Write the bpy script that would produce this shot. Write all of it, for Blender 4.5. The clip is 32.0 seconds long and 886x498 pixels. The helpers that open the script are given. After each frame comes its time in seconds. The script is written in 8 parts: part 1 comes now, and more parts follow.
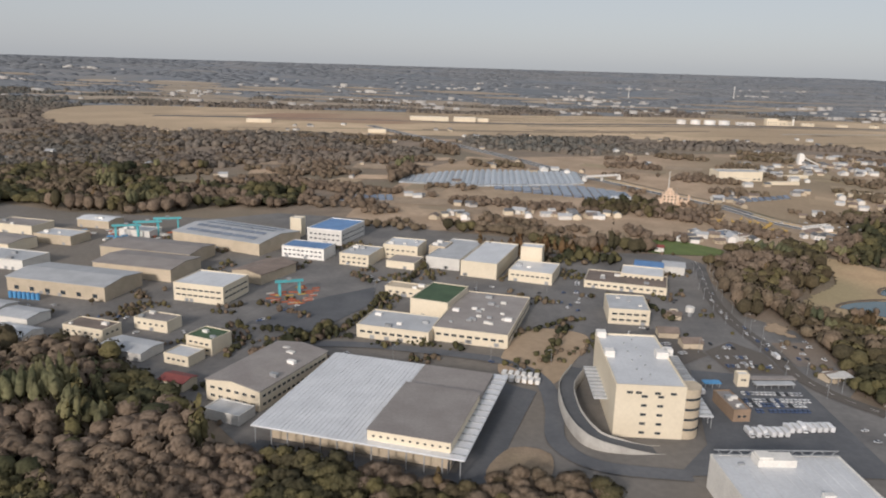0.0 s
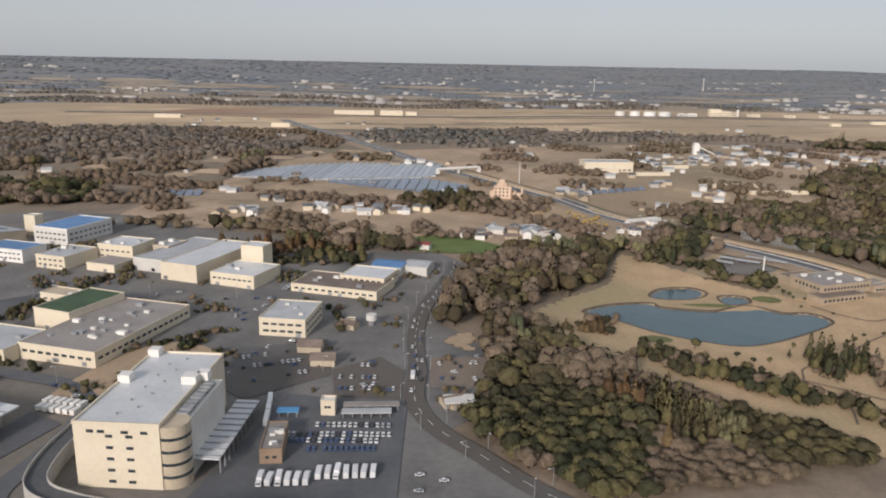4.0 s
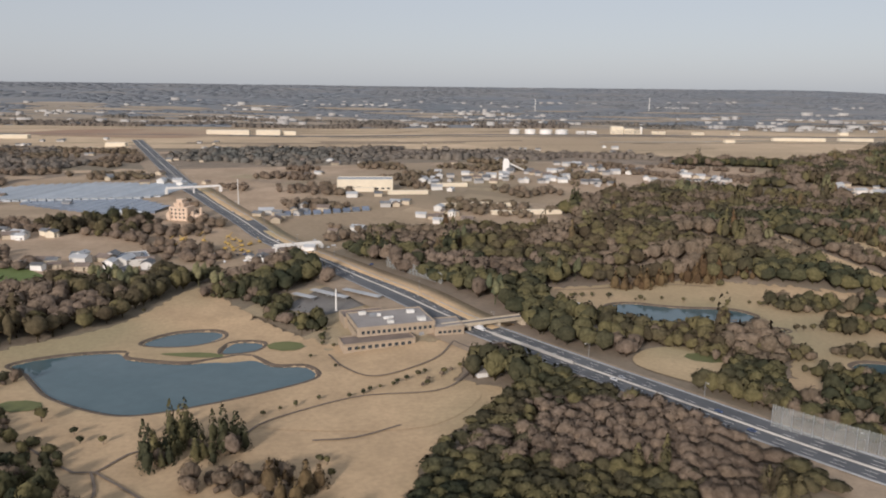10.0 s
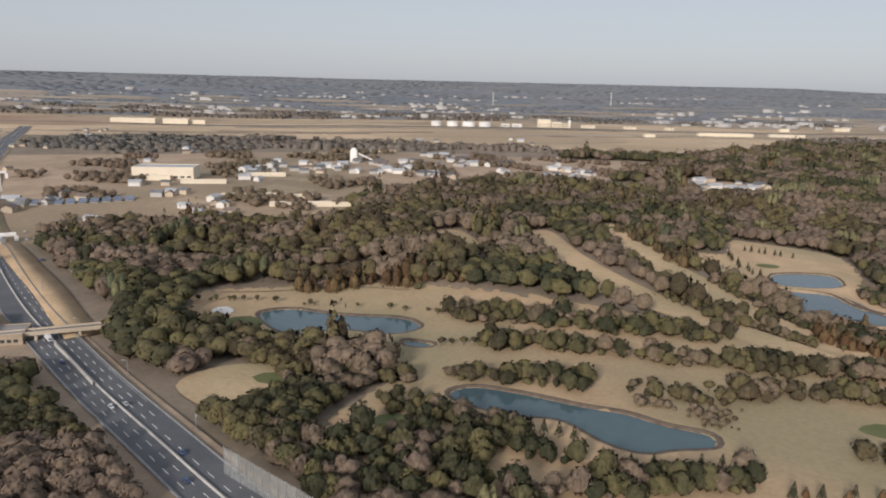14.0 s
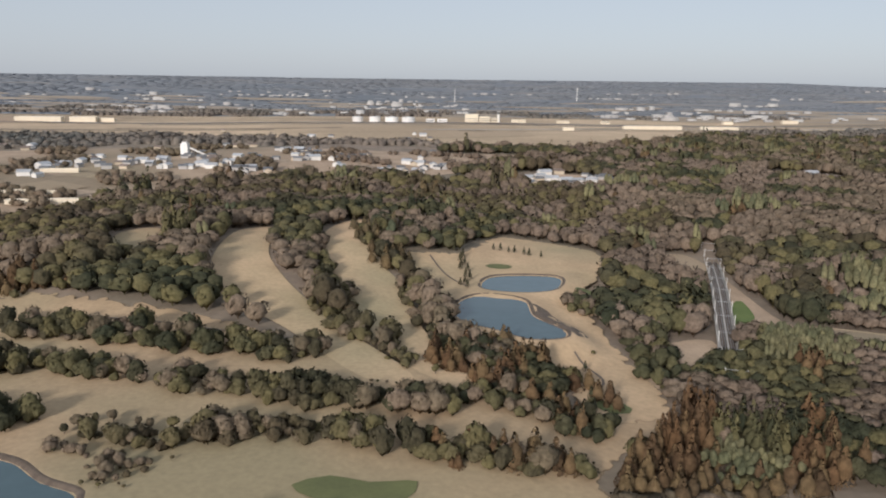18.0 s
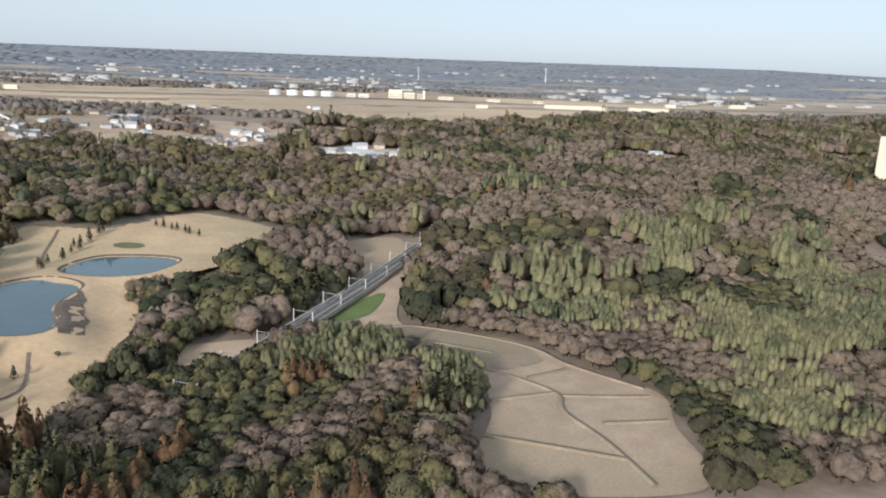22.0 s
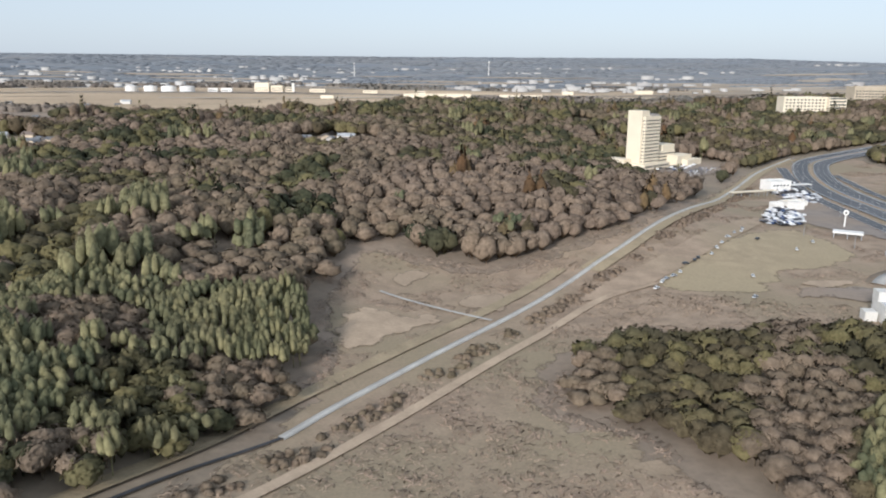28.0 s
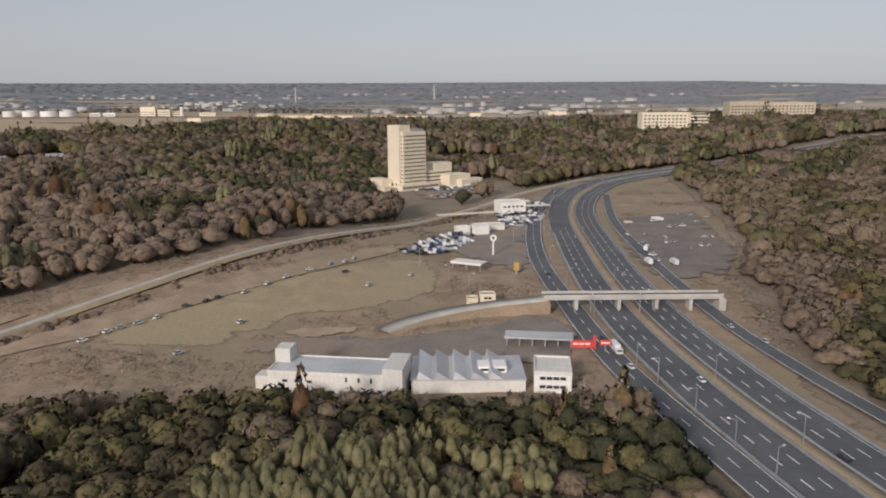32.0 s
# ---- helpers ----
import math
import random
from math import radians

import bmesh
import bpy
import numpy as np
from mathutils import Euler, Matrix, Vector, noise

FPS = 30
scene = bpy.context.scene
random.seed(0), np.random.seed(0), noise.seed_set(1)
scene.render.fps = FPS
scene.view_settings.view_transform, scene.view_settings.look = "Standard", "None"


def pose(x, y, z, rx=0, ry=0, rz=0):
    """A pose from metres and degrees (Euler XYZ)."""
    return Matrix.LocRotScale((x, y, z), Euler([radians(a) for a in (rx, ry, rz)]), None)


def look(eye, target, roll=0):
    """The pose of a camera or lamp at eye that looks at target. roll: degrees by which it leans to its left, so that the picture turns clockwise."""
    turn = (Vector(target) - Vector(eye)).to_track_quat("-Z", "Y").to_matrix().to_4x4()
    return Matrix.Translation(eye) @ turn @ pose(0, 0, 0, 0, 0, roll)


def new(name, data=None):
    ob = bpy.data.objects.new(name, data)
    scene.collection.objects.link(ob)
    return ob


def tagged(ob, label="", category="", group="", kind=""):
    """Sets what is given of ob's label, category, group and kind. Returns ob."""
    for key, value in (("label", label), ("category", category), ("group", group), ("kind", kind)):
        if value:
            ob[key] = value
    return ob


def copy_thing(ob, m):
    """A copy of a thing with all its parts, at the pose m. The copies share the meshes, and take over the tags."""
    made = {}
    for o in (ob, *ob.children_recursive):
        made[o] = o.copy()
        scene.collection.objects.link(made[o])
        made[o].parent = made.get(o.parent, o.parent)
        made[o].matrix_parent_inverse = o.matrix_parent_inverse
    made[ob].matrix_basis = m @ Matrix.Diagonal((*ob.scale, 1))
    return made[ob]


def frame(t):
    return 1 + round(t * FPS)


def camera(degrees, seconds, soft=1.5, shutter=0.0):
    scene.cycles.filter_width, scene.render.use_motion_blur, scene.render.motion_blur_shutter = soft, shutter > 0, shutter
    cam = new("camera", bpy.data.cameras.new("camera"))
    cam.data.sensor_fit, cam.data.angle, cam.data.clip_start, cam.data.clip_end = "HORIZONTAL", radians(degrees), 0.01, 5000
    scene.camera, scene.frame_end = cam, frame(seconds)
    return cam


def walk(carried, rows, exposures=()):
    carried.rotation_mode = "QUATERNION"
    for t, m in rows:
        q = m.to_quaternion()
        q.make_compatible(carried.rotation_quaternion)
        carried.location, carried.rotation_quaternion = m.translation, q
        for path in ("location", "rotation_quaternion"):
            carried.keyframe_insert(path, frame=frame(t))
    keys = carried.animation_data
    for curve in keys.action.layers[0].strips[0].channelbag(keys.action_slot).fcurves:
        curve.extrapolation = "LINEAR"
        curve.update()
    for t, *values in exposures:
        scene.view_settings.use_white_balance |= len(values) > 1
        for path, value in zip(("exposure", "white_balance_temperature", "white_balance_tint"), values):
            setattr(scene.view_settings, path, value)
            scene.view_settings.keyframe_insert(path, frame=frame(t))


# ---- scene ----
# camera and its flight: seconds, place, turn in degrees
cam = camera(60.5, 32.0, soft=2.0)
PATH = [
    (0.0, -0.11, 0.90, 111.08, 76.316, -1.604, 0.113),
    (0.5, 17.16, 6.46, 110.05, 76.232, -1.549, 0.149),
    (1.0, 34.42, 12.17, 109.03, 76.099, -1.345, 0.150),
    (1.5, 51.68, 18.00, 108.02, 76.027, -1.123, 0.128),
    (2.0, 68.94, 23.93, 107.01, 75.993, -0.975, 0.125),
    (2.5, 86.19, 29.94, 106.02, 75.962, -0.942, 0.161),
    (3.0, 103.45, 36.02, 105.03, 75.875, -0.937, 0.215),
    (3.5, 120.70, 42.14, 104.05, 75.824, -1.051, 0.313),
    (5.5, 189.74, 66.94, 100.21, 77.967, -0.863, 0.502),
    (6.0, 207.01, 73.15, 99.26, 77.812, -0.970, 0.541),
    (6.5, 224.28, 79.37, 98.32, 77.658, -1.116, 0.597),
    (7.0, 241.56, 85.57, 97.39, 77.705, -1.067, 0.597),
    (7.5, 258.84, 91.75, 96.46, 77.747, -0.977, 0.586),
    (8.0, 276.13, 97.91, 95.53, 77.649, -0.885, 0.587),
    (8.5, 293.43, 104.06, 94.60, 77.585, -0.876, 0.554),
    (9.0, 310.74, 110.17, 93.67, 77.652, -0.797, 0.516),
    (9.5, 328.06, 116.27, 92.74, 77.810, -0.676, 0.481),
    (10.0, 345.38, 122.34, 91.82, 77.950, -0.597, 0.494),
    (10.5, 362.72, 128.39, 90.89, 78.501, -0.584, 0.514),
    (11.0, 380.07, 134.41, 89.96, 78.929, -0.489, 0.547),
    (11.5, 397.44, 140.42, 89.03, 78.920, -0.537, 0.575),
    (12.0, 414.81, 146.41, 88.09, 78.493, -0.747, 0.483),
    (12.5, 432.20, 152.39, 87.15, 78.188, -0.858, 0.472),
    (13.0, 449.61, 158.36, 86.20, 77.846, -0.963, 0.416),
    (13.5, 467.02, 164.33, 85.25, 77.574, -1.274, 0.540),
    (15.5, 536.85, 188.23, 81.37, 77.881, -1.184, 0.603),
    (16.0, 554.35, 194.24, 80.38, 77.739, -0.991, 0.684),
    (16.5, 571.87, 200.28, 79.37, 77.670, -0.952, 0.801),
    (17.0, 589.41, 206.34, 78.36, 77.596, -0.910, 0.865),
    (17.5, 606.96, 212.44, 77.34, 77.688, -0.762, 0.884),
    (18.0, 624.53, 218.59, 76.30, 77.621, -0.665, 0.993),
    (18.5, 642.12, 224.78, 75.26, 77.140, -0.727, 1.091),
    (19.0, 659.74, 231.02, 74.20, 77.009, -0.765, 1.125),
    (19.5, 677.37, 237.31, 73.13, 76.926, -0.745, 1.162),
    (20.0, 695.02, 243.67, 72.05, 76.907, -0.711, 1.230),
    (20.5, 712.69, 250.08, 70.96, 76.847, -0.935, 1.271),
    (21.0, 730.38, 256.57, 69.85, 76.579, -1.336, 1.425),
    (21.5, 748.10, 263.12, 68.74, 76.394, -1.602, 1.560),
    (22.0, 765.83, 269.74, 67.61, 76.304, -1.933, 1.802),
    (22.5, 783.59, 276.44, 66.47, 76.255, -1.986, 1.996),
    (23.0, 801.37, 283.21, 65.33, 76.280, -2.061, 2.220),
    (23.5, 819.16, 290.05, 64.17, 75.970, -2.086, 2.302),
    (24.0, 836.98, 296.97, 63.01, 75.759, -2.080, 2.419),
    (24.5, 854.82, 303.96, 61.84, 75.768, -2.147, 2.567),
    (25.0, 872.68, 311.01, 60.66, 75.857, -1.682, 2.632),
    (25.5, 890.57, 318.14, 59.48, 76.221, -0.890, 2.493),
    (27.5, 962.31, 347.18, 54.73, 76.339, -0.559, 2.582),
    (28.0, 980.29, 354.54, 53.54, 76.337, -0.410, 2.632),
    (28.5, 998.30, 361.93, 52.36, 76.401, -0.354, 2.691),
    (29.0, 1016.32, 369.32, 51.19, 76.412, -0.319, 2.759),
    (29.5, 1034.37, 376.71, 50.03, 76.007, -0.735, 2.717),
    (30.0, 1052.43, 384.09, 48.89, 76.073, -0.621, 2.751),
    (30.5, 1070.51, 391.43, 47.76, 77.315, -0.319, 2.722),
    (31.0, 1088.61, 398.72, 46.64, 78.370, 0.057, 2.548),
    (31.5, 1106.73, 405.93, 45.56, 78.443, 0.103, 2.397),
    (32.0, 1124.86, 413.06, 44.49, 78.303, 0.209, 2.221),
]
walk(cam, [(t, pose(x, y, z, rx, ry, rz)) for t, x, y, z, rx, ry, rz in PATH],
     exposures=[(0.0, -0.05, 5950, 12), (10.0, 0.0, 5900, 13), (18.0, 0.08, 5700, 11), (20.5, 0.3, 5500, 9), (23.0, 0.56, 5400, 7), (26.0, 0.57, 5400, 7), (29.0, 0.42, 5450, 9), (30.2, 0.27, 5600, 11), (31.0, -0.02, 6000, 13), (32.0, -0.12, 6000, 13)])


# ---- sky and sun ----
SUN_EL, SUN_AZ = 21.0, 203.0          # degrees up, and clockwise from +y where the sun stands
world = bpy.data.worlds.new("sky")
scene.world = world
world.use_nodes = True
wn = world.node_tree
wn.nodes.clear()
sky = wn.nodes.new("ShaderNodeTexSky")
sky.sky_type, sky.sun_disc = "NISHITA", False
sky.sun_elevation, sky.sun_rotation = radians(SUN_EL), radians(SUN_AZ)
sky.air_density, sky.dust_density, sky.ozone_density = 1.0, 1.0, 1.0
hue = wn.nodes.new("ShaderNodeHueSaturation")
hue.inputs["Saturation"].default_value = 0.6
veil = wn.nodes.new("ShaderNodeMix")          # thin even cloud before the clear sky
veil.data_type = "RGBA"
veil.inputs[0].default_value = 0.72
veil.inputs[7].default_value = (4.72, 4.68, 4.56, 1)
back = wn.nodes.new("ShaderNodeBackground")
back.inputs["Strength"].default_value = 0.11
wout = wn.nodes.new("ShaderNodeOutputWorld")
wn.links.new(sky.outputs[0], hue.inputs["Color"])
wn.links.new(hue.outputs[0], veil.inputs[6])
wn.links.new(veil.outputs[2], back.inputs["Color"])
wn.links.new(back.outputs[0], wout.inputs["Surface"])
sun = new("sun", bpy.data.lights.new("sun", "SUN"))
sun.data.energy, sun.data.angle, sun.data.color = 3.3, radians(9.0), (1.0, 0.86, 0.71)
az, el = radians(SUN_AZ), radians(SUN_EL)
sun.matrix_world = look((0, 0, 300), (-math.sin(az) * math.cos(el), -math.cos(az) * math.cos(el), 300 - math.sin(el)))


# ---- materials ----
def material(name, a, b, size=4.0, rough=0.85, metal=0.0, bump=0.0, fine=0.0, third=None, spread=0.12, attr=False):
    """Two tones mixed by noise at two scales, with grain, and a spread of tone from piece to piece."""
    m = bpy.data.materials.new(name)
    m.use_nodes = True
    n, link = m.node_tree.nodes, m.node_tree.links.new
    p = n["Principled BSDF"]
    p.inputs["Roughness"].default_value, p.inputs["Metallic"].default_value = rough, metal
    g = n.new("ShaderNodeNewGeometry")
    big = n.new("ShaderNodeTexNoise")
    big.inputs["Scale"].default_value, big.inputs["Detail"].default_value = 1.0 / size, 5.0
    link(g.outputs["Position"], big.inputs["Vector"])
    ramp = n.new("ShaderNodeValToRGB")
    ramp.color_ramp.elements[0].position, ramp.color_ramp.elements[1].position = 0.36, 0.64
    ramp.color_ramp.elements[0].color, ramp.color_ramp.elements[1].color = (*a, 1), (*b, 1)
    link(big.outputs[0], ramp.inputs[0])
    col = ramp.outputs[0]
    if third:
        wide = n.new("ShaderNodeTexNoise")
        wide.inputs["Scale"].default_value, wide.inputs["Detail"].default_value = 1.0 / (size * 9), 3.0
        link(g.outputs["Position"], wide.inputs["Vector"])
        r2 = n.new("ShaderNodeValToRGB")
        r2.color_ramp.elements[0].position, r2.color_ramp.elements[1].position = 0.45, 0.6
        link(wide.outputs[0], r2.inputs[0])
        mx = n.new("ShaderNodeMix")
        mx.data_type = "RGBA"
        link(r2.outputs[0], mx.inputs[0])
        link(col, mx.inputs[6])
        mx.inputs[7].default_value = (*third, 1)
        col = mx.outputs[2]
    small = n.new("ShaderNodeTexNoise")
    small.inputs["Scale"].default_value, small.inputs["Detail"].default_value = 9.0 / size, 4.0
    link(g.outputs["Position"], small.inputs["Vector"])
    vary = n.new("ShaderNodeMath")
    vary.operation = "MULTIPLY_ADD"
    vary.inputs[1].default_value, vary.inputs[2].default_value = 0.3 + fine, 0.85 - fine / 2
    link(small.outputs[0], vary.inputs[0])
    if attr:
        at = n.new("ShaderNodeAttribute")
        at.attribute_name = "tone"
        src = at.outputs["Fac"]
    else:
        info = n.new("ShaderNodeObjectInfo")
        src = info.outputs["Random"]
    piece = n.new("ShaderNodeMath")
    piece.operation = "MULTIPLY_ADD"
    piece.inputs[1].default_value, piece.inputs[2].default_value = spread * 2, 1 - spread
    link(src, piece.inputs[0])
    both = n.new("ShaderNodeMath")
    both.operation = "MULTIPLY"
    link(vary.outputs[0], both.inputs[0])
    link(piece.outputs[0], both.inputs[1])
    hs = n.new("ShaderNodeHueSaturation")
    link(col, hs.inputs["Color"])
    link(both.outputs[0], hs.inputs["Value"])
    link(hs.outputs[0], p.inputs["Base Color"])
    if bump:
        bn = n.new("ShaderNodeBump")
        bn.inputs["Strength"].default_value, bn.inputs["Distance"].default_value = 0.6, bump
        link(small.outputs[0], bn.inputs["Height"])
        link(bn.outputs[0], p.inputs["Normal"])
    return m


EARTH = material("wooded_earth", (0.19, 0.15, 0.11), (0.27, 0.21, 0.155), 20, 0.95, bump=0.3, fine=0.2, third=(0.20, 0.165, 0.115))
DRY = material("dry_lawn", (0.46, 0.33, 0.195), (0.55, 0.395, 0.235), 14, 0.95, bump=0.15, fine=0.16, third=(0.36, 0.295, 0.17))
AIRGRASS = material("airfield_grass", (0.51, 0.385, 0.245), (0.62, 0.47, 0.305), 45, 0.95, fine=0.2, third=(0.41, 0.31, 0.2))
ROUGH = material("rough_lawn", (0.27, 0.215, 0.135), (0.36, 0.285, 0.18), 7, 0.95, bump=0.2, fine=0.3, third=(0.31, 0.25, 0.155))
GREEN = material("putting_green", (0.12, 0.13, 0.05), (0.15, 0.16, 0.06), 8, 0.9)
CROP = material("green_crop", (0.115, 0.16, 0.042), (0.15, 0.195, 0.055), 9, 0.9, fine=0.1)
FIELD = material("brown_field", (0.41, 0.30, 0.20), (0.52, 0.385, 0.265), 26, 0.95, bump=0.1, fine=0.15, third=(0.31, 0.24, 0.155))
PADDY = material("stubble", (0.39, 0.29, 0.2), (0.475, 0.352, 0.24), 6, 0.95, bump=0.15, fine=0.2, third=(0.36, 0.275, 0.18))
SCRUB = material("dead_scrub", (0.26, 0.195, 0.135), (0.36, 0.272, 0.19), 6, 0.95, bump=0.2, fine=0.28, third=(0.28, 0.225, 0.145))
SAND = material("bare_sand", (0.32, 0.245, 0.17), (0.41, 0.315, 0.22), 7, 0.95, fine=0.15)
RED = material("red_earth", (0.30, 0.185, 0.12), (0.36, 0.23, 0.15), 24, 0.95, fine=0.15, third=(0.40, 0.29, 0.19))
ASPHALT = material("asphalt", (0.095, 0.1, 0.109), (0.128, 0.132, 0.14), 12, 0.9, fine=0.1)
ROADGREY = material("worn_asphalt", (0.11, 0.108, 0.108), (0.15, 0.145, 0.14), 9, 0.92, fine=0.15, third=(0.13, 0.115, 0.10))
LOTGROUND = material("worn_lot", (0.17, 0.15, 0.135), (0.23, 0.195, 0.165), 7, 0.93, fine=0.25, third=(0.25, 0.195, 0.145))
CARTWAY = material("cart_way", (0.14, 0.11, 0.085), (0.19, 0.15, 0.115), 3, 0.9, fine=0.2)
YARD = material("yard_paving", (0.13, 0.127, 0.125), (0.195, 0.187, 0.178), 18, 0.92, fine=0.2, third=(0.18, 0.16, 0.135))
CONCRETE = material("concrete", (0.38, 0.36, 0.33), (0.48, 0.46, 0.42), 5, 0.85, fine=0.1)
WHITE = material("white_paint", (0.70, 0.68, 0.64), (0.78, 0.76, 0.72), 6, 0.6)
CREAM = material("cream_wall", (0.675, 0.595, 0.455), (0.72, 0.64, 0.495), 9, 0.75, fine=-0.1, spread=0.06)
PALE = material("pale_wall", (0.62, 0.60, 0.56), (0.70, 0.68, 0.63), 6, 0.7, fine=0.08)
TAN = material("tan_wall", (0.45, 0.38, 0.28), (0.52, 0.44, 0.33), 6, 0.8, fine=0.1)
BROWNWALL = material("brown_wall", (0.22, 0.16, 0.11), (0.28, 0.2, 0.14), 5, 0.85, fine=0.1)
PINK = material("pink_wall", (0.60, 0.45, 0.33), (0.66, 0.51, 0.38), 5, 0.8)
GREYROOF = material("grey_metal_roof", (0.40, 0.41, 0.42), (0.48, 0.49, 0.50), 7, 0.5, 0.1, fine=0.05, spread=0.1)
CLUB = material("club_wall", (0.33, 0.265, 0.19), (0.4, 0.32, 0.235), 5, 0.8, fine=0.1)
WHITEROOF = material("white_metal_roof", (0.58, 0.59, 0.60), (0.66, 0.67, 0.68), 9, 0.45, 0.1, fine=0.04)
TAUPE = material("taupe_roof", (0.25, 0.225, 0.21), (0.30, 0.275, 0.255), 8, 0.7, fine=0.08)
BROWNROOF = material("brown_roof", (0.17, 0.135, 0.11), (0.23, 0.18, 0.15), 6, 0.75, fine=0.15)
BLUEROOF = material("blue_roof", (0.09, 0.20, 0.40), (0.12, 0.25, 0.48), 6, 0.5, fine=0.06)
GREENROOF = material("green_roof", (0.05, 0.09, 0.045), (0.07, 0.12, 0.06), 6, 0.8, fine=0.1)
REDROOF = material("red_roof", (0.20, 0.05, 0.045), (0.26, 0.07, 0.06), 4, 0.7)
TILEROOF = material("dark_tile_roof", (0.12, 0.125, 0.135), (0.18, 0.185, 0.19), 3, 0.6, fine=0.2, spread=0.3)
TURQUOISE = material("turquoise_steel", (0.10, 0.38, 0.42), (0.13, 0.46, 0.5), 3, 0.5)
YELLOW = material("yellow_steel", (0.42, 0.28, 0.07), (0.5, 0.34, 0.09), 2, 0.5)
RUST = material("rust_steel", (0.30, 0.08, 0.04), (0.38, 0.12, 0.06), 2, 0.7)
REDSIGN = material("red_sign", (0.60, 0.05, 0.05), (0.66, 0.07, 0.06), 2, 0.5)
BLUESHEET = material("blue_sheet", (0.08, 0.25, 0.48), (0.1, 0.3, 0.55), 2, 0.6)
DARK = material("dark_trim", (0.03, 0.03, 0.032), (0.05, 0.05, 0.052), 2, 0.6)
STEEL = material("grey_steel", (0.30, 0.31, 0.32), (0.38, 0.39, 0.40), 2, 0.45, 0.4)
STONE = material("pond_edge", (0.10, 0.075, 0.055), (0.15, 0.115, 0.085), 2, 0.9, bump=0.2, fine=0.3)
WOOD = material("bark", (0.10, 0.075, 0.055), (0.15, 0.115, 0.09), 1, 0.9, fine=0.3)
CARS = [material("car_paint_" + k, c, c, 2, 0.3, 0.1) for k, c in
        (("white", (0.75, 0.75, 0.75)), ("silver", (0.45, 0.46, 0.48)), ("black", (0.03, 0.03, 0.035)), ("blue", (0.06, 0.1, 0.22)))]
GLASS = material("dark_glass", (0.035, 0.045, 0.055), (0.05, 0.06, 0.07), 2, 0.12)
FILM = material("greenhouse_film", (0.36, 0.40, 0.44), (0.44, 0.47, 0.50), 9, 0.4, fine=0.1)
PANEL = material("solar_panel", (0.13, 0.16, 0.21), (0.17, 0.20, 0.26), 3, 0.25)
MESHNET = material("pale_netting", (0.40, 0.42, 0.40), (0.48, 0.49, 0.47), 3, 0.9)
nt = MESHNET.node_tree
clear = nt.nodes.new("ShaderNodeBsdfTransparent")
thin = nt.nodes.new("ShaderNodeMixShader")
thin.inputs[0].default_value = 0.22
nt.links.new(clear.outputs[0], thin.inputs[1])
nt.links.new(nt.nodes["Principled BSDF"].outputs[0], thin.inputs[2])
nt.links.new(thin.outputs[0], nt.nodes["Material Output"].inputs["Surface"])
WATER = material("pond_water", (0.07, 0.115, 0.13), (0.085, 0.13, 0.145), 30, 0.05)
for node in WATER.node_tree.nodes:
    if node.type == "BSDF_PRINCIPLED":
        node.inputs["IOR"].default_value = 1.33
EVERGREEN = material("evergreen_leaves", (0.05, 0.056, 0.034), (0.088, 0.084, 0.047), 14, 0.9, fine=0.1, third=(0.105, 0.083, 0.052), spread=0.26, attr=True)
BAMBOO = material("bamboo_leaves", (0.165, 0.165, 0.088), (0.225, 0.202, 0.11), 12, 0.9, fine=0.1, third=(0.12, 0.132, 0.078), spread=0.24, attr=True)
BARE = material("bare_twigs", (0.155, 0.119, 0.089), (0.222, 0.171, 0.13), 30, 0.95, fine=0.05, third=(0.168, 0.136, 0.089), spread=0.2, attr=True)
BRUSH = material("brush_twigs", (0.30, 0.228, 0.178), (0.38, 0.292, 0.228), 16, 0.95, fine=0.1, third=(0.31, 0.25, 0.175), spread=0.2, attr=True)
RUSSET = material("russet_leaves", (0.105, 0.066, 0.038), (0.165, 0.098, 0.05), 12, 0.9, fine=0.1, third=(0.105, 0.085, 0.05), spread=0.28, attr=True)
# distant trees: paler and greyer tones, with haze mixed into the colour
HAZEWOOD = material("far_woods", (0.175, 0.152, 0.132), (0.235, 0.198, 0.165), 80, 0.95, fine=0.1, third=(0.165, 0.165, 0.15), spread=0.15, attr=True)
# farthest woods: blue distance haze painted into the leaf colour
BLUEHAZEWOOD = material("skyline_woods", (0.165, 0.183, 0.206), (0.195, 0.21, 0.232), 300, 0.95, fine=0.05, third=(0.175, 0.185, 0.197), spread=0.1, attr=True)
# far plain: its blue-grey is air haze put into the ground colour
HAZELAND = material("far_country", (0.168, 0.187, 0.212), (0.232, 0.222, 0.21), 200, 0.95, fine=0.1, third=(0.15, 0.165, 0.18))
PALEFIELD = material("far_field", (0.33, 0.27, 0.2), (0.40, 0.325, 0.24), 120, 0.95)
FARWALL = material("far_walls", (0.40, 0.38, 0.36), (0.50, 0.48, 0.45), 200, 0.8)


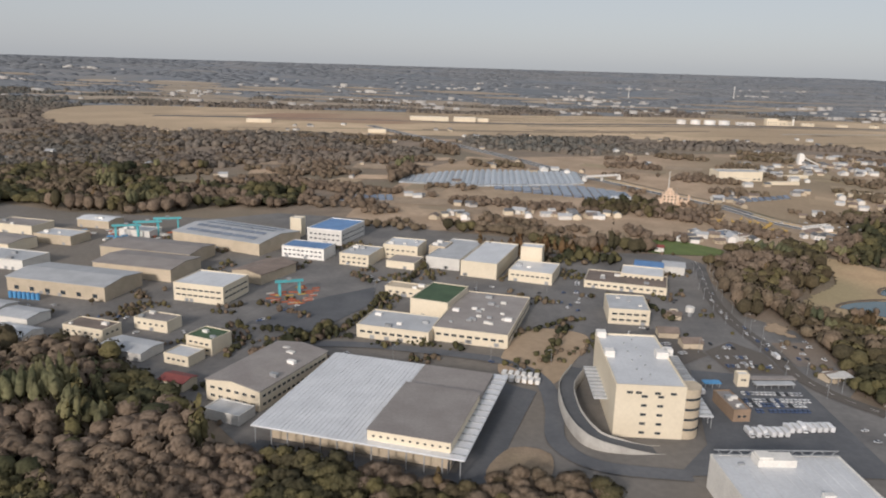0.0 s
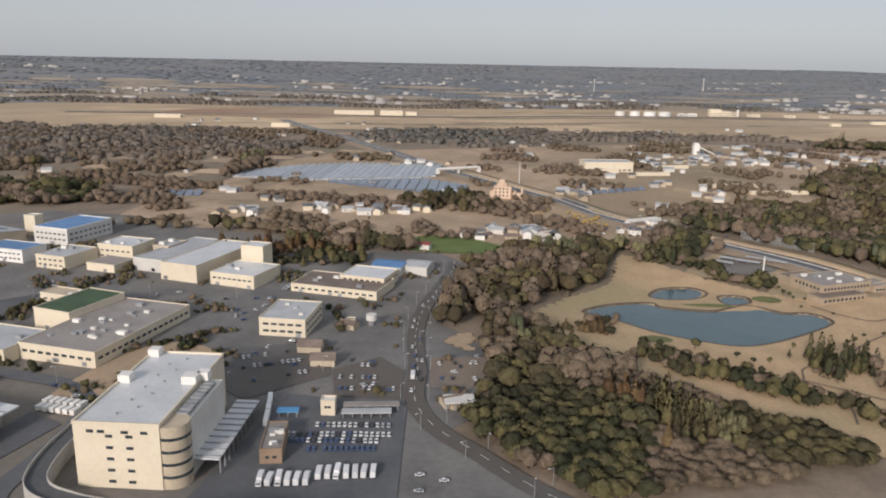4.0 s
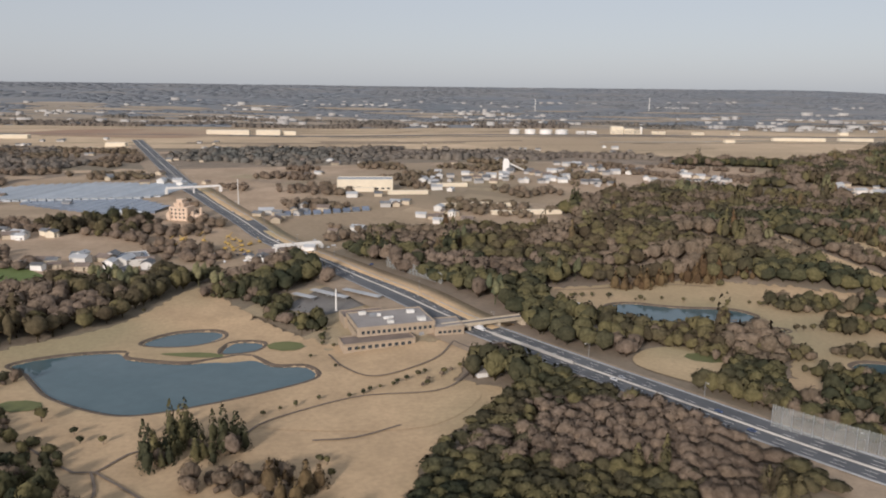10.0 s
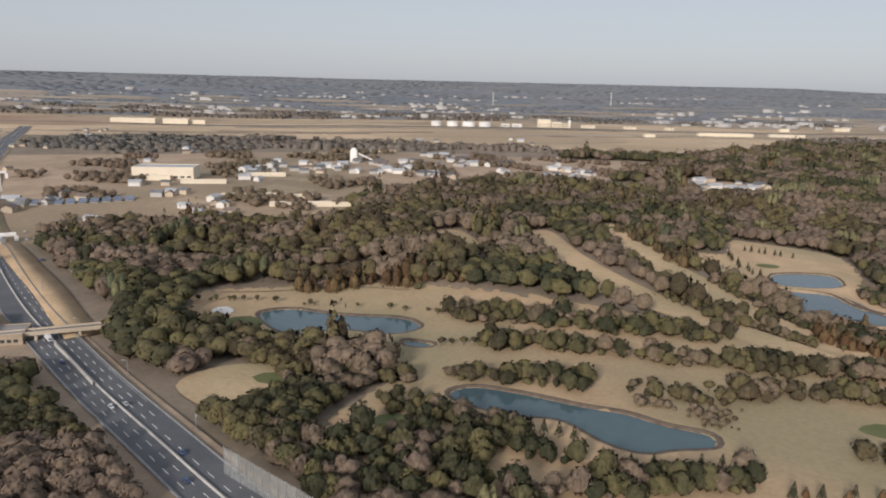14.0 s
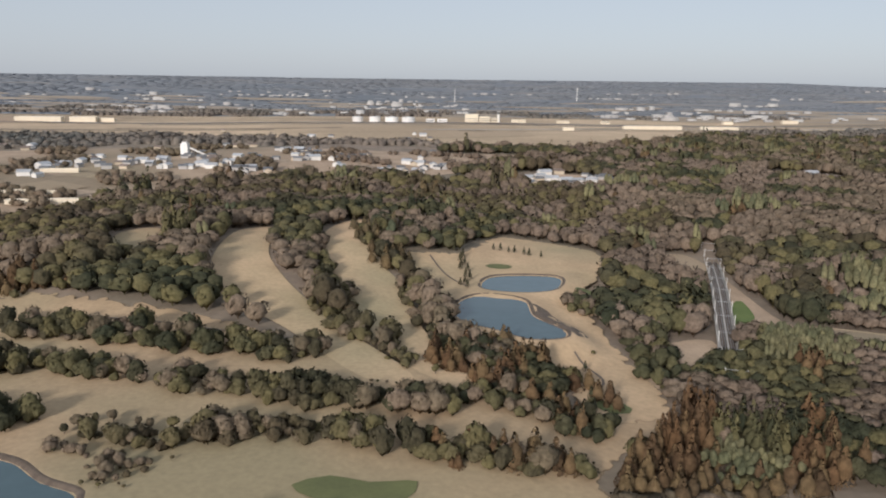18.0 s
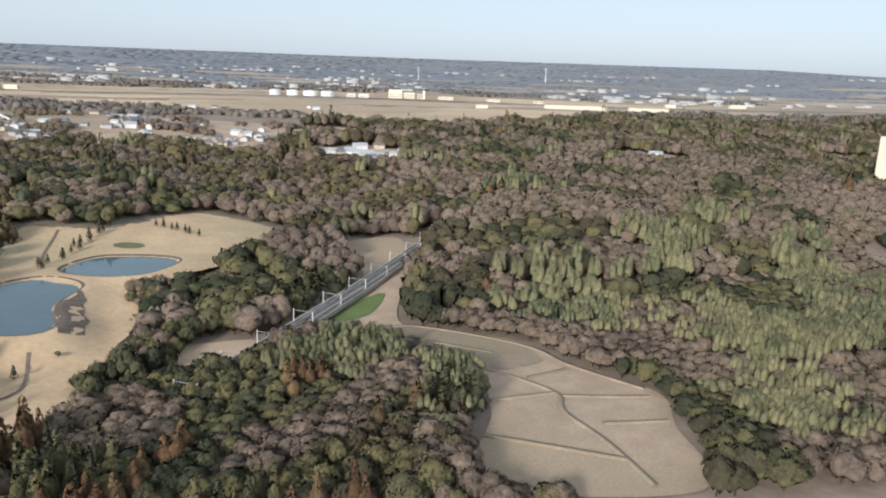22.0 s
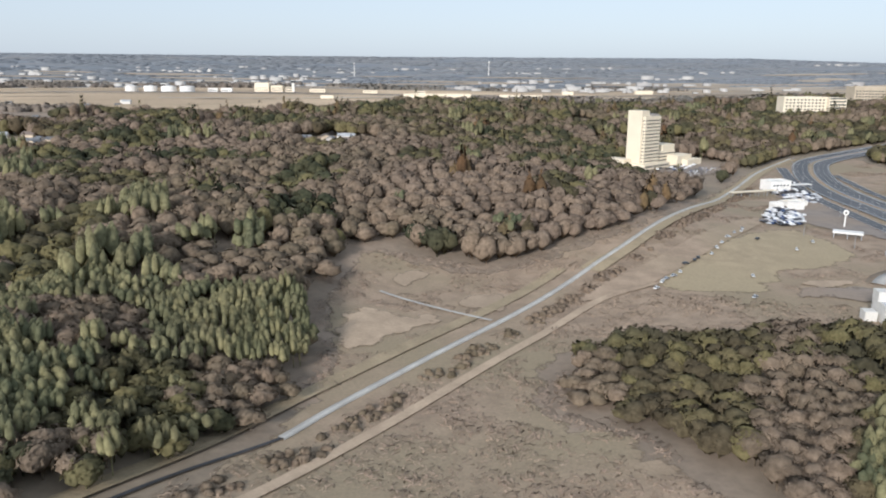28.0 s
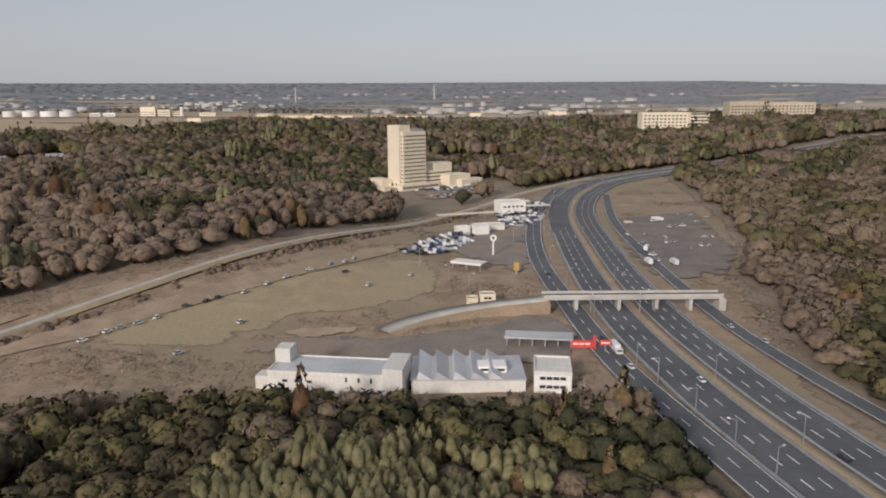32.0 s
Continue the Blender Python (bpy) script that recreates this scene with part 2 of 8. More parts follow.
def soft_edge(m):
    """Lets a ground cover thin out in tufts where its mesh says that it ends."""
    n, link = m.node_tree.nodes, m.node_tree.links.new
    g, at = n.new("ShaderNodeNewGeometry"), n.new("ShaderNodeAttribute")
    at.attribute_name = "ends"
    tufts = n.new("ShaderNodeTexNoise")
    tufts.inputs["Scale"].default_value, tufts.inputs["Detail"].default_value = 0.35, 6.0
    link(g.outputs["Position"], tufts.inputs["Vector"])
    less = n.new("ShaderNodeMath")
    less.operation = "SUBTRACT"
    link(tufts.outputs[0], less.inputs[0])
    link(at.outputs["Fac"], less.inputs[1])
    cover = n.new("ShaderNodeMapRange")
    cover.inputs[1].default_value, cover.inputs[2].default_value = -0.1, 0.1
    link(less.outputs[0], cover.inputs[0])
    nothing, mix = n.new("ShaderNodeBsdfTransparent"), n.new("ShaderNodeMixShader")
    link(cover.outputs[0], mix.inputs[0])
    link(nothing.outputs[0], mix.inputs[1])
    link(n["Principled BSDF"].outputs[0], mix.inputs[2])
    link(mix.outputs[0], n["Material Output"].inputs["Surface"])


for m in (LOTGROUND, DRY, ROUGH, SAND, SCRUB, FIELD, PADDY, CROP):
    soft_edge(m)


def leafy(m, share, second):
    """Lets light through thin leaves and twigs, which are shaded as one soft crown and differ from tree to tree."""
    n, link = m.node_tree.nodes, m.node_tree.links.new
    p, out = n["Principled BSDF"], n["Material Output"]
    p.inputs["Specular IOR Level"].default_value = 0.1
    t = n.new("ShaderNodeBsdfTranslucent")
    mix = n.new("ShaderNodeMixShader")
    mix.inputs[0].default_value = share
    g = n.new("ShaderNodeNewGeometry")
    spray = n.new("ShaderNodeTexNoise")          # clusters of leaves or twigs
    spray.inputs["Scale"].default_value, spray.inputs["Detail"].default_value = 0.9, 5.0
    link(g.outputs["Position"], spray.inputs["Vector"])
    tone = n.new("ShaderNodeMapRange")
    tone.inputs[1].default_value, tone.inputs[2].default_value, tone.inputs[3].default_value, tone.inputs[4].default_value = 0.35, 0.65, 0.76, 1.24
    link(spray.outputs[0], tone.inputs[0])
    at = n.new("ShaderNodeAttribute")
    at.attribute_name = "tone"
    own = n.new("ShaderNodeMapRange")
    own.inputs[1].default_value, own.inputs[2].default_value, own.inputs[4].default_value = 0.35, 0.9, 0.85
    link(at.outputs["Fac"], own.inputs[0])
    kinds = n.new("ShaderNodeMix")
    kinds.data_type = "RGBA"
    link(own.outputs[0], kinds.inputs[0])
    link(p.inputs["Base Color"].links[0].from_socket, kinds.inputs[6])
    kinds.inputs[7].default_value = (*second, 1)
    tint = n.new("ShaderNodeHueSaturation")
    link(kinds.outputs[2], tint.inputs["Color"])
    link(tone.outputs[0], tint.inputs["Value"])
    link(tint.outputs[0], p.inputs["Base Color"])
    link(tint.outputs[0], t.inputs["Color"])
    crown = n.new("ShaderNodeAttribute")
    crown.attribute_name = "crown"
    place = n.new("ShaderNodeVectorTransform")
    place.vector_type, place.convert_from, place.convert_to = "NORMAL", "OBJECT", "WORLD"
    link(crown.outputs["Vector"], place.inputs[0])
    link(place.outputs[0], p.inputs["Normal"])
    link(place.outputs[0], t.inputs["Normal"])
    link(p.outputs[0], mix.inputs[1])
    link(t.outputs[0], mix.inputs[2])
    link(mix.outputs[0], out.inputs["Surface"])


for m, second in ((EVERGREEN, (0.15, 0.13, 0.06)), (BAMBOO, (0.235, 0.212, 0.108)), (BARE, (0.205, 0.156, 0.112)), (BRUSH, (0.34, 0.262, 0.195)), (RUSSET, (0.15, 0.108, 0.055)), (HAZEWOOD, (0.22, 0.187, 0.15)), (BLUEHAZEWOOD, (0.2, 0.21, 0.225))):
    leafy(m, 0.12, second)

from mathutils.geometry import delaunay_2d_cdt as delaunay


# ---- the lie of the land: spots (x, y, height) blended by nearness ----
LAND = [(-60, 200, 5), (50, 209, 4.4), (90, 304, 6.5), (110, 370, 5), (-100, 500, 7), (112, 442, 9), (215, 350, -1),
        (300, 365, -2), (366, 404, 1), (180, 590, 9), (285, 707, 12), (400, 850, 13), (345, 448, 5), (418, 438, -2)]
LAND += [(488, 374, -2), (492, 543, 10), (578, 570, 8), (636, 514, -2), (600, 400, -2), (690, 553, 0), (736, 590, -7),
         (786, 472, -10.5), (820, 620, 6), (750, 777, 8), (910, 816, 9), (955, 500, -15.5), (985, 555, -15), (1118, 763, -12)]
LAND += [(1140, 650, -11), (1086, 554, -12), (1184, 604, -11), (1447, 1289, 11), (530, 1490, 11), (0, 900, 11),
         (900, 1200, 11), (-300, 1500, 11), (2200, 1500, 11), (1500, 700, 0), (250, 180, 0), (500, 250, -2), (720, 300, -8), (1000, 400, -14)]
LAND += [(745, 500, -10.5), (722, 468, -10), (742, 548, -9.8), (706, 430, -9), (1090, 846, -10.5), (1132, 862, -10), (870, 500, -2), (860, 590, 3), (1000, 705, 0),
         (940, 700, 6), (762, 420, -4), (1085, 490, -9), (362, 400, -0.5), (264, 520, 4.2)]
SPOT = np.array(LAND, float)


def smooth(points, step=3.0, closed=False):
    """A rounded line through the points."""
    p = [Vector((q[0], q[1])) for q in points]
    n, out = len(p), []
    for i in range(n if closed else n - 1):
        a, b = p[i], p[(i + 1) % n]
        before = p[i - 1] if (closed or i) else a - (b - a)
        after = p[(i + 2) % n] if (closed or i + 2 < n) else b + (b - a)
        k = max(1, int((b - a).length / step))
        for j in range(k):
            u = j / k
            out.append(0.5 * (2 * a + (b - before) * u + (2 * before - 5 * a + 4 * b - after) * u * u + (3 * a - before - 3 * b + after) * u ** 3))
    if not closed:
        out.append(p[-1])
    return [(q.x, q.y) for q in out]


def inside(poly, x, y):
    """Which of the places lie within the outline."""
    c = np.zeros(x.shape, bool)
    for (x0, y0), (x1, y1) in zip(poly, poly[1:] + poly[:1]):
        if y0 != y1:
            c ^= ((y0 > y) != (y1 > y)) & (x < (x1 - x0) * (y - y0) / (y1 - y0) + x0)
    return c


def near_line(line, x, y):
    d = np.full(x.shape, 1e9)
    for (x0, y0), (x1, y1) in zip(line[:-1], line[1:]):
        l2 = (x1 - x0) ** 2 + (y1 - y0) ** 2 + 1e-9
        u = np.clip(((x - x0) * (x1 - x0) + (y - y0) * (y1 - y0)) / l2, 0, 1)
        d = np.minimum(d, np.hypot(x - x0 - u * (x1 - x0), y - y0 - u * (y1 - y0)))
    return d



# ponds: water level and shoreline
PONDS = [
    (-1.35, [(199, 362), (212, 372), (231, 376), (235, 370), (255, 366), (265, 370), (276, 374), (287, 365), (298, 365), (303, 355), (290, 343), (270, 330),
             (255, 324), (242, 327), (226, 336), (216, 346), (208, 355)], "still blue-grey golf course pond with a curved shore"),
    (-1.35, [(234, 386), (242, 398), (257, 401), (262, 393), (254, 384), (241, 382)], "small round golf pond behind a spit of lawn"),
    (-1.35, [(267, 388), (278, 388), (277, 379), (266, 376)], "short inlet of a golf course pond"),
    (-1.8, [(415, 443), (426, 449), (446, 443), (468, 441), (476, 431), (467, 422), (448, 425), (432, 419), (421, 429)], "long narrow golf pond with trees on its shore"),
    (-1.8, [(471, 416), (481, 413), (479, 409), (472, 410)], "very small golf pond"),
    (-2.2, [(486, 373), (494, 378), (509, 373), (523, 366), (534, 362), (543, 355), (553, 350), (552, 343), (541, 341), (533, 339), (525, 344), (516, 356),
            (503, 359), (491, 365)], "long blue golf pond with a wooded point"),
    (-2.1, [(624, 476), (629, 491), (638, 496), (651, 489), (653, 470), (661, 456), (660, 447), (649, 445), (638, 454), (628, 462)], "round blue pond below fairways"),
    (-2.1, [(635, 511), (641, 524), (659, 527), (669, 522), (665, 505), (653, 499), (638, 502)], "dark upper pond beyond a narrow dam"),
]
BASINS = []
for level, outline, _ in PONDS:
    ring = smooth(outline, 3.0, True)
    BASINS.append((ring, (min(q[0] for q in ring) - 15, min(q[1] for q in ring) - 15, max(q[0] for q in ring) + 15, max(q[1] for q in ring) + 15), level))


def land(x, y):
    """Height of the ground; far inland it climbs slowly to the skyline."""
    x, y = np.asarray(x, float), np.asarray(y, float)
    top = np.zeros(x.shape)
    low = np.zeros(x.shape)
    for sx, sy, sz in SPOT:
        w = 1.0 / ((x - sx) ** 2 + (y - sy) ** 2 + 1600.0) ** 2
        top += w * sz
        low += w
    z = top / low
    for ring, (x0, y0, x1, y1), level in BASINS:
        m = (x > x0) & (x < x1) & (y > y0) & (y < y1)
        if m.any():
            away = near_line(ring + ring[:1], x[m], y[m])
            u = np.clip(away / 14.0, 0, 1)
            shore = level + 0.25 + (z[m] - level - 0.25) * u * u * (3 - 2 * u)
            z[m] = np.where(inside(ring, x[m], y[m]), level - np.minimum(0.7, away * 0.5), shore)
    d = np.hypot(x - 560, y - 200)
    f = np.clip((d - 1750) / 2850, 0, 1)
    top = FAR_RISE * np.interp(x, [-2500, 2300, 3100], [1.02, 1.0, 0.64])
    return z + top * f * f * (3 - 2 * f) * np.clip((y + 300) / 900, 0, 1)


FAR_RISE = 90.0


def zat(x, y):
    return float(land(np.array([x]), np.array([y]))[0])


def wave(x, y, size, seed):
    """Smooth random field of about -1 to 1."""
    rng = np.random.RandomState(seed)
    s = np.zeros(np.shape(x))
    for k in range(6):
        a, p, w = rng.uniform(0, 6.28), rng.uniform(0, 6.28), rng.uniform(0.6, 1.8)
        s += np.sin((x * math.cos(a) + y * math.sin(a)) * w * 6.28 / size + p)
    return s / 2.6


def mesh_of(name, verts, faces, mat, tone=None):
    """A mesh out of arrays; faces all of one size."""
    verts, faces = np.asarray(verts, np.float32), np.asarray(faces, np.int32)
    me = bpy.data.meshes.new(name)
    k = faces.shape[1]
    me.vertices.add(len(verts))
    me.vertices.foreach_set("co", verts.ravel())
    me.loops.add(faces.size)
    me.loops.foreach_set("vertex_index", faces.ravel())
    me.polygons.add(len(faces))
    me.polygons.foreach_set("loop_start", np.arange(0, faces.size, k, dtype=np.int32))
    if tone is not None:
        at = me.attributes.new("tone", "FLOAT", "POINT")
        at.data.foreach_set("value", np.asarray(tone, np.float32))
    me.update(calc_edges=True)
    me.validate()
    me.materials.append(mat)
    return me


def from_bm(name, bm, mat):
    me = bpy.data.meshes.new(name)
    bm.to_mesh(me)
    bm.free()
    me.materials.append(mat)
    return me


def part(name, data, parent, m=None, label=""):
    """A mesh as one part under a thing or a part; m is its pose within the parent."""
    ob = new(name, data)
    ob.parent = parent
    if m is not None:
        ob.matrix_basis = m
    return tagged(ob, label)


def holder(name, m, label, category, group="", kind=""):
    ob = new(name)
    ob.empty_display_size = 0.5
    ob.matrix_basis = m
    return tagged(ob, label, category, group, kind)


def box_bm(bm, x0, y0, z0, x1, y1, z1):
    m = Matrix.Translation(((x0 + x1) / 2, (y0 + y1) / 2, (z0 + z1) / 2)) @ Matrix.Diagonal((x1 - x0, y1 - y0, z1 - z0, 1))
    return bmesh.ops.create_cube(bm, size=1, matrix=m)


def boxes(name, mat, *bs, bevel=0.0):
    bm = bmesh.new()
    for b in bs:
        box_bm(bm, *b)
    if bevel:
        bmesh.ops.bevel(bm, geom=bm.edges[:], offset=bevel, segments=1, affect="EDGES")
    return from_bm(name, bm, mat)


def tube_bm(bm, x, y, z0, z1, r0, r1=None, seg=10):
    bmesh.ops.create_cone(bm, cap_ends=True, segments=seg, radius1=r0, radius2=r0 if r1 is None else r1, depth=z1 - z0,
                          matrix=Matrix.Translation((x, y, (z0 + z1) / 2)))


def tube(name, mat, r0, z0, z1, r1=None, seg=10):
    bm = bmesh.new()
    tube_bm(bm, 0, 0, z0, z1, r0, r1, seg)
    return from_bm(name, bm, mat)


# ---- ground: one sheet out to the skyline ----
def lines(knots):
    out = []
    for (a, s), (b, _) in zip(knots[:-1], knots[1:]):
        out += list(np.arange(a, b, s))
    return np.array(out + [knots[-1][0]])


gx = lines([(-4500, 160), (-1400, 60), (-400, 10), (1600, 60), (3000, 160), (5400, 0)])
gy = lines([(-1500, 100), (-100, 10), (1000, 25), (1800, 60), (3000, 90), (4890, 0)])
X, Y = np.meshgrid(gx, gy)
Z = land(X, Y)
for ring, (x0, y0, x1, y1), level in BASINS:          # the sheet dips under the ponds
    Z -= 1.6 * ((X > x0) & (X < x1) & (Y > y0) & (Y < y1))
nx, ny = len(gx), len(gy)
idx = np.arange(nx * ny).reshape(ny, nx)
quad = np.stack([idx[:-1, :-1], idx[:-1, 1:], idx[1:, 1:], idx[1:, :-1]], -1).reshape(-1, 4)
ground = tagged(new("ground", mesh_of("ground", np.stack([X, Y, Z], -1).reshape(-1, 3), quad, EARTH)),
                "brown wooded earth and dry grass reaching the skyline", "ground", kind="structure")
ground.data.polygons.foreach_set("use_smooth", np.ones(len(quad), bool))
# beyond the airfield the sheet takes the colour with haze painted in
ground.data.materials.append(HAZELAND)
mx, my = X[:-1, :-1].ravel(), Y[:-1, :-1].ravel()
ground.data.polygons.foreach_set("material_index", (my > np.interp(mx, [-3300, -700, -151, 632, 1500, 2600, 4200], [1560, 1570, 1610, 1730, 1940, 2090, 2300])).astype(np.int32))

CLEAR = []          # outlines with no woods on them


def patch(name, mat, outline, lift, label, category="ground", rounded=True, clear=True, level=None, cell=9.0, kind="structure", rag=0.0, ends=0.0):
    """A piece of ground cover laid on the land within an outline."""
    from_line = smooth(outline, 3.0, True) if rounded else list(outline)
    if rag:
        from_line = [(x + rag * float(wave(x, y, 11, 91)), y + rag * float(wave(x, y, 11, 92))) for x, y in from_line]
    if clear:
        CLEAR.append(from_line)
    if not rounded:
        dense = []
        for (x0, y0), (x1, y1) in zip(from_line, from_line[1:] + from_line[:1]):
            k = max(1, int(math.hypot(x1 - x0, y1 - y0) / 6))
            dense += [(x0 + (x1 - x0) * i / k, y0 + (y1 - y0) * i / k) for i in range(k)]
        from_line = dense
    xs, ys = [q[0] for q in from_line], [q[1] for q in from_line]
    cell = max(cell, (max(xs) - min(xs)) / 60)
    ax, ay = np.meshgrid(np.arange(min(xs), max(xs), cell), np.arange(min(ys), max(ys), cell))
    ax, ay = ax.ravel(), ay.ravel()
    keep = inside(from_line, ax, ay) & (near_line(from_line + from_line[:1], ax, ay) > cell * 0.3)
    n = len(from_line)
    pts = [Vector(q) for q in from_line] + [Vector(q) for q in zip(ax[keep], ay[keep])]
    for ring, (x0, y0, x1, y1), _ in (BASINS if level is None else ()):          # follow the shores
        if x1 > min(xs) and x0 < max(xs) and y1 > min(ys) and y0 < max(ys):
            q = np.array(smooth(ring, 1.6, True))
            d = np.roll(q, -1, 0) - np.roll(q, 1, 0)
            d /= np.linalg.norm(d, axis=1)[:, None] + 1e-9
            for off in (-2.4, -0.9, 0.9, 2.4):
                w = q + off * np.stack([d[:, 1], -d[:, 0]], 1)
                keep = inside(from_line, w[:, 0], w[:, 1]) & (near_line(from_line + from_line[:1], w[:, 0], w[:, 1]) > 1.0)
                pts += [Vector(p) for p in w[keep]]
    ends = ends or (2.2 * rag if rag > 1 else 0)
    if ends:
        q = np.array(from_line)
        d = np.roll(q, -1, 0) - np.roll(q, 1, 0)
        d /= np.linalg.norm(d, axis=1)[:, None] + 1e-9
        for sign in (-1, 1):
            w = (q + sign * ends * np.stack([d[:, 1], -d[:, 0]], 1))[::2]
            keep = inside(from_line, w[:, 0], w[:, 1]) & (near_line(from_line + from_line[:1], w[:, 0], w[:, 1]) > ends * 0.8)
            pts += [Vector(p) for p in w[keep]]
    vs, es, fs, *_ = delaunay(pts, [(i, (i + 1) % n) for i in range(n)], [], 1, 1e-4)
    vx, vy = np.array([v.x for v in vs]), np.array([v.y for v in vs])
    vz = land(vx, vy) + lift if level is None else np.full(vx.shape, level)
    ob = new(name, mesh_of(name, np.stack([vx, vy, vz], -1), [f for f in fs if len(f) == 3], mat))
    ob.data.polygons.foreach_set("use_smooth", np.ones(len(ob.data.polygons), bool))
    if ends:
        far = near_line(from_line + from_line[:1], vx, vy)
        ob.data.attributes.new("ends", "FLOAT", "POINT").data.foreach_set("value", np.clip(1 - far / ends, 0, 1))
    return tagged(ob, label, category, kind=kind)


def strip(name, mat, line, width, lift, label="", category="road", parent=None, shift=0.0, clear=0.0, step=3.0, thick=0.0, kind="structure"):
    """A ribbon along a line, as wide as given, lying on the land."""
    p = smooth(line, step)
    q = np.array(p)
    if clear:
        ROADS.append((p, width / 2 + clear))
    d = np.gradient(q, axis=0)
    d /= np.linalg.norm(d, axis=1)[:, None]
    side = np.stack([d[:, 1], -d[:, 0]], 1)
    mid = q + side * shift
    l, r = mid - side * width / 2, mid + side * width / 2
    z = land(mid[:, 0], mid[:, 1]) + (np.linspace(lift[0], lift[1], len(mid)) if isinstance(lift, tuple) else lift)
    rows = [np.column_stack([l, z]), np.column_stack([r, z])]
    if thick:
        rows = [np.column_stack([l, z - thick])] + rows + [np.column_stack([r, z - thick])]
    v = np.concatenate(rows)
    n, k = len(q), len(rows)
    f = [(a * n + i, (a + 1) * n + i, (a + 1) * n + i + 1, a * n + i + 1) for a in range(k - 1) for i in range(n - 1)]
    ob = new(name, mesh_of(name, v, f, mat))
    if parent:
        ob.parent = parent
        return tagged(ob, label)
    return tagged(ob, label, category, kind=kind)


def dashes(name, mat, line, width, lift, parent, shift, on, off, label=""):
    """A broken line painted along a road: one mesh."""
    q = np.array(smooth(line, 1.0))
    d = np.gradient(q, axis=0)
    d /= np.linalg.norm(d, axis=1)[:, None]
    side = np.stack([d[:, 1], -d[:, 0]], 1)
    s = np.concatenate([[0], np.cumsum(np.linalg.norm(np.diff(q, axis=0), axis=1))])
    v, f = [], []
    at = 0.0
    while at + on < s[-1]:
        e = []
        for w in (at, at + on):
            c = [np.interp(w, s, q[:, k] + side[:, k] * shift) for k in (0, 1)]
            sd = [np.interp(w, s, side[:, k]) for k in (0, 1)]
            z = zat(c[0], c[1]) + lift
            e.append([(c[0] - sd[0] * width / 2, c[1] - sd[1] * width / 2, z), (c[0] + sd[0] * width / 2, c[1] + sd[1] * width / 2, z)])
        b = len(v)
        v += [e[0][0], e[0][1], e[1][1], e[1][0]]
        f.append((b, b + 1, b + 2, b + 3))
        at += on + off
    return tagged(part(name, mesh_of(name, v, f, mat), parent, None, label), kind="stuff")


ROADS = []          # lines with no woods on them, and half their widths

# ---- ground cover ----
INDUSTRY = [(-164, 270), (-121, 259), (-96, 240), (-74, 220), (-54, 194), (11, 176), (29, 182), (60, 168), (118, 160), (176, 170), (176, 200), (153, 221),
            (138, 237), (149, 250), (153, 309), (137, 325), (142, 391), (149, 410), (135, 425), (72, 425), (43, 461), (-7, 480), (-55, 510),
            (-113, 520), (-151, 495), (-253, 507), (-312, 531), (-330, 300)]
patch("yard", YARD, INDUSTRY, 0.15, "grey paved yards between the factories", "yard", rounded=False)
FARM = [(-60, 470), (-43, 642), (48, 838), (400, 960), (704, 999), (630, 834), (522, 767), (430, 668), (424, 640), (421, 585), (319, 580),
        (294, 540), (259, 485), (225, 465), (181, 452), (115, 434), (31, 484)]
patch("farmland", FIELD, FARM, 0.12, "brown winter fields and farm plots", "field")
patch("crop_field", CROP, [(111, 447), (138, 464), (163, 452), (170, 443), (158, 429), (123, 427)], 0.3, "bright green crop field among brown plots", "field")
GOLF_A = [(170, 345), (192, 376), (217, 403), (231, 445), (241, 446), (276, 408), (300, 390), (317, 384), (345, 390), (358, 381), (351, 354), (365, 343),
          (345, 308), (339, 288), (334, 262), (317, 245), (294, 232), (262, 232), (251, 250), (238, 257), (223, 267), (211, 275), (199, 290), (187, 310), (180, 326)]
patch("fairway", DRY, GOLF_A, 0.3, "straw-coloured winter golf fairway round a pond", "lawn", cell=4.0, rag=0.8, ends=1.6)
GOLF_B = [(389, 463), (446, 479), (492, 470), (535, 460), (560, 450), (600, 430), (640, 405), (682, 398), (660, 370), (654, 350), (627, 320), (560, 312),
          (466, 315), (452, 345), (470, 395), (420, 410), (395, 425)]
patch("fairway", DRY, GOLF_B, 0.3, "straw-coloured winter golf fairways between tree rows", "lawn", cell=4.5, rag=1.0, ends=1.6)
patch("clubhouse_grounds", ROUGH, [(288, 384), (296, 404), (276, 412), (262, 424), (290, 456), (316, 454), (346, 424), (362, 396), (352, 386), (318, 376)], 0.28, "dull lawn round the clubhouse", "lawn")
patch("tee_ground", DRY, [(418, 384), (437, 388), (448, 376), (437, 362), (428, 352), (410, 368)], 0.4, "straw-coloured terraced tee ground in the woods", "lawn")
patch("fairway", DRY, [(418, 492), (446, 500), (470, 492), (440, 486)], 0.3, "strip of dry lawn behind trees", "lawn")
patch("fairway", DRY, [(350, 510), (378, 512), (392, 498), (362, 498)], 0.3, "strip of dry lawn behind trees", "lawn")
patch("fairway", DRY, [(300, 316), (340, 318), (356, 342), (330, 346), (296, 322)], 0.42, "broad straw-coloured fairway", "lawn")
patch("fairway", DRY, [(535, 488), (525, 555), (539, 570), (550, 518), (580, 466), (609, 423), (614, 408), (600, 412), (571, 450)], 0.34,
      "narrow straw-coloured fairway running up a slope", "lawn")
patch("fairway", DRY, [(568, 517), (565, 572), (578, 599), (593, 533), (607, 498), (615, 455), (629, 424), (634, 405), (617, 415), (596, 449), (579, 489)],
      0.34, "long straw-coloured fairway between tree belts", "lawn")
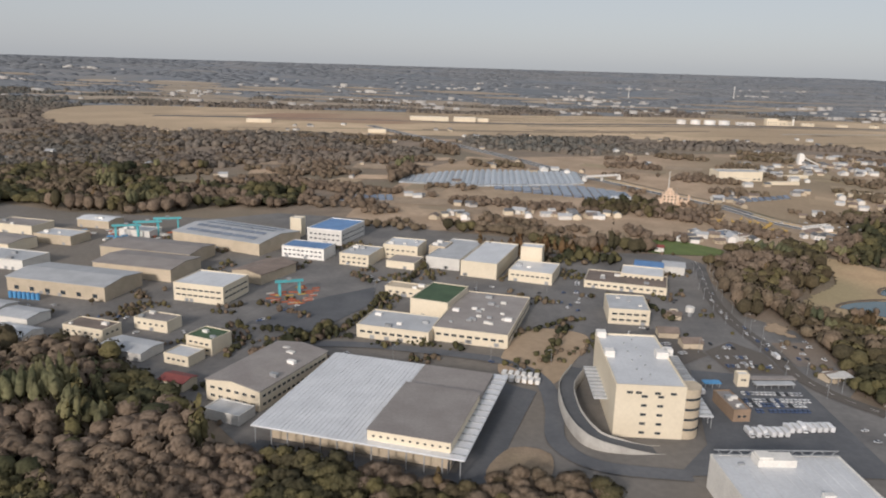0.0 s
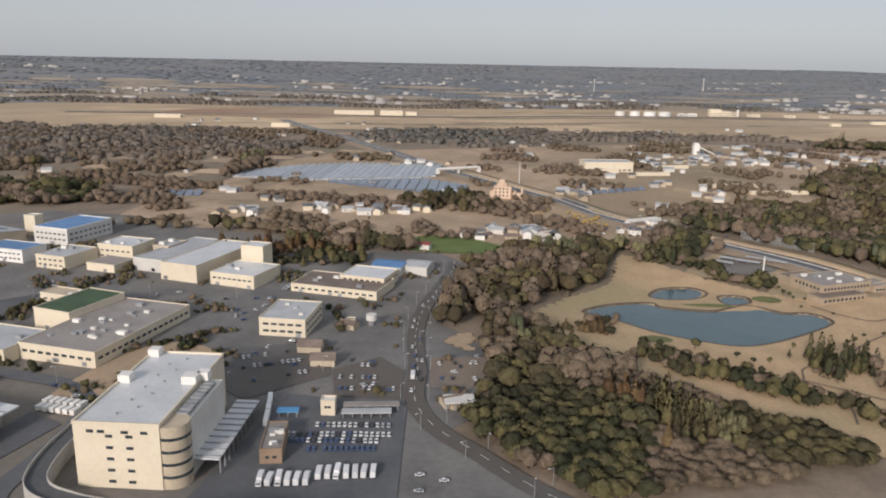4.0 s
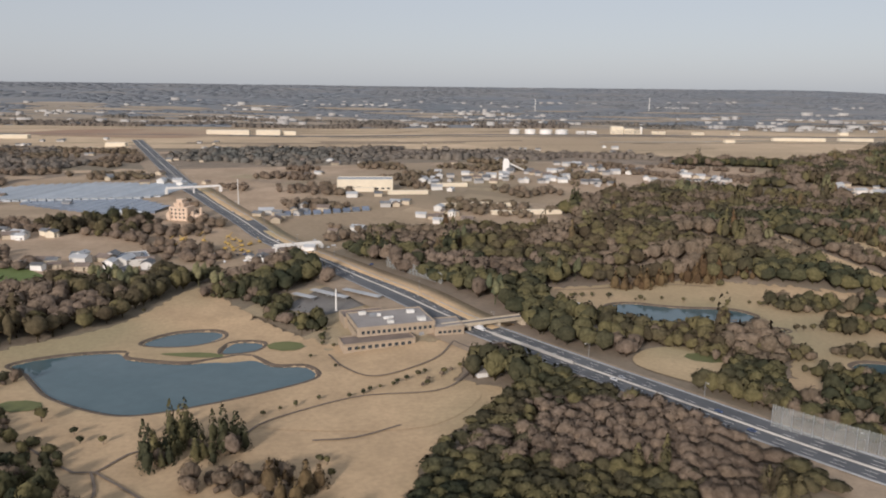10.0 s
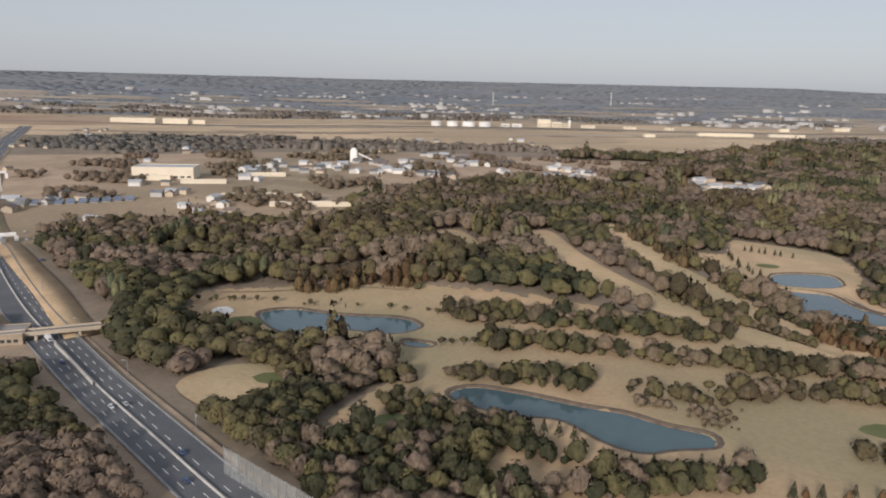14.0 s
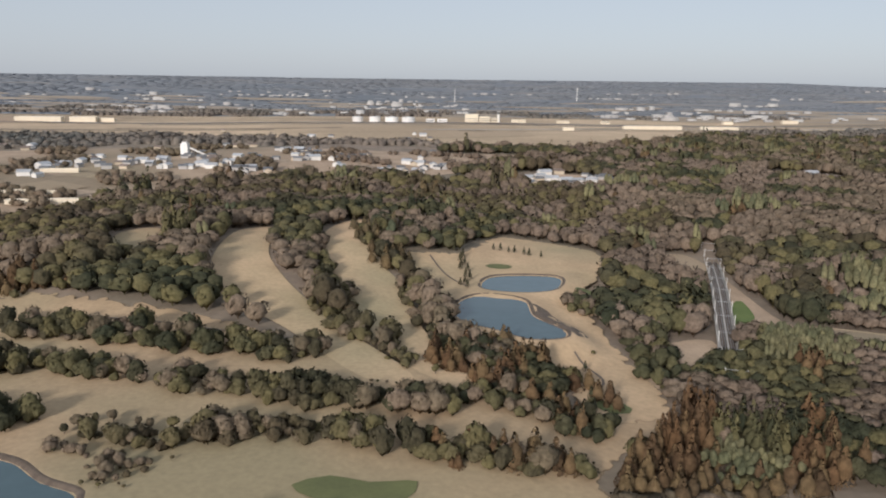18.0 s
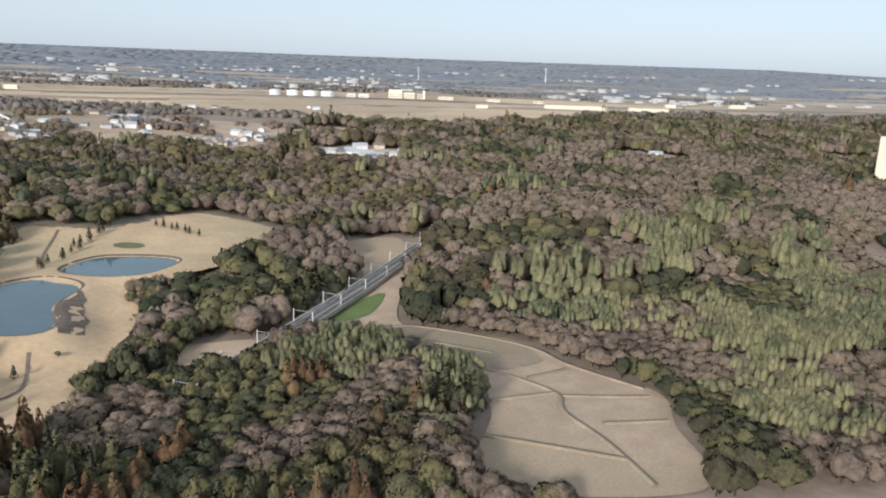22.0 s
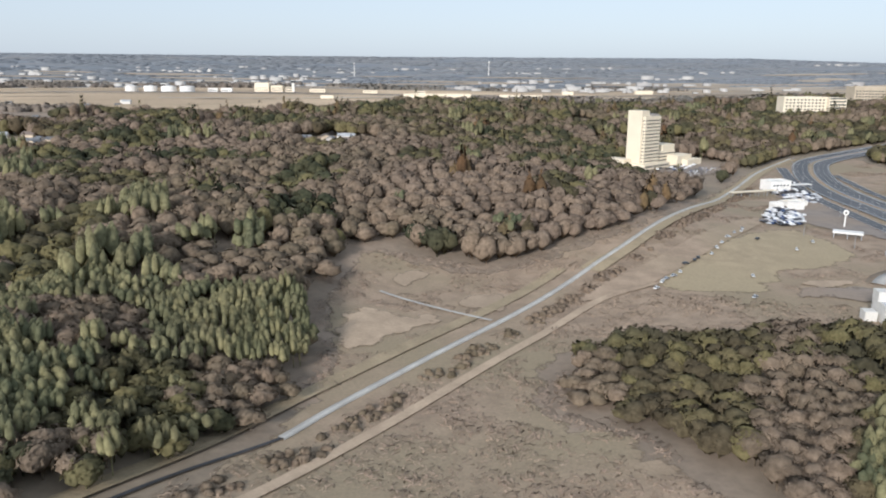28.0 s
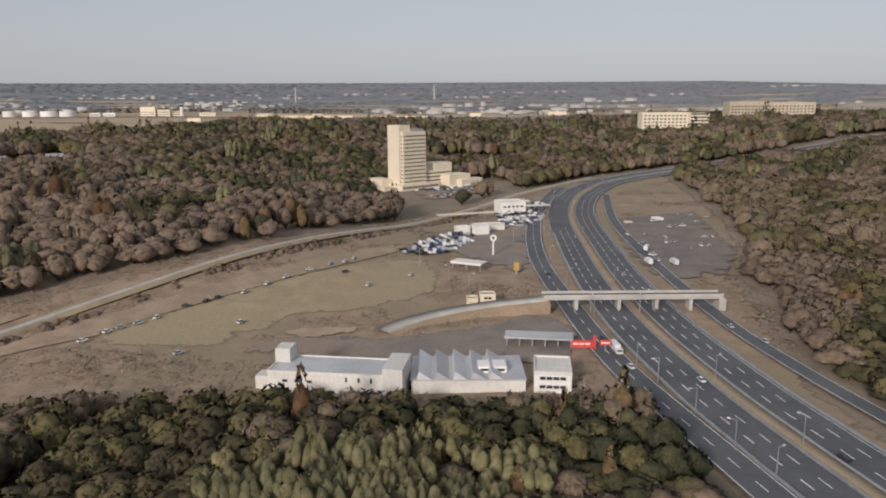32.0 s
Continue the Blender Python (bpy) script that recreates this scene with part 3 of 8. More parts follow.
patch("fairway", DRY, [(600, 536), (614, 550), (628, 557), (650, 598), (692, 578), (686, 529), (676, 505), (677, 467), (684, 411), (673, 396), (660, 396),
                       (654, 434), (643, 442), (630, 448), (615, 500)], 0.38, "straw-coloured lawn round a hillside pond", "lawn", cell=4.0, rag=0.8, ends=1.6)
patch("fairway", DRY, [(477, 546), (491, 556), (501, 514), (487, 513)], 0.3, "small straw-coloured lawn in the woods", "lawn")
PADDY_LINE = [(718, 573), (737, 591), (745, 566), (746, 523), (749, 488), (768, 482), (784, 476), (799, 456), (815, 441), (814, 422), (812, 395), (772, 392),
              (774, 422), (770, 451), (754, 462), (741, 472), (730, 474), (724, 484), (732, 530)]
patch("paddy_field", PADDY, PADDY_LINE, 0.3, "harvested pale brown rice paddies in a valley", "field")
patch("ploughed_field", SCRUB, [(732, 480), (748, 486), (768, 481), (783, 474), (789, 462), (776, 452), (762, 460), (744, 474)], 0.42, "pinkish brown ploughed paddies beside a bund", "field", rag=0.6)
SCRUB_LINE = [(915, 440), (935, 470), (944, 515), (936, 553), (944, 604), (991, 600), (1060, 672), (1092, 735), (1150, 835), (1244, 940), (1240, 778),
              (1224, 684), (1206, 641), (1206, 621), (1194, 563), (1196, 505), (1178, 480), (1160, 502), (1157, 528), (1146, 536), (1087, 535), (1049, 536),
              (1005, 525), (999, 495), (1013, 486), (1026, 440), (960, 410)]
patch("scrubland", SCRUB, SCRUB_LINE, 0.15, "dead brown scrub along an embankment", "ground", rag=2.0, ends=7.0)
SCRUB_CLEAR = CLEAR[-1]
patch("bare_ground", SAND, [(943, 534), (941, 552), (952, 560), (962, 556), (972, 560), (974, 550), (962, 534), (950, 522)], 0.4, "bare sandy clearing beside a path", "ground", rag=2.2, ends=6.0)
patch("bare_ground", SAND, [(950, 574), (956, 592), (968, 588), (962, 574)], 0.4, "pale bare patch among scrub", "ground", rag=2.2)
patch("bare_ground", SAND, [(973, 568), (980, 576), (992, 573), (989, 556), (980, 560)], 0.4, "orange-brown bare patch among scrub", "ground", rag=2.2)
patch("meadow", ROUGH, [(1030, 576), (1034, 590), (1044, 603), (1063, 629), (1086, 652), (1110, 664), (1118, 636), (1115, 616), (1098, 602), (1082, 594), (1065, 570), (1050, 571)], 0.28,
      "mown yellow-green meadow with parked cars along its edge", "field", rag=1.8, ends=7.0)
AIR = [(-600, 1170), (-274, 1080), (-18, 1110), (203, 1130), (256, 1175), (484, 1140), (600, 1110), (660, 1050), (780, 1050), (880, 1120), (960, 1240), (1060, 1350), (1500, 1475), (2600, 1700), (2600, 2080),
       (1500, 1930), (632, 1720), (-151, 1600), (-700, 1560)]
patch("paddy_field", PADDY, [(681, 426), (689, 455), (711, 468), (713, 456), (701, 440), (687, 424)], 0.35, "small harvested paddy beside the railway", "field", rag=0.8)
patch("pond_beach", STONE, [(653, 469), (654, 483), (667, 459), (668, 452), (665, 449)], 0.45, "dark stony beach at the edge of a pond", "ground", rag=0.6)
patch("bare_ground", SAND, [(1078, 587), (1097, 590), (1099, 584), (1083, 580)], 0.5, "orange-brown bare earth beside the meadow", "ground", rag=1.2)
CLEAR.append([(135, 425), (170, 432), (185, 450), (165, 415), (145, 408)])
patch("airfield", AIRGRASS, AIR, 0.3, "flat straw-coloured airfield grass", "field", cell=40.0)
patch("earthworks", RED, [(-330, 1330), (-90, 1300), (-20, 1420), (-150, 1500), (-320, 1460)], 0.6, "reddish bare earth of a construction site", "ground")


plots = random.Random(21)
for i in range(150):
    cx, cy = (plots.uniform(-40, 640), plots.uniform(450, 960)) if i < 85 else (plots.uniform(-560, 0), plots.uniform(560, 1080))
    if i >= 85 or bool(inside(FARM, np.array([cx]), np.array([cy]))[0]):
        w, d, a = plots.uniform(10, 34), plots.uniform(7, 18), plots.uniform(-0.6, 0.3)
        q = [(cx + u * w * math.cos(a) - v * d * math.sin(a), cy + u * w * math.sin(a) + v * d * math.cos(a)) for u, v in ((-1, -1), (1, -0.9), (0.9, 1), (-1.05, 0.9))]
        patch("field_plot", plots.choice((SAND, FIELD, ROUGH, PADDY, SCRUB, FIELD)), q, 0.2 + 0.0012 * i, "rectangular farm plot", "field", rounded=False, clear=False)

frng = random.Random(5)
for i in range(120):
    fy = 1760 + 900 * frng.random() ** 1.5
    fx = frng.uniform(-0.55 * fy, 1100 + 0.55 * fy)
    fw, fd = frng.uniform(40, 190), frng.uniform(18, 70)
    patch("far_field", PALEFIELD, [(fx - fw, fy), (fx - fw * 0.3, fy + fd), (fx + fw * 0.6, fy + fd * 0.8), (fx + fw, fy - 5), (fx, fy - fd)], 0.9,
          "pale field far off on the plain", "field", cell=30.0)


def pond(outline, level, label):
    ring = smooth(outline, 2.0, True)
    c = Vector((sum(q[0] for q in ring) / len(ring), sum(q[1] for q in ring) / len(ring)))
    patch("pond", WATER, ring, 0, label, "water", rounded=False, level=level)
    q = np.array(ring)
    d = np.roll(q, -1, 0) - np.roll(q, 1, 0)
    d /= np.linalg.norm(d, axis=1)[:, None] + 1e-9
    side = np.stack([d[:, 1], -d[:, 0]], 1)
    area = sum(a[0] * b[1] - b[0] * a[1] for a, b in zip(ring, ring[1:] + ring[:1]))
    side *= 1 if area > 0 else -1
    n, k, v, f = len(q), 4, [], []
    for off, up in ((-0.9, -0.5), (0.0, 0.5), (0.75, 0.62), (1.3, 0.3)):
        w = q + side * off
        v += [(x, y, (level if off < 1 else zat(x, y)) + up) for x, y in w]
    for a in range(k - 1):
        f += [(a * n + i, (a + 1) * n + i, (a + 1) * n + (i + 1) % n, a * n + (i + 1) % n) for i in range(n)]
    return tagged(new("pond_bank", mesh_of("pond_bank", v, f, STONE)), "dark brown earth bank round a pond", "bank", kind="structure")


for level, outline, words in PONDS:
    pond(outline, level, words)

# ---- roads ----
EXP_A = [(-120, 1260), (27, 950), (121, 760), (160, 690), (225, 576), (279, 503), (326, 439), (357, 403), (388, 367), (418, 335), (450, 302), (500, 255), (560, 200)]
strip("verge", SAND, EXP_A, 30, 0.35, "straw-coloured grass verge beside a motorway", "verge", shift=5, clear=0)
road_a = strip("motorway", ASPHALT, EXP_A, 14, 0.55, "dark asphalt motorway with several lanes", clear=7)
EXP_B = [(1480, 1080), (1330, 985), (1226, 900), (1190, 841), (1171, 765), (1166, 664), (1167, 599), (1172, 554), (1177, 526), (1182, 500), (1190, 440)]
road_b = strip("motorway", ASPHALT, EXP_B, 21, 0.55, "dark asphalt motorway curving through cuttings", clear=8)
EXP_C = [(1175, 850), (1160, 790), (1151, 734), (1147, 664), (1151, 600), (1155, 563), (1160, 538), (1165, 515), (1172, 480), (1180, 430)]
road_c = strip("slip_road", ASPHALT, EXP_C, 6.5, 0.55, "two-lane service road beside a motorway", clear=3)
EXP_D = [(1196, 820), (1186, 740), (1184, 668), (1186, 600), (1190, 566), (1196, 535), (1204, 500)]
road_d = strip("slip_road", ASPHALT, EXP_D, 4.5, 0.55, "single slip road with a striped edge", clear=3)
ROAD_E = [(143, 412), (142, 398), (131, 348), (128, 311), (130, 279), (130, 257), (136, 241), (147.5, 228), (163, 212), (185, 197), (205, 186)]
road_e = strip("road", ROADGREY, ROAD_E, 6, 0.5, "asphalt road with cars along the factories", clear=3)
for road, line, edge in ((road_a, EXP_A, 6.6), (road_b, EXP_B, 10.0), (road_c, EXP_C, 2.9), (road_d, EXP_D, 1.9)):
    for s in (-edge, edge):
        strip("edge_line", CONCRETE if road is road_a else WHITE, line, 0.16, 0.6, parent=road, shift=s, label="white edge line")
for road, line, shifts in ((road_a, EXP_A, (-4.6, -2.3, 2.3, 4.6)), (road_b, EXP_B, (-7.4, -4.6, 4.6, 7.4)), (road_c, EXP_C, (0,)), (road_e, ROAD_E, (0,))):
    for s in shifts:
        dashes("lane_line", WHITE, line, 0.2, 0.6, road, s, 3.2, 4.2, "broken white lane line")
strip("median", CONCRETE, EXP_A, 0.5, 1.0, parent=road_a, label="pale concrete median barrier", thick=0.5)
strip("median", SCRUB, EXP_B, 3.2, 0.75, parent=road_b, label="grassy median strip", thick=0.2)
for s in (-1.7, 1.7, 10.6, -10.6):
    strip("guard_rail", STEEL, EXP_B, 0.25, 1.05, parent=road_b, shift=s, label="grey steel guard rail", thick=0.5)
for s in (-7.2, 7.2):
    strip("guard_rail", STEEL, EXP_A, 0.25, 1.05, parent=road_a, shift=s, label="grey steel guard rail", thick=0.5)
strip("lane", ROADGREY, [(1062, 440), (1063, 480), (1064, 513), (1065, 534)], 3.0, 0.5, "narrow asphalt lane through the woods", clear=1.2)
PATH_F = [(915, 436), (931, 463), (945, 481), (956, 502), (987, 550), (1017, 597), (1040, 631), (1083, 702), (1120, 770), (1155, 832), (1200, 900)]
strip("canal", DARK, PATH_F[:3], 0.9, 0.5, "dark narrow canal beside an embankment", "canal", clear=1)
strip("embankment", ROUGH, PATH_F[5:], 8.0, 0.45, "grassy straw-coloured embankment under a path", "bank", shift=1.0)
strip("bank", ROUGH, [(912, 432), (926, 456), (936, 474), (948, 498), (966, 526), (990, 562), (1012, 596)], 4, 0.5, "straw-coloured grass bank beside a canal", "bank", shift=-4, clear=0.5)
strip("dirt_track", SAND, [(932, 440), (946, 461), (960, 483), (982, 517), (998, 541), (1017, 569), (1036, 583)], 2.6, 0.5, "pale dirt track through scrub", "path", clear=0.6)
strip("path", CONCRETE, [(952, 570), (966, 562), (985, 551)], 1.2, 0.6, "pale cross path over scrubland", "path")
strip("path", CONCRETE, PATH_F[2:], 1.6, 0.6, "pale concrete path along an embankment", "path", clear=4, thick=0.4)
for line in ([(742, 474), (751, 486), (784, 474), (796, 459), (812, 443)], [(765, 457), (780, 447), (790, 436), (790, 425), (797, 411), (803, 395)],
             [(784, 447), (795, 456)], [(791, 435), (812, 438)], [(774, 428), (790, 437)], [(744, 478), (776, 466)], [(752, 470), (760, 483)], [(772, 410), (800, 404)], [(798, 420), (813, 424)]):
    strip("field_path", SCRUB, line, 1.3, 0.6, "raised earth bund between paddies", "path", thick=0.4)


# ---- buildings ----
def frame_of(a, b):
    return math.degrees(math.atan2(b[1] - a[1], b[0] - a[0])), math.hypot(b[0] - a[0], b[1] - a[1])


def windows(parent, w, d, face, rows, cols, ww, wh, z0, dz, margin=1.0, mat=None, span=None):
    """Rows of panes, each let into a frame, on one face of a box w wide and d deep."""
    me = boxes("window", mat or GLASS, (-ww / 2, -0.06, 0, ww / 2, 0.06, wh))
    lo, hi = span or (0.0, 1.0)
    length = w if face in "fb" else d
    for r in range(rows):
        for c in range(cols):
            s = -length / 2 + margin + (length - 2 * margin) * (lo + (hi - lo) * (c + 0.5) / cols)
            z = z0 + r * dz
            m = {"f": pose(s, -d / 2, z), "b": pose(s, d / 2, z), "l": pose(-w / 2, s, z, 0, 0, 90), "r": pose(w / 2, s, z, 0, 0, 90)}[face]
            part("window", me, parent, m)


def gable(name, mat, w, d, z, rise, over=0.4, thick=0.25, along="x"):
    """A pitched roof of real thickness over a box."""
    bm = bmesh.new()
    if along == "x":
        prof = [(-d / 2 - over, 0), (0, rise), (d / 2 + over, 0)]
        ends, put = (-w / 2 - over, w / 2 + over), (lambda e, p, q: (e, p, q))
    else:
        prof = [(-w / 2 - over, 0), (0, rise), (w / 2 + over, 0)]
        ends, put = (-d / 2 - over, d / 2 + over), (lambda e, p, q: (p, e, q))
    loop = [(p, z + q) for p, q in prof] + [(p, z + q - thick) for p, q in prof[::-1]]
    va = [bm.verts.new(put(ends[0], *q)) for q in loop]
    vb = [bm.verts.new(put(ends[1], *q)) for q in loop]
    bm.faces.new(va)
    bm.faces.new(vb[::-1])
    for i in range(len(loop)):
        j = (i + 1) % len(loop)
        bm.faces.new((va[i], vb[i], vb[j], va[j]))
    bmesh.ops.recalc_face_normals(bm, faces=bm.faces[:])
    return from_bm(name, bm, mat)


def walls_gable(mat, w, d, h, rise, along="x"):
    bm = bmesh.new()
    box_bm(bm, -w / 2, -d / 2, -1.0, w / 2, d / 2, h)
    for s in (-1, 1):
        if along == "x":
            t = [(s * w / 2, -d / 2, h), (s * w / 2, d / 2, h), (s * w / 2, 0, h + rise)]
            u = [(s * (w / 2 - 0.2), -d / 2, h), (s * (w / 2 - 0.2), d / 2, h), (s * (w / 2 - 0.2), 0, h + rise)]
        else:
            t = [(-w / 2, s * d / 2, h), (w / 2, s * d / 2, h), (0, s * d / 2, h + rise)]
            u = [(-w / 2, s * (d / 2 - 0.2), h), (w / 2, s * (d / 2 - 0.2), h), (0, s * (d / 2 - 0.2), h + rise)]
        a, b = [bm.verts.new(q) for q in t], [bm.verts.new(q) for q in u]
        bm.faces.new(a)
        bm.faces.new(b)
        for i in range(3):
            bm.faces.new((a[i], a[(i + 1) % 3], b[(i + 1) % 3], b[i]))
    bmesh.ops.recalc_face_normals(bm, faces=bm.faces[:])
    return from_bm("wall", bm, mat)


FOOT = []           # where buildings stand: middle, turn, half sizes


def building(name, label, a, b, depth, h, wall, roof, shape="flat", wins=(), units=0, rise=1.5, along="x", parapet=0.35, category="building", ribs=0, group=""):
    """A building on the front line a to b, going back by its depth: walls, roof, panes, doors and roof gear are parts."""
    ang, w = frame_of(a, b)
    d = depth
    r = radians(ang)
    cx, cy = (a[0] + b[0]) / 2 - math.sin(r) * d / 2, (a[1] + b[1]) / 2 + math.cos(r) * d / 2
    ob = holder(name, pose(cx, cy, zat(cx, cy) + 0.1, 0, 0, ang), label, category, group)
    FOOT.append((cx, cy, r, w / 2, d / 2))
    if shape == "flat":
        shell = part("wall", boxes("wall", wall, (-w / 2, -d / 2, -2.5, w / 2, d / 2, h - 0.15), bevel=0.04), ob)
        cover = part("roof", boxes("roof", roof, (-w / 2 + 0.02, -d / 2 + 0.02, h - 0.2, w / 2 - 0.02, d / 2 - 0.02, h)), ob)
        if parapet:
            q, e = 0.25, 0.04
            part("parapet", boxes("parapet", wall, (-w / 2 - e, -d / 2 - e, h - 0.3, w / 2 + e, -d / 2 + q, h + parapet), (-w / 2 - e, d / 2 - q, h - 0.3, w / 2 + e, d / 2 + e, h + parapet),
                                  (-w / 2 - e, -d / 2 + q, h - 0.3, -w / 2 + q, d / 2 - q, h + parapet), (w / 2 - q, -d / 2 + q, h - 0.3, w / 2 + e, d / 2 - q, h + parapet)), ob)
    else:
        shell = part("wall", walls_gable(wall, w, d, h, rise, along), ob)
        cover = part("roof", gable("roof", roof, w, d, h + 0.12, rise, along=along), ob)
    rnd = random.Random(int(abs(cx * 13 + cy * 7)))
    for i in range(ribs):
        if shape == "flat":
            s = -w / 2 + w * (i + 0.5) / ribs
            part("roof_rib", boxes("roof_rib", roof, (s - 0.06, -d / 2 + 0.3, h, s + 0.06, d / 2 - 0.3, h + 0.09)), cover)
    for i in range(units):
        ux, uy, us = rnd.uniform(-w * 0.4, w * 0.4), rnd.uniform(-d * 0.38, d * 0.38), rnd.uniform(0.7, 1.6)
        base = h if shape == "flat" else h + rise * 0.4
        part("roof_unit", boxes("roof_unit", rnd.choice((STEEL, PALE, WHITE)), (ux - us, uy - us * 0.6, base - 0.3, ux + us, uy + us * 0.6, base + us * 0.8), bevel=0.08), cover)
    for wi in wins:
        windows(shell, w, d, *wi)
    if w > 12 and h > 3 and cy < 520:
        for k in range(min(3, int(w / 9))):
            s = rnd.uniform(-w / 2 + 2, w / 2 - 2)
            part("shutter_door", boxes("shutter_door", STEEL, (s - 0.9, -d / 2 - 0.06, 0, s + 0.9, -d / 2 + 0.05, 1.45)), shell)
    return ob

# ---- factories and warehouses ----
def big_warehouse():
    ang, w = frame_of((-52, 197), (8, 180))
    d, h = 59.0, 6.0
    r = radians(ang)
    cx, cy = -22 - math.sin(r) * d / 2, 188.5 + math.cos(r) * d / 2
    ob = holder("warehouse", pose(cx, cy, zat(cx, cy) + 0.1, 0, 0, ang), "very large white-roofed warehouse with a raised brown block and canopies", "warehouse")
    part("wall", boxes("wall", TAN, (-w / 2 + 4, -d / 2 + 5, -2, w / 2 - 5, d / 2 - 2, h - 0.5)), ob)
    part("roof", boxes("roof", WHITEROOF, (-w / 2, -d / 2, h - 0.5, w / 2, d / 2, h), bevel=0.1), ob, label="pale metal roof with wide eaves")
    for i in range(26):
        s = -w / 2 + 0.8 + i * (w * 0.58) / 26
        part("roof_rib", boxes("roof_rib", WHITEROOF, (s, -d / 2 + 0.4, h, s + 0.14, d / 2 - 0.4, h + 0.10)), ob)
    part("upper_block", boxes("upper_block", CREAM, (3, -d / 2 + 2.5, h - 0.2, w / 2 - 4.5, -d / 2 + 36, h + 3), bevel=0.05), ob, label="raised block with cream sides")
    part("upper_roof", boxes("upper_roof", TAUPE, (2.8, -d / 2 + 2.3, h + 3, w / 2 - 4.3, -d / 2 + 36.2, h + 3.15)), ob, label="taupe flat roof")
    part("rear_roof", boxes("rear_roof", TAUPE, (3, -d / 2 + 36.4, h, w / 2 - 4.5, d / 2 - 3, h + 1.3), bevel=0.05), ob, label="lower taupe flat roof")
    for i in range(11):
        s = 4.5 + i * 2.1
        part("vent", boxes("vent", GLASS, (s, -d / 2 + 2.42, h + 1.2, s + 0.7, -d / 2 + 2.6, h + 1.7)), ob)
    for i in range(14):
        s = -d / 2 + 2 + i * 4
        part("canopy_truss", boxes("canopy_truss", STEEL, (w / 2 - 4.6, s, h + 0.02, w / 2 - 0.2, s + 0.25, h + 0.3)), ob)
    for i in range(13):
        s = -w / 2 + 1.2 + i * (w - 2.4) / 12
        part("post", boxes("post", STEEL, (s - 0.15, -d / 2 + 0.4, -2, s + 0.15, -d / 2 + 0.7, h - 0.5)), ob)
    for i in range(12):
        s = -d / 2 + 3 + i * (d - 6) / 11
        part("dock_door", boxes("dock_door", STEEL, (w / 2 - 5.02, s - 1.3, 0.2, w / 2 - 4.95, s + 1.3, 3.4)), ob)


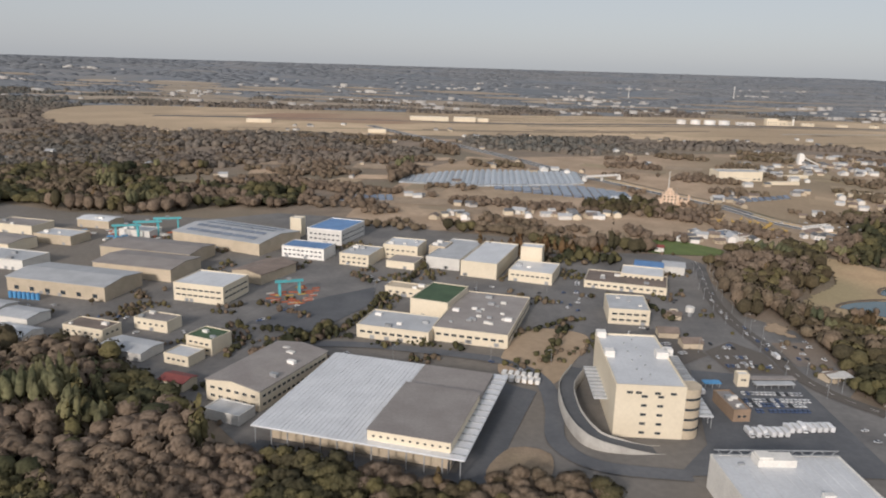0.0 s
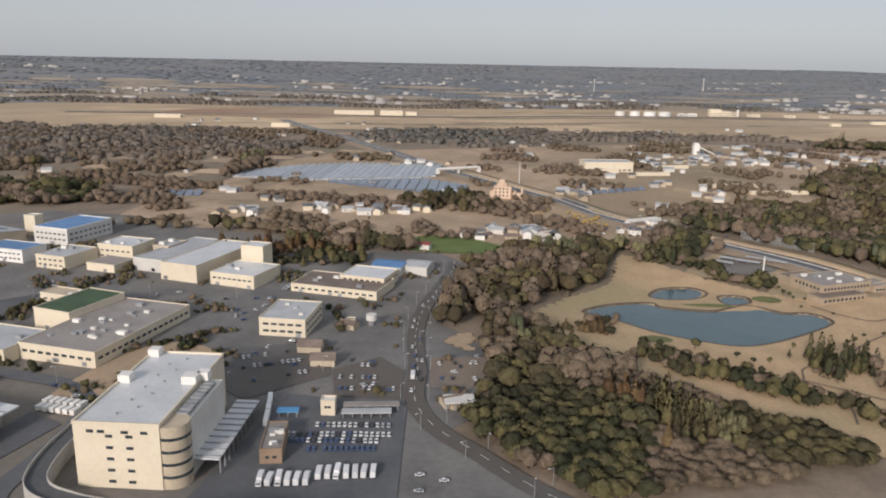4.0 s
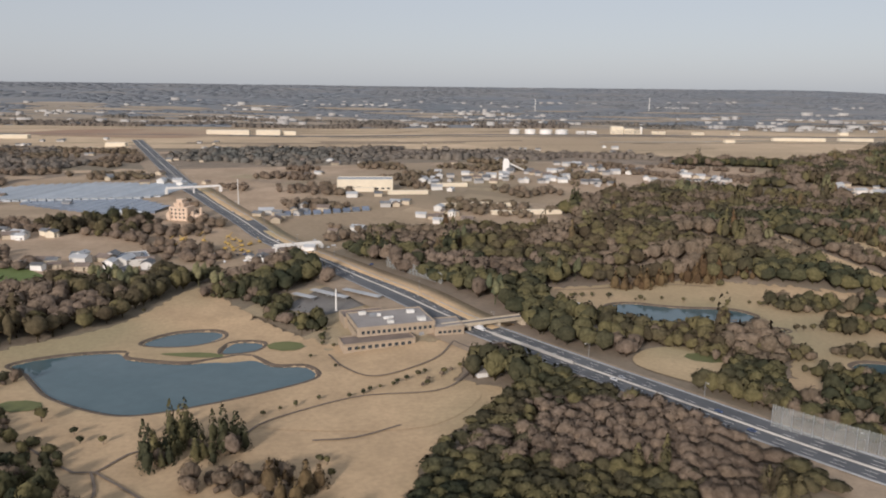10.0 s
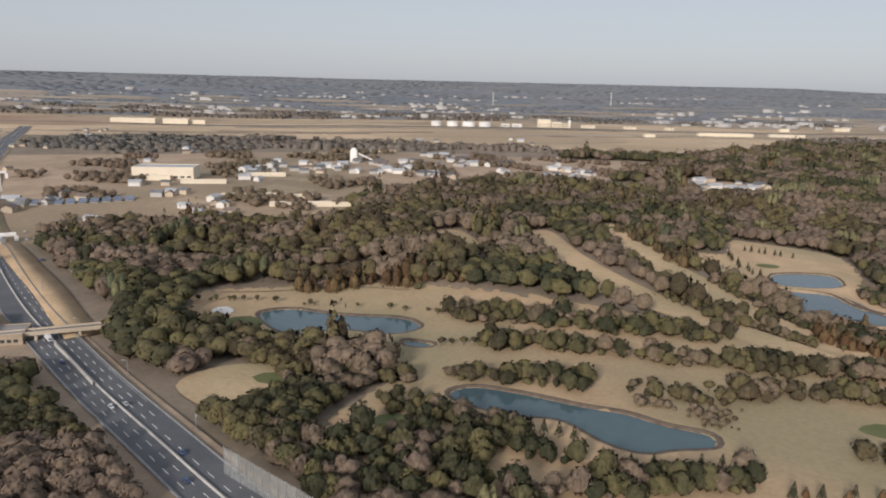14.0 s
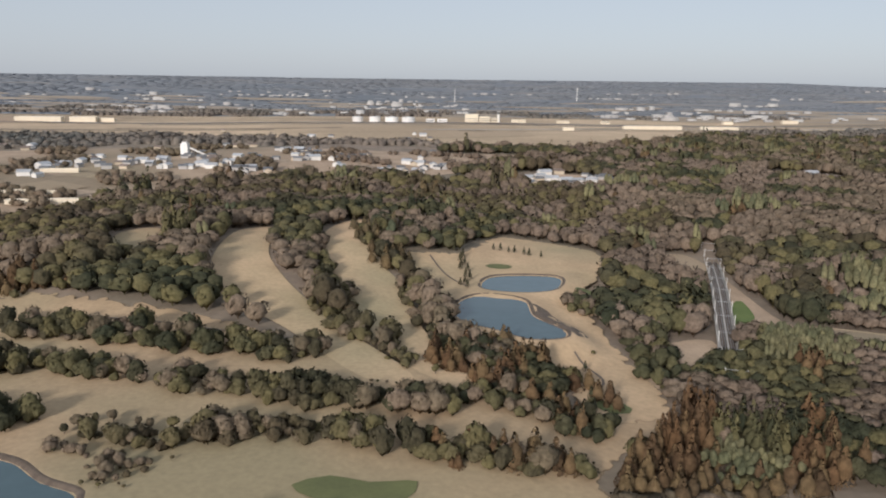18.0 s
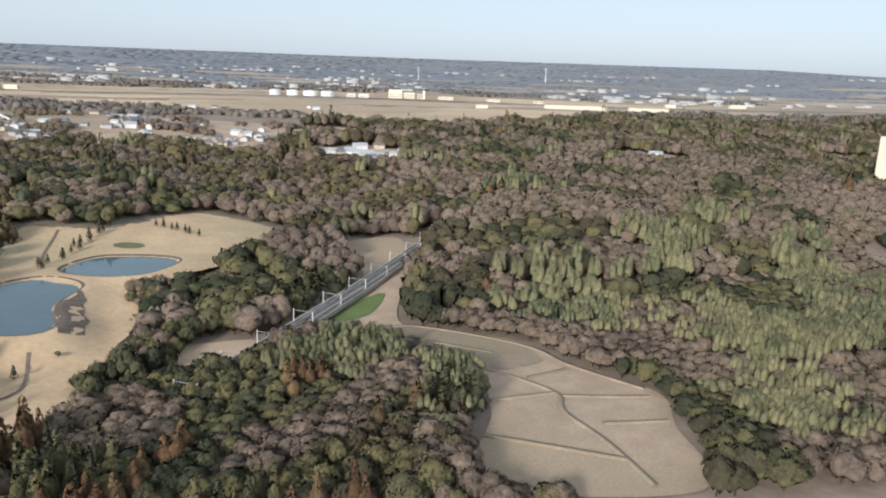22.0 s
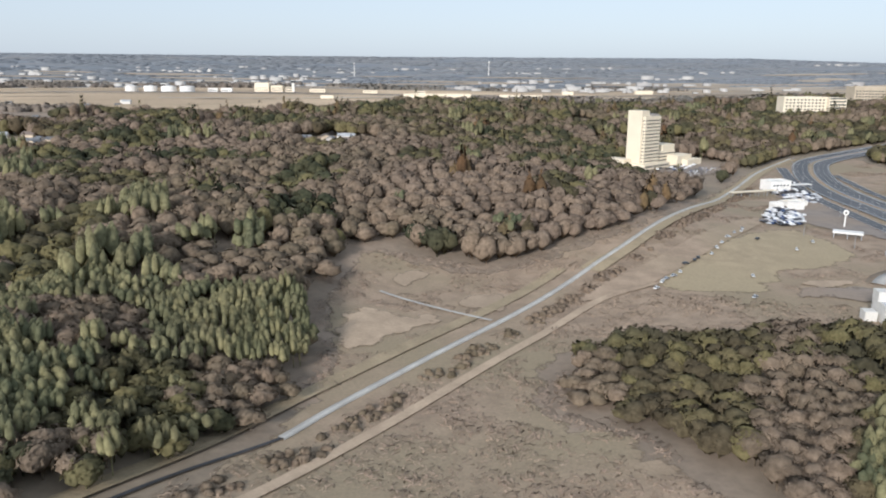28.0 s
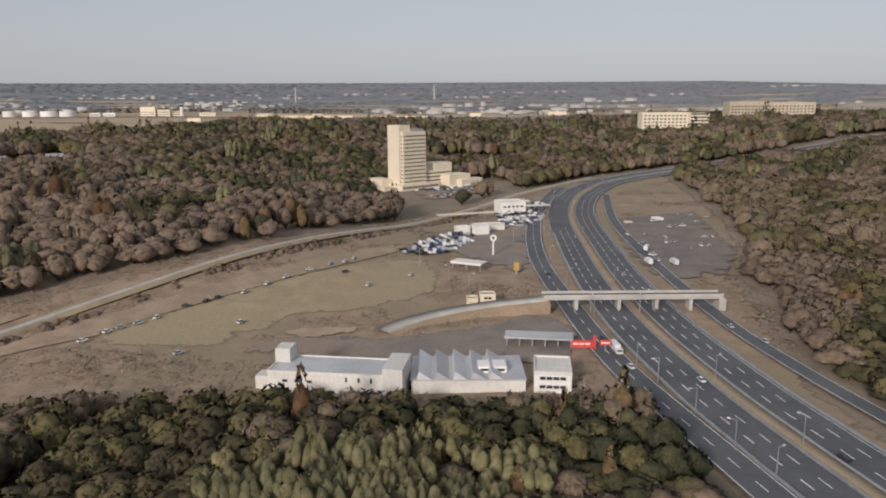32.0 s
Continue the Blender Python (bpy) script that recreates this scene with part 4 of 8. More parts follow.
def white_tower():
    a, b, d, h = (52, 208), (72.5, 207.5), 44.0, 16.5
    ang, w = frame_of(a, b)
    ang += 5
    cx, cy = 64.3, 229.5
    ob = holder("logistics_building", pose(cx, cy, zat(cx, cy) - 0.2, 0, 0, -3.0), "five-storey cream logistics building with a white roof and rounded corner", "warehouse")
    part("wall", boxes("wall", CREAM, (-w / 2, -d / 2, -2, w / 2, d / 2, h), bevel=0.08), ob, label="cream concrete wall")
    part("roof", boxes("roof", WHITEROOF, (-w / 2 + 0.3, -d / 2 + 0.3, h, w / 2 - 0.3, d / 2 - 0.3, h + 0.12)), ob)
    for bx in ((-w / 2 - 0.1, -d / 2 - 0.1, h - 0.2, w / 2 + 0.1, -d / 2 + 0.3, h + 0.6), (-w / 2 - 0.1, d / 2 - 0.3, h - 0.2, w / 2 + 0.1, d / 2 + 0.1, h + 0.6),
               (-w / 2 - 0.1, -d / 2 + 0.3, h - 0.2, -w / 2 + 0.3, d / 2 - 0.3, h + 0.6), (w / 2 - 0.3, -d / 2 + 0.3, h - 0.2, w / 2 + 0.1, d / 2 - 0.3, h + 0.6)):
        part("parapet", boxes("parapet", CREAM, bx), ob)
    part("rounded_corner", tube("rounded_corner", TAN, 4.2, -2, h - 0.5, seg=28), ob, pose(w / 2 + 1.2, -d / 2 + 4.4, 0), "rounded tan stair tower")
    for z in (3.0, 6.2, 9.4, 12.6):
        part("band_window", tube("band_window", GLASS, 4.26, z, z + 0.75, seg=28), ob, pose(w / 2 + 1.2, -d / 2 + 4.4, 0), "curved band of dark glass")
    part("side_block", boxes("side_block", PALE, (w / 2, -d / 2 + 6, -2, w / 2 + 4.6, d / 2 - 14, h - 1.2), bevel=0.06), ob, label="grey side block with roof gear")
    for i in range(9):
        y = -d / 2 + 7.5 + i * 2.2
        part("roof_unit", boxes("roof_unit", STEEL, (w / 2 + 0.8, y, h - 1.2, w / 2 + 3.8, y + 1.4, h - 0.2), bevel=0.1), ob)
    for x, y, s in ((-w / 2 + 1.6, d / 2 - 2, 1.6), (-w / 2 + 1.6, 2, 1.6), (w / 2 - 2, 3, 2.0), (w / 2 + 0.5, 5.5, 1.5)):
        part("stair_head", boxes("stair_head", WHITE, (x - s, y - s, h, x + s, y + s, h + 2.2), bevel=0.08), ob)
    for i in range(10):
        part("roof_vent", tube("roof_vent", STEEL, 0.28, h, h + 0.6, seg=8), ob, pose(-2 + (i % 2) * 3.4, -d / 2 + 5 + i * 3.8, 0))
    me = boxes("window", GLASS, (-0.85, -0.08, 0, 0.85, 0.06, 0.75))
    for r in range(5):
        for c in (-1.8, 3.0):
            part("window", me, ob, pose(c, -d / 2, 1.6 + r * 2.9))
    for c in (-6.2, -3.6, 2.0, 6.6):
        part("window", me, ob, pose(c, -d / 2, 14.3))
    part("canopy", boxes("canopy", WHITEROOF, (w / 2 + 4.6, -d / 2 + 7, 4.6, w / 2 + 11, d / 2 - 4, 4.9)), ob, label="white truck canopy")
    for i in range(10):
        y = -d / 2 + 8 + i * 3.3
        part("canopy_beam", boxes("canopy_beam", STEEL, (w / 2 + 4.6, y, 4.9, w / 2 + 11, y + 0.3, 5.2)), ob)
        part("canopy_post", boxes("canopy_post", STEEL, (w / 2 + 10.6, y, -2, w / 2 + 10.9, y + 0.3, 4.6)), ob)
    part("left_canopy", boxes("left_canopy", WHITEROOF, (-w / 2 - 4.2, -d / 2 + 12, 6.6, -w / 2, d / 2 - 6, 6.9)), ob, label="white side canopy")
    for i in range(9):
        y = -d / 2 + 13 + i * 2.9
        part("canopy_beam", boxes("canopy_beam", STEEL, (-w / 2 - 4.2, y, 6.9, -w / 2, y + 0.3, 7.2)), ob)
    z0 = zat(cx, cy)
    ramp = smooth([(50, 252), (44, 238), (42.5, 225), (43, 213), (46, 203), (54, 200), (66, 200.5)], 1.5)
    v, f = [], []
    q = np.array(ramp)
    dd = np.gradient(q, axis=0)
    dd /= np.linalg.norm(dd, axis=1)[:, None]
    sd = np.stack([dd[:, 1], -dd[:, 0]], 1)
    n = len(q)
    for off, up in ((-2.6, 0.0), (-2.6, 4.4), (-2.3, 4.4), (-2.3, 3.6), (2.3, 3.6), (2.3, 4.4), (2.6, 4.4), (2.6, 0.0)):
        w2 = q + sd * off
        fade = np.clip((n - 1 - np.arange(n)) / 14, 0.12, 1)
        v += [(x, y, z0 - 0.5 + (up + 0.5) * k) for (x, y), k in zip(w2, fade)]
    for i in range(7):
        f += [(i * n + j, (i + 1) * n + j, (i + 1) * n + j + 1, i * n + j + 1) for j in range(n - 1)]
    ob = tagged(new("ramp"), "curved asphalt truck ramp with pale concrete parapets", "ramp")
    part("deck", mesh_of("deck", v[3 * n:5 * n], f[:n - 1], ASPHALT), ob)
    for k in (0, 4):
        part("parapet", mesh_of("parapet", v[k * n:(k + 4) * n], f[:3 * (n - 1)], CONCRETE), ob)


big_warehouse()
white_tower()
B = building
B("office_building", "long cream office and works hall with a taupe pitched roof", (-73, 225), (-54, 216.5), 38, 7, CREAM, TAUPE, "gable", along="y", rise=1.4,
  wins=(("r", 2, 14, 1.5, 0.8, 1.6, 2.8), ("f", 2, 6, 1.6, 0.8, 1.6, 2.8)), units=4)
near_hall = B("warehouse", "white-roofed warehouse with a steel truss along its roof edge", (73, 148), (107, 149), 33, 9.5, PALE, WHITEROOF, ribs=12, units=2)
for z in (9.9, 11.3):
    part("truss_chord", boxes("truss_chord", STEEL, (-16.5, 15.6, z, 16.5, 15.9, z + 0.22)), near_hall)
for i in range(12):
    part("truss_web", boxes("truss_web", STEEL, (-0.1, -0.1, -0.95, 0.1, 0.1, 0.95)), near_hall, pose(-15 + i * 2.75, 15.75, 10.7, 0, 48 if i % 2 else -48, 0))
part("penthouse", boxes("penthouse", PALE, (-7, 10.5, 9.4, 3, 15, 11.4), (-6.6, 10.9, 11.4, -3, 14.6, 12.0), bevel=0.05), near_hall)
B("factory", "wide low factory with a grey metal roof and roof gear", (-2, 283), (27, 275), 52, 5, CREAM, TAUPE, wins=(("f", 1, 9, 2.0, 0.9, 2.2, 2), ("r", 1, 16, 2.0, 0.9, 2.2, 2)), units=18)
B("factory", "low cream factory wing with a flat grey roof", (-32, 285), (-3.4, 277), 20, 5, CREAM, GREYROOF, wins=(("f", 1, 9, 2.0, 0.9, 2.2, 2),), units=4)
B("factory", "cream works block with a green flat roof", (-12, 312), (4, 306), 27, 7.5, CREAM, GREENROOF)
B("office_building", "square cream office block with stepped grey roof", (72, 306), (89, 304), 22, 6.5, CREAM, GREYROOF, wins=(("f", 2, 5, 2.2, 0.8, 1.6, 2.6), ("r", 2, 6, 2.0, 0.8, 1.6, 2.6)), units=3)
B("workshop", "low cream workshop with a brown flat roof", (72, 363), (110, 352), 22, 3.6, CREAM, BROWNROOF, wins=(("f", 1, 12, 1.8, 0.8, 1.6, 2),), units=5)
B("workshop", "cream two-storey wing with a white roof", (92, 372), (112, 366), 18, 5.2, CREAM, WHITEROOF, wins=(("f", 1, 7, 1.6, 0.8, 3.4, 2), ("r", 1, 5, 1.6, 0.8, 3.0, 2)))
B("shed", "blue-roofed shed beside the workshops", (104, 392), (118, 388), 12, 4, PALE, BLUEROOF, "gable", rise=1.0)
B("shed", "grey-roofed shed beside the road", (119, 392), (130, 389), 12, 4, PALE, GREYROOF, "gable", rise=1.0)
B("factory", "cream hall with a flat pale roof", (35, 370), (56, 363), 22, 5.5, CREAM, WHITEROOF, wins=(("f", 1, 8, 1.6, 0.7, 3.0, 2),), units=2)
B("water_tower", "tall cream stair tower above a factory", (43, 392), (54, 389), 9, 12, CREAM, WHITEROOF)
B("warehouse", "long cream warehouse with a white roof", (11, 376), (29, 370), 48, 7.5, CREAM, WHITEROOF, ribs=8)
B("warehouse", "pale open-sided warehouse with a grey roof", (-7, 390), (10.6, 384), 46, 5.5, PALE, GREYROOF, ribs=8)
B("factory", "white four-storey block with a blue roof", (-78, 437), (-57, 430), 32, 8.5, WHITE, BLUEROOF, wins=(("f", 2, 7, 1.6, 0.8, 2.4, 2.8), ("r", 2, 9, 1.6, 0.8, 2.4, 2.8)))
B("factory", "white low block with a blue roof", (-86, 403), (-62, 396), 15, 6, WHITE, BLUEROOF, wins=(("f", 2, 9, 1.5, 0.7, 1.4, 2.4),))
sol = B("factory", "wide grey hall whose sloping roof carries solar panels", (-154, 428), (-98, 402), 38, 6.5, TAN, GREYROOF, "gable", rise=2.2)
B("factory", "cream block with dark window bands and a ribbed white roof", (-118, 325), (-94, 318.5), 22, 8, CREAM, WHITEROOF, ribs=10, wins=(("f", 2, 8, 2.2, 0.7, 2.6, 2.6), ("r", 2, 6, 2.6, 0.7, 2.6, 2.6)))
B("factory", "long works hall with a weathered brown roof", (-101, 358), (-85, 350), 27, 4.8, TAN, BROWNROOF, "gable", along="y", rise=1.6)
B("factory", "wide tan hall with a pale grey pitched roof", (-196, 332), (-146, 319), 26, 6.5, TAN, GREYROOF, "gable", rise=1.6, wins=(("f", 1, 6, 2.4, 1.8, 1.0, 2),))
B("factory", "taupe-roofed gabled hall with pale tan walls", (-170, 361), (-128, 350), 26, 6, TAN, TAUPE, "gable", rise=1.4)
B("factory", "dark grey long factory hall beside others", (-180, 392), (-128, 378), 24, 6, TAN, TAUPE, "gable", rise=1.4)
B("factory", "cream three-storey works building with rows of windows", (-53, 391), (-37, 386), 21, 6, CREAM, GREYROOF, wins=(("f", 2, 5, 1.6, 0.7, 1.4, 2.4),), units=3)
B("factory", "cream stepped works with white roof", (-31, 407), (-12, 402), 18, 7.5, CREAM, WHITEROOF, wins=(("f", 2, 6, 1.6, 0.7, 1.8, 2.6),), units=3)
B("factory", "small tan factory block behind others", (-6, 412), (3, 409), 14, 6, TAN, GREYROOF, units=2)
B("workshop", "low grey-roofed workshop between factories", (-28, 388), (-13, 383), 15, 3.5, CREAM, TAUPE)
B("workshop", "yellowish two-part workshop with a flat roof", (-25, 341), (-7, 335), 9, 4, CREAM, TAN, wins=(("f", 1, 5, 1.6, 0.7, 1.6, 2),), units=2)
B("office_building", "cream office with a dark roof", (-144, 277), (-126, 271), 10, 4.8, CREAM, BROWNROOF, wins=(("f", 1, 6, 1.2, 0.7, 2.6, 2), ("r", 1, 3, 1.2, 0.7, 2.6, 2)), units=2)
B("workshop", "low pale workshop with a grey gabled roof", (-123, 260), (-105, 253.5), 12, 3.2, PALE, GREYROOF, "gable", rise=0.8)
B("office_building", "cream office with a green-grey roof", (-93, 266), (-82, 261), 11, 6, CREAM, GREENROOF, wins=(("f", 2, 4, 1.4, 0.7, 1.5, 2.2),), units=2)
B("workshop", "white boxy workshop annex beside offices", (-97, 254), (-87, 250), 9, 3.6, CREAM, WHITEROOF, wins=(("f", 1, 4, 1.2, 0.7, 1.6, 2),))
B("office_building", "two-storey cream office with roof tank", (-121, 288), (-106, 283), 9, 4.5, CREAM, TAUPE, wins=(("f", 1, 5, 1.2, 0.7, 2.4, 2),), units=2)
B("house", "cream house with a dark red roof", (-91, 233), (-82, 229.5), 7, 3, CREAM, REDROOF, "gable", rise=0.9)
B("shed", "long white store with a rounded barrel roof", (-172, 274), (-155, 268), 10, 2.6, WHITE, WHITEROOF, "gable", rise=1.6)
B("shed", "grey shed standing among yards", (-178, 290), (-162, 285), 12, 3.6, PALE, GREYROOF, "gable", rise=0.9)
B("shed", "low grey shed below an office", (-70, 212), (-58, 207), 8, 3, PALE, GREYROOF, "flat")
for i, (x, y, w, d, h) in enumerate(((-235, 370, 30, 18, 5), (-262, 400, 34, 20, 6), (-230, 420, 24, 16, 5), (-205, 300, 26, 12, 4), (-270, 445, 30, 18, 5), (-225, 462, 22, 14, 5), (-190, 440, 20, 12, 4))):
    B("factory", "factory hall with a dull grey roof", (x, y), (x + w, y - w * 0.27), d, h, (PALE, CREAM, TAN)[i % 3], (GREYROOF, TAUPE, WHITEROOF)[i % 3], "gable" if i % 2 else "flat", rise=1.0, units=2)

# ---- trees ----
def lump(seed, level, rough, squash=0.85):
    """A rounded uneven mass, spreading below like a canopy, with normals that point away from its middle."""
    bm = bmesh.new()
    bmesh.ops.create_icosphere(bm, subdivisions=level, radius=1.0)
    N = np.array([(v.co.x, v.co.y, max(v.co.z, 0.12)) for v in bm.verts])
    for v in bm.verts:
        k = 1 + rough * noise.noise(v.co * 1.7 + Vector((seed * 7.3, seed, 0)))
        flare = 1.0
        if v.co.z < 0:
            flare = (1.0 - 0.3 * v.co.z) / max(0.45, math.hypot(v.co.x, v.co.y))
        v.co = Vector((v.co.x * k * flare, v.co.y * k * flare, v.co.z * (k * squash if v.co.z > 0 else 1.9)))
    bm.verts.ensure_lookup_table()
    V = np.array([v.co[:] for v in bm.verts])
    F = np.array([[v.index for v in f.verts] for f in bm.faces])
    bm.free()
    return V, F, N


def join(*meshes):
    V, F, N, n = [], [], [], 0
    for v, f, o in meshes:
        V.append(v)
        F.append(f + n)
        N.append(o)
        n += len(v)
    return np.concatenate(V), np.concatenate(F), np.concatenate(N)


def shards(rng, n, at, size, thin=0.6, up=0.0):
    """Loose leaf or twig sprays: triangles at places given by at(u, a), tilted outwards and lit like the crown."""
    V, F, N = [], [], []
    for i in range(n):
        c, own = at(rng.random(), rng.random() * 2 * math.pi)
        out = (own + Vector((rng.uniform(-0.55, 0.55), rng.uniform(-0.55, 0.55), rng.uniform(-0.55, 0.55)))).normalized()
        tip = out.orthogonal().normalized()
        tip.rotate(Matrix.Rotation(rng.uniform(0, 6.28), 3, out))
        tip = tip + Vector((0, 0, up))
        tip = (tip - out * tip.dot(out)).normalized()
        t = out.cross(tip)
        s = size * rng.uniform(0.6, 1.4)
        c = c + out * s * rng.uniform(0.0, 0.35) - tip * s * 0.4
        b = len(V)
        V += [c + t * s * thin * 0.5, c - t * s * thin * 0.5, c + tip * s]
        lit = (own + out * 0.35).normalized()
        N += [lit, lit, lit]
        F.append((b, b + 1, b + 2))
    return np.array([v[:] for v in V]), np.array(F), np.array([v[:] for v in N])


def on_ball(k, squash=0.85):
    def at(u, a):
        z = 1.6 * u - 0.6
        r = math.sqrt(1 - z * z) if z > 0 else 1.0 - 0.3 * z
        o = Vector((r * math.cos(a), r * math.sin(a), z))
        return Vector((o.x * k, o.y * k, o.z * k * squash)), Vector((o.x, o.y, max(z, 0.12))).normalized()
    return at


def on_cone(h, r):
    def at(u, a):
        u = u ** 1.3
        rr = r * (1 - u) + 0.06
        return Vector((rr * math.cos(a), rr * math.sin(a), -0.9 + h * u)), Vector((math.cos(a), math.sin(a), 0.45)).normalized()
    return at


def stick(r, z0, z1):
    V = [(r * math.cos(a), r * math.sin(a), z0) for a in (0, 2.1, 4.2)] + [(r * 0.5 * math.cos(a), r * 0.5 * math.sin(a), z1) for a in (0, 2.1, 4.2)]
    F = [(i, (i + 1) % 3, 3 + (i + 1) % 3) for i in range(3)] + [(i, 3 + (i + 1) % 3, 3 + i) for i in range(3)]
    N = [(math.cos(a), math.sin(a), 0) for a in (0, 2.1, 4.2)] * 2
    return np.array(V), np.array(F), np.array(N)


def domes(rng, seed, n, each, size, thin, up, squash, level=1, spread=0.46):
    """A crown of several rounded masses of foliage set round a middle."""
    out = []
    for k in range(n):
        a = k * 2.4 + rng.uniform(-0.4, 0.4)
        far = 0.0 if k == 0 else spread * rng.uniform(0.8, 1.15)
        o = Vector((far * math.cos(a), far * math.sin(a), (0.28 if k == 0 else rng.uniform(-0.22, 0.16)) * squash))
        r = (0.66 if k == 0 else rng.uniform(0.44, 0.58)) * (1.2 if n < 3 else 1.0)
        v, f, o2 = lump(seed * 9 + k, level, 0.5, squash)
        sv, sf, sn = shards(rng, each, on_ball(r * 0.9, squash), size, thin, up)
        off = np.array(o[:])
        for V, F, N in ((v * r * 0.8, f, o2), (sv, sf, sn)):
            P = V + off
            whole = P / (np.linalg.norm(P, axis=1)[:, None] + 1e-6)
            M = N * 0.34 + whole * 0.36 + np.array([0, 0, 0.22])
            out.append((P, F, M / (np.linalg.norm(M, axis=1)[:, None] + 1e-6)))
    return join(*out)


def template(kind, seed, fine):
    rng = random.Random(seed * 31 + len(kind))
    trunk = stick(0.07, -2.2, 0.2)
    if kind == "evergreen":
        return join(domes(rng, seed, (2, 4, 6)[fine], (12, 34, 84)[fine], (0.34, 0.25, 0.18)[fine], 0.8, 0.2, 0.62), trunk)
    if kind == "bare":
        return join(domes(rng, seed, (2, 3, 5)[fine], (15, 40, 90)[fine], (0.4, 0.3, 0.25)[fine], (0.5, 0.36, 0.26)[fine], 0.4, 0.55, 1, 0.5), trunk)
    if kind == "russet":
        v, f, o = lump(seed, 1, 0.35, 1.2)
        return join((v * 0.6, f, o), shards(rng, (22, 110, 340)[fine], on_cone(2.1, 0.86), (0.36, 0.26, 0.17)[fine], 0.8, 0.2), trunk)
    if kind == "conifer":
        v, f, o = lump(seed, 1, 0.3, 1.9)
        return join((v * 0.48, f, o), shards(rng, (26, 120, 360)[fine], on_cone(2.8, 0.74), (0.38, 0.26, 0.17)[fine], 0.8, 0.1), trunk)
    if kind == "brush":
        return shards(rng, 30, on_ball(0.8, 0.5), 0.5, 0.24, 0.6)
    plumes = []
    for k in range((3, 5, 8)[fine]):          # bamboo: slim nodding plumes
        a, far = k * 1.3 + rng.uniform(-0.3, 0.3), rng.uniform(0.35, 0.95) if k else 0.0
        v, f, o = domes(rng, seed + k, 1, (7, 20, 44)[fine], (0.55, 0.42, 0.36)[fine], (0.34, 0.34, 0.26)[fine], 0.5, 1.7)
        v = v * (0.42 if fine else 0.55)
        v[:, 0] += 0.12 * (v[:, 2] + 0.4) ** 2 + far * math.cos(a)
        v[:, 1] += 0.08 * (v[:, 2] + 0.4) ** 2 + far * math.sin(a)
        v[:, 2] += rng.uniform(-0.25, 0.2)
        plumes.append((v, f, o))
    return join(*plumes, trunk)


TEMPLATES = {(k, fine): [template(k, s, fine) for s in range(5)] for k in ("evergreen", "bare", "russet", "bamboo", "conifer", "brush") for fine in (0, 1, 2)}
TEMPLATES[("lump", False)] = [domes(random.Random(s), s, 1, 14, 0.42, 0.7, 0.2, 0.5) for s in range(5)]
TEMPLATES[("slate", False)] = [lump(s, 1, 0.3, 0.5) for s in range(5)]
LEAF = {"evergreen": EVERGREEN, "conifer": EVERGREEN, "bare": BARE, "russet": RUSSET, "bamboo": BAMBOO, "brush": BRUSH, "lump": HAZEWOOD, "slate": BLUEHAZEWOOD}


def crown_normals(me, N):
    me.attributes.new("crown", "FLOAT_VECTOR", "POINT").data.foreach_set("vector", np.asarray(N, np.float32).ravel())
    return me


def wood(name, kind, fine, x, y, r, hgt, label, category="woods", lift=1.0):
    """Many trees of one kind as one mesh; r is the crown's radius, hgt its stretch."""
    if not len(x):
        return
    rng = np.random.RandomState(len(x))
    ts = TEMPLATES[(kind, fine)]
    pick = rng.randint(0, len(ts), len(x))
    turn, tone = rng.uniform(0, 6.28, len(x)), rng.random_sample(len(x))
    z = land(x, y)
    VV, FF, TT, NN, n = [], [], [], [], 0
    for k, (V, F, N) in enumerate(ts):
        s = np.where(pick == k)[0]
        if not len(s):
            continue
        c, sn = np.cos(turn[s])[:, None], np.sin(turn[s])[:, None]
        px = (V[:, 0] * c - V[:, 1] * sn) * r[s, None] + x[s, None]
        py = (V[:, 0] * sn + V[:, 1] * c) * r[s, None] + y[s, None]
        pz = V[:, 2] * (r * hgt)[s, None] + (z + r * hgt * lift)[s, None]
        VV.append(np.stack([px, py, pz], -1).reshape(-1, 3))
        NN.append(np.stack([N[:, 0] * c - N[:, 1] * sn, N[:, 0] * sn + N[:, 1] * c, np.broadcast_to(N[:, 2], c.shape[:1] + N[:, 2].shape)], -1).reshape(-1, 3))
        FF.append((F[None] + (np.arange(len(s)) * len(V))[:, None, None] + n).reshape(-1, 3))
        TT.append(np.repeat(tone[s], len(V)))
        n += len(s) * len(V)
    ob = new(name, crown_normals(mesh_of(name, np.concatenate(VV), np.concatenate(FF), LEAF[kind], np.concatenate(TT)), np.concatenate(NN)))
    return tagged(ob, label, category, kind="stuff")


def jitter(x0, y0, x1, y1, step, seed):
    rng = np.random.RandomState(seed)
    x, y = np.meshgrid(np.arange(x0, x1, step), np.arange(y0, y1, step))
    x = x + rng.uniform(-0.48, 0.48, x.shape) * step
    y = y + rng.uniform(-0.48, 0.48, y.shape) * step
    return x.ravel(), y.ravel(), rng


def aside(x, y):
    """Distance of a place from the flight line on the ground."""
    return -(x * 0.345) + y * 0.938


def along(x, y):
    return x * 0.938 + y * 0.345


def bare_of(x, y, roads=True, margin=1.9):
    ok = np.ones(x.shape, bool)
    for poly in CLEAR:
        px, py = [q[0] for q in poly], [q[1] for q in poly]
        m = np.where((x > min(px) - 3) & (x < max(px) + 3) & (y > min(py) - 3) & (y < max(py) + 3))[0]
        if len(m):
            ok[m] &= ~inside(poly, x[m], y[m]) & (near_line(poly[::2] + poly[:1], x[m], y[m]) > margin)
    if roads:
        for line, half in ROADS:
            ok &= near_line(line[::4] + line[-1:], x, y) > half
    return ok


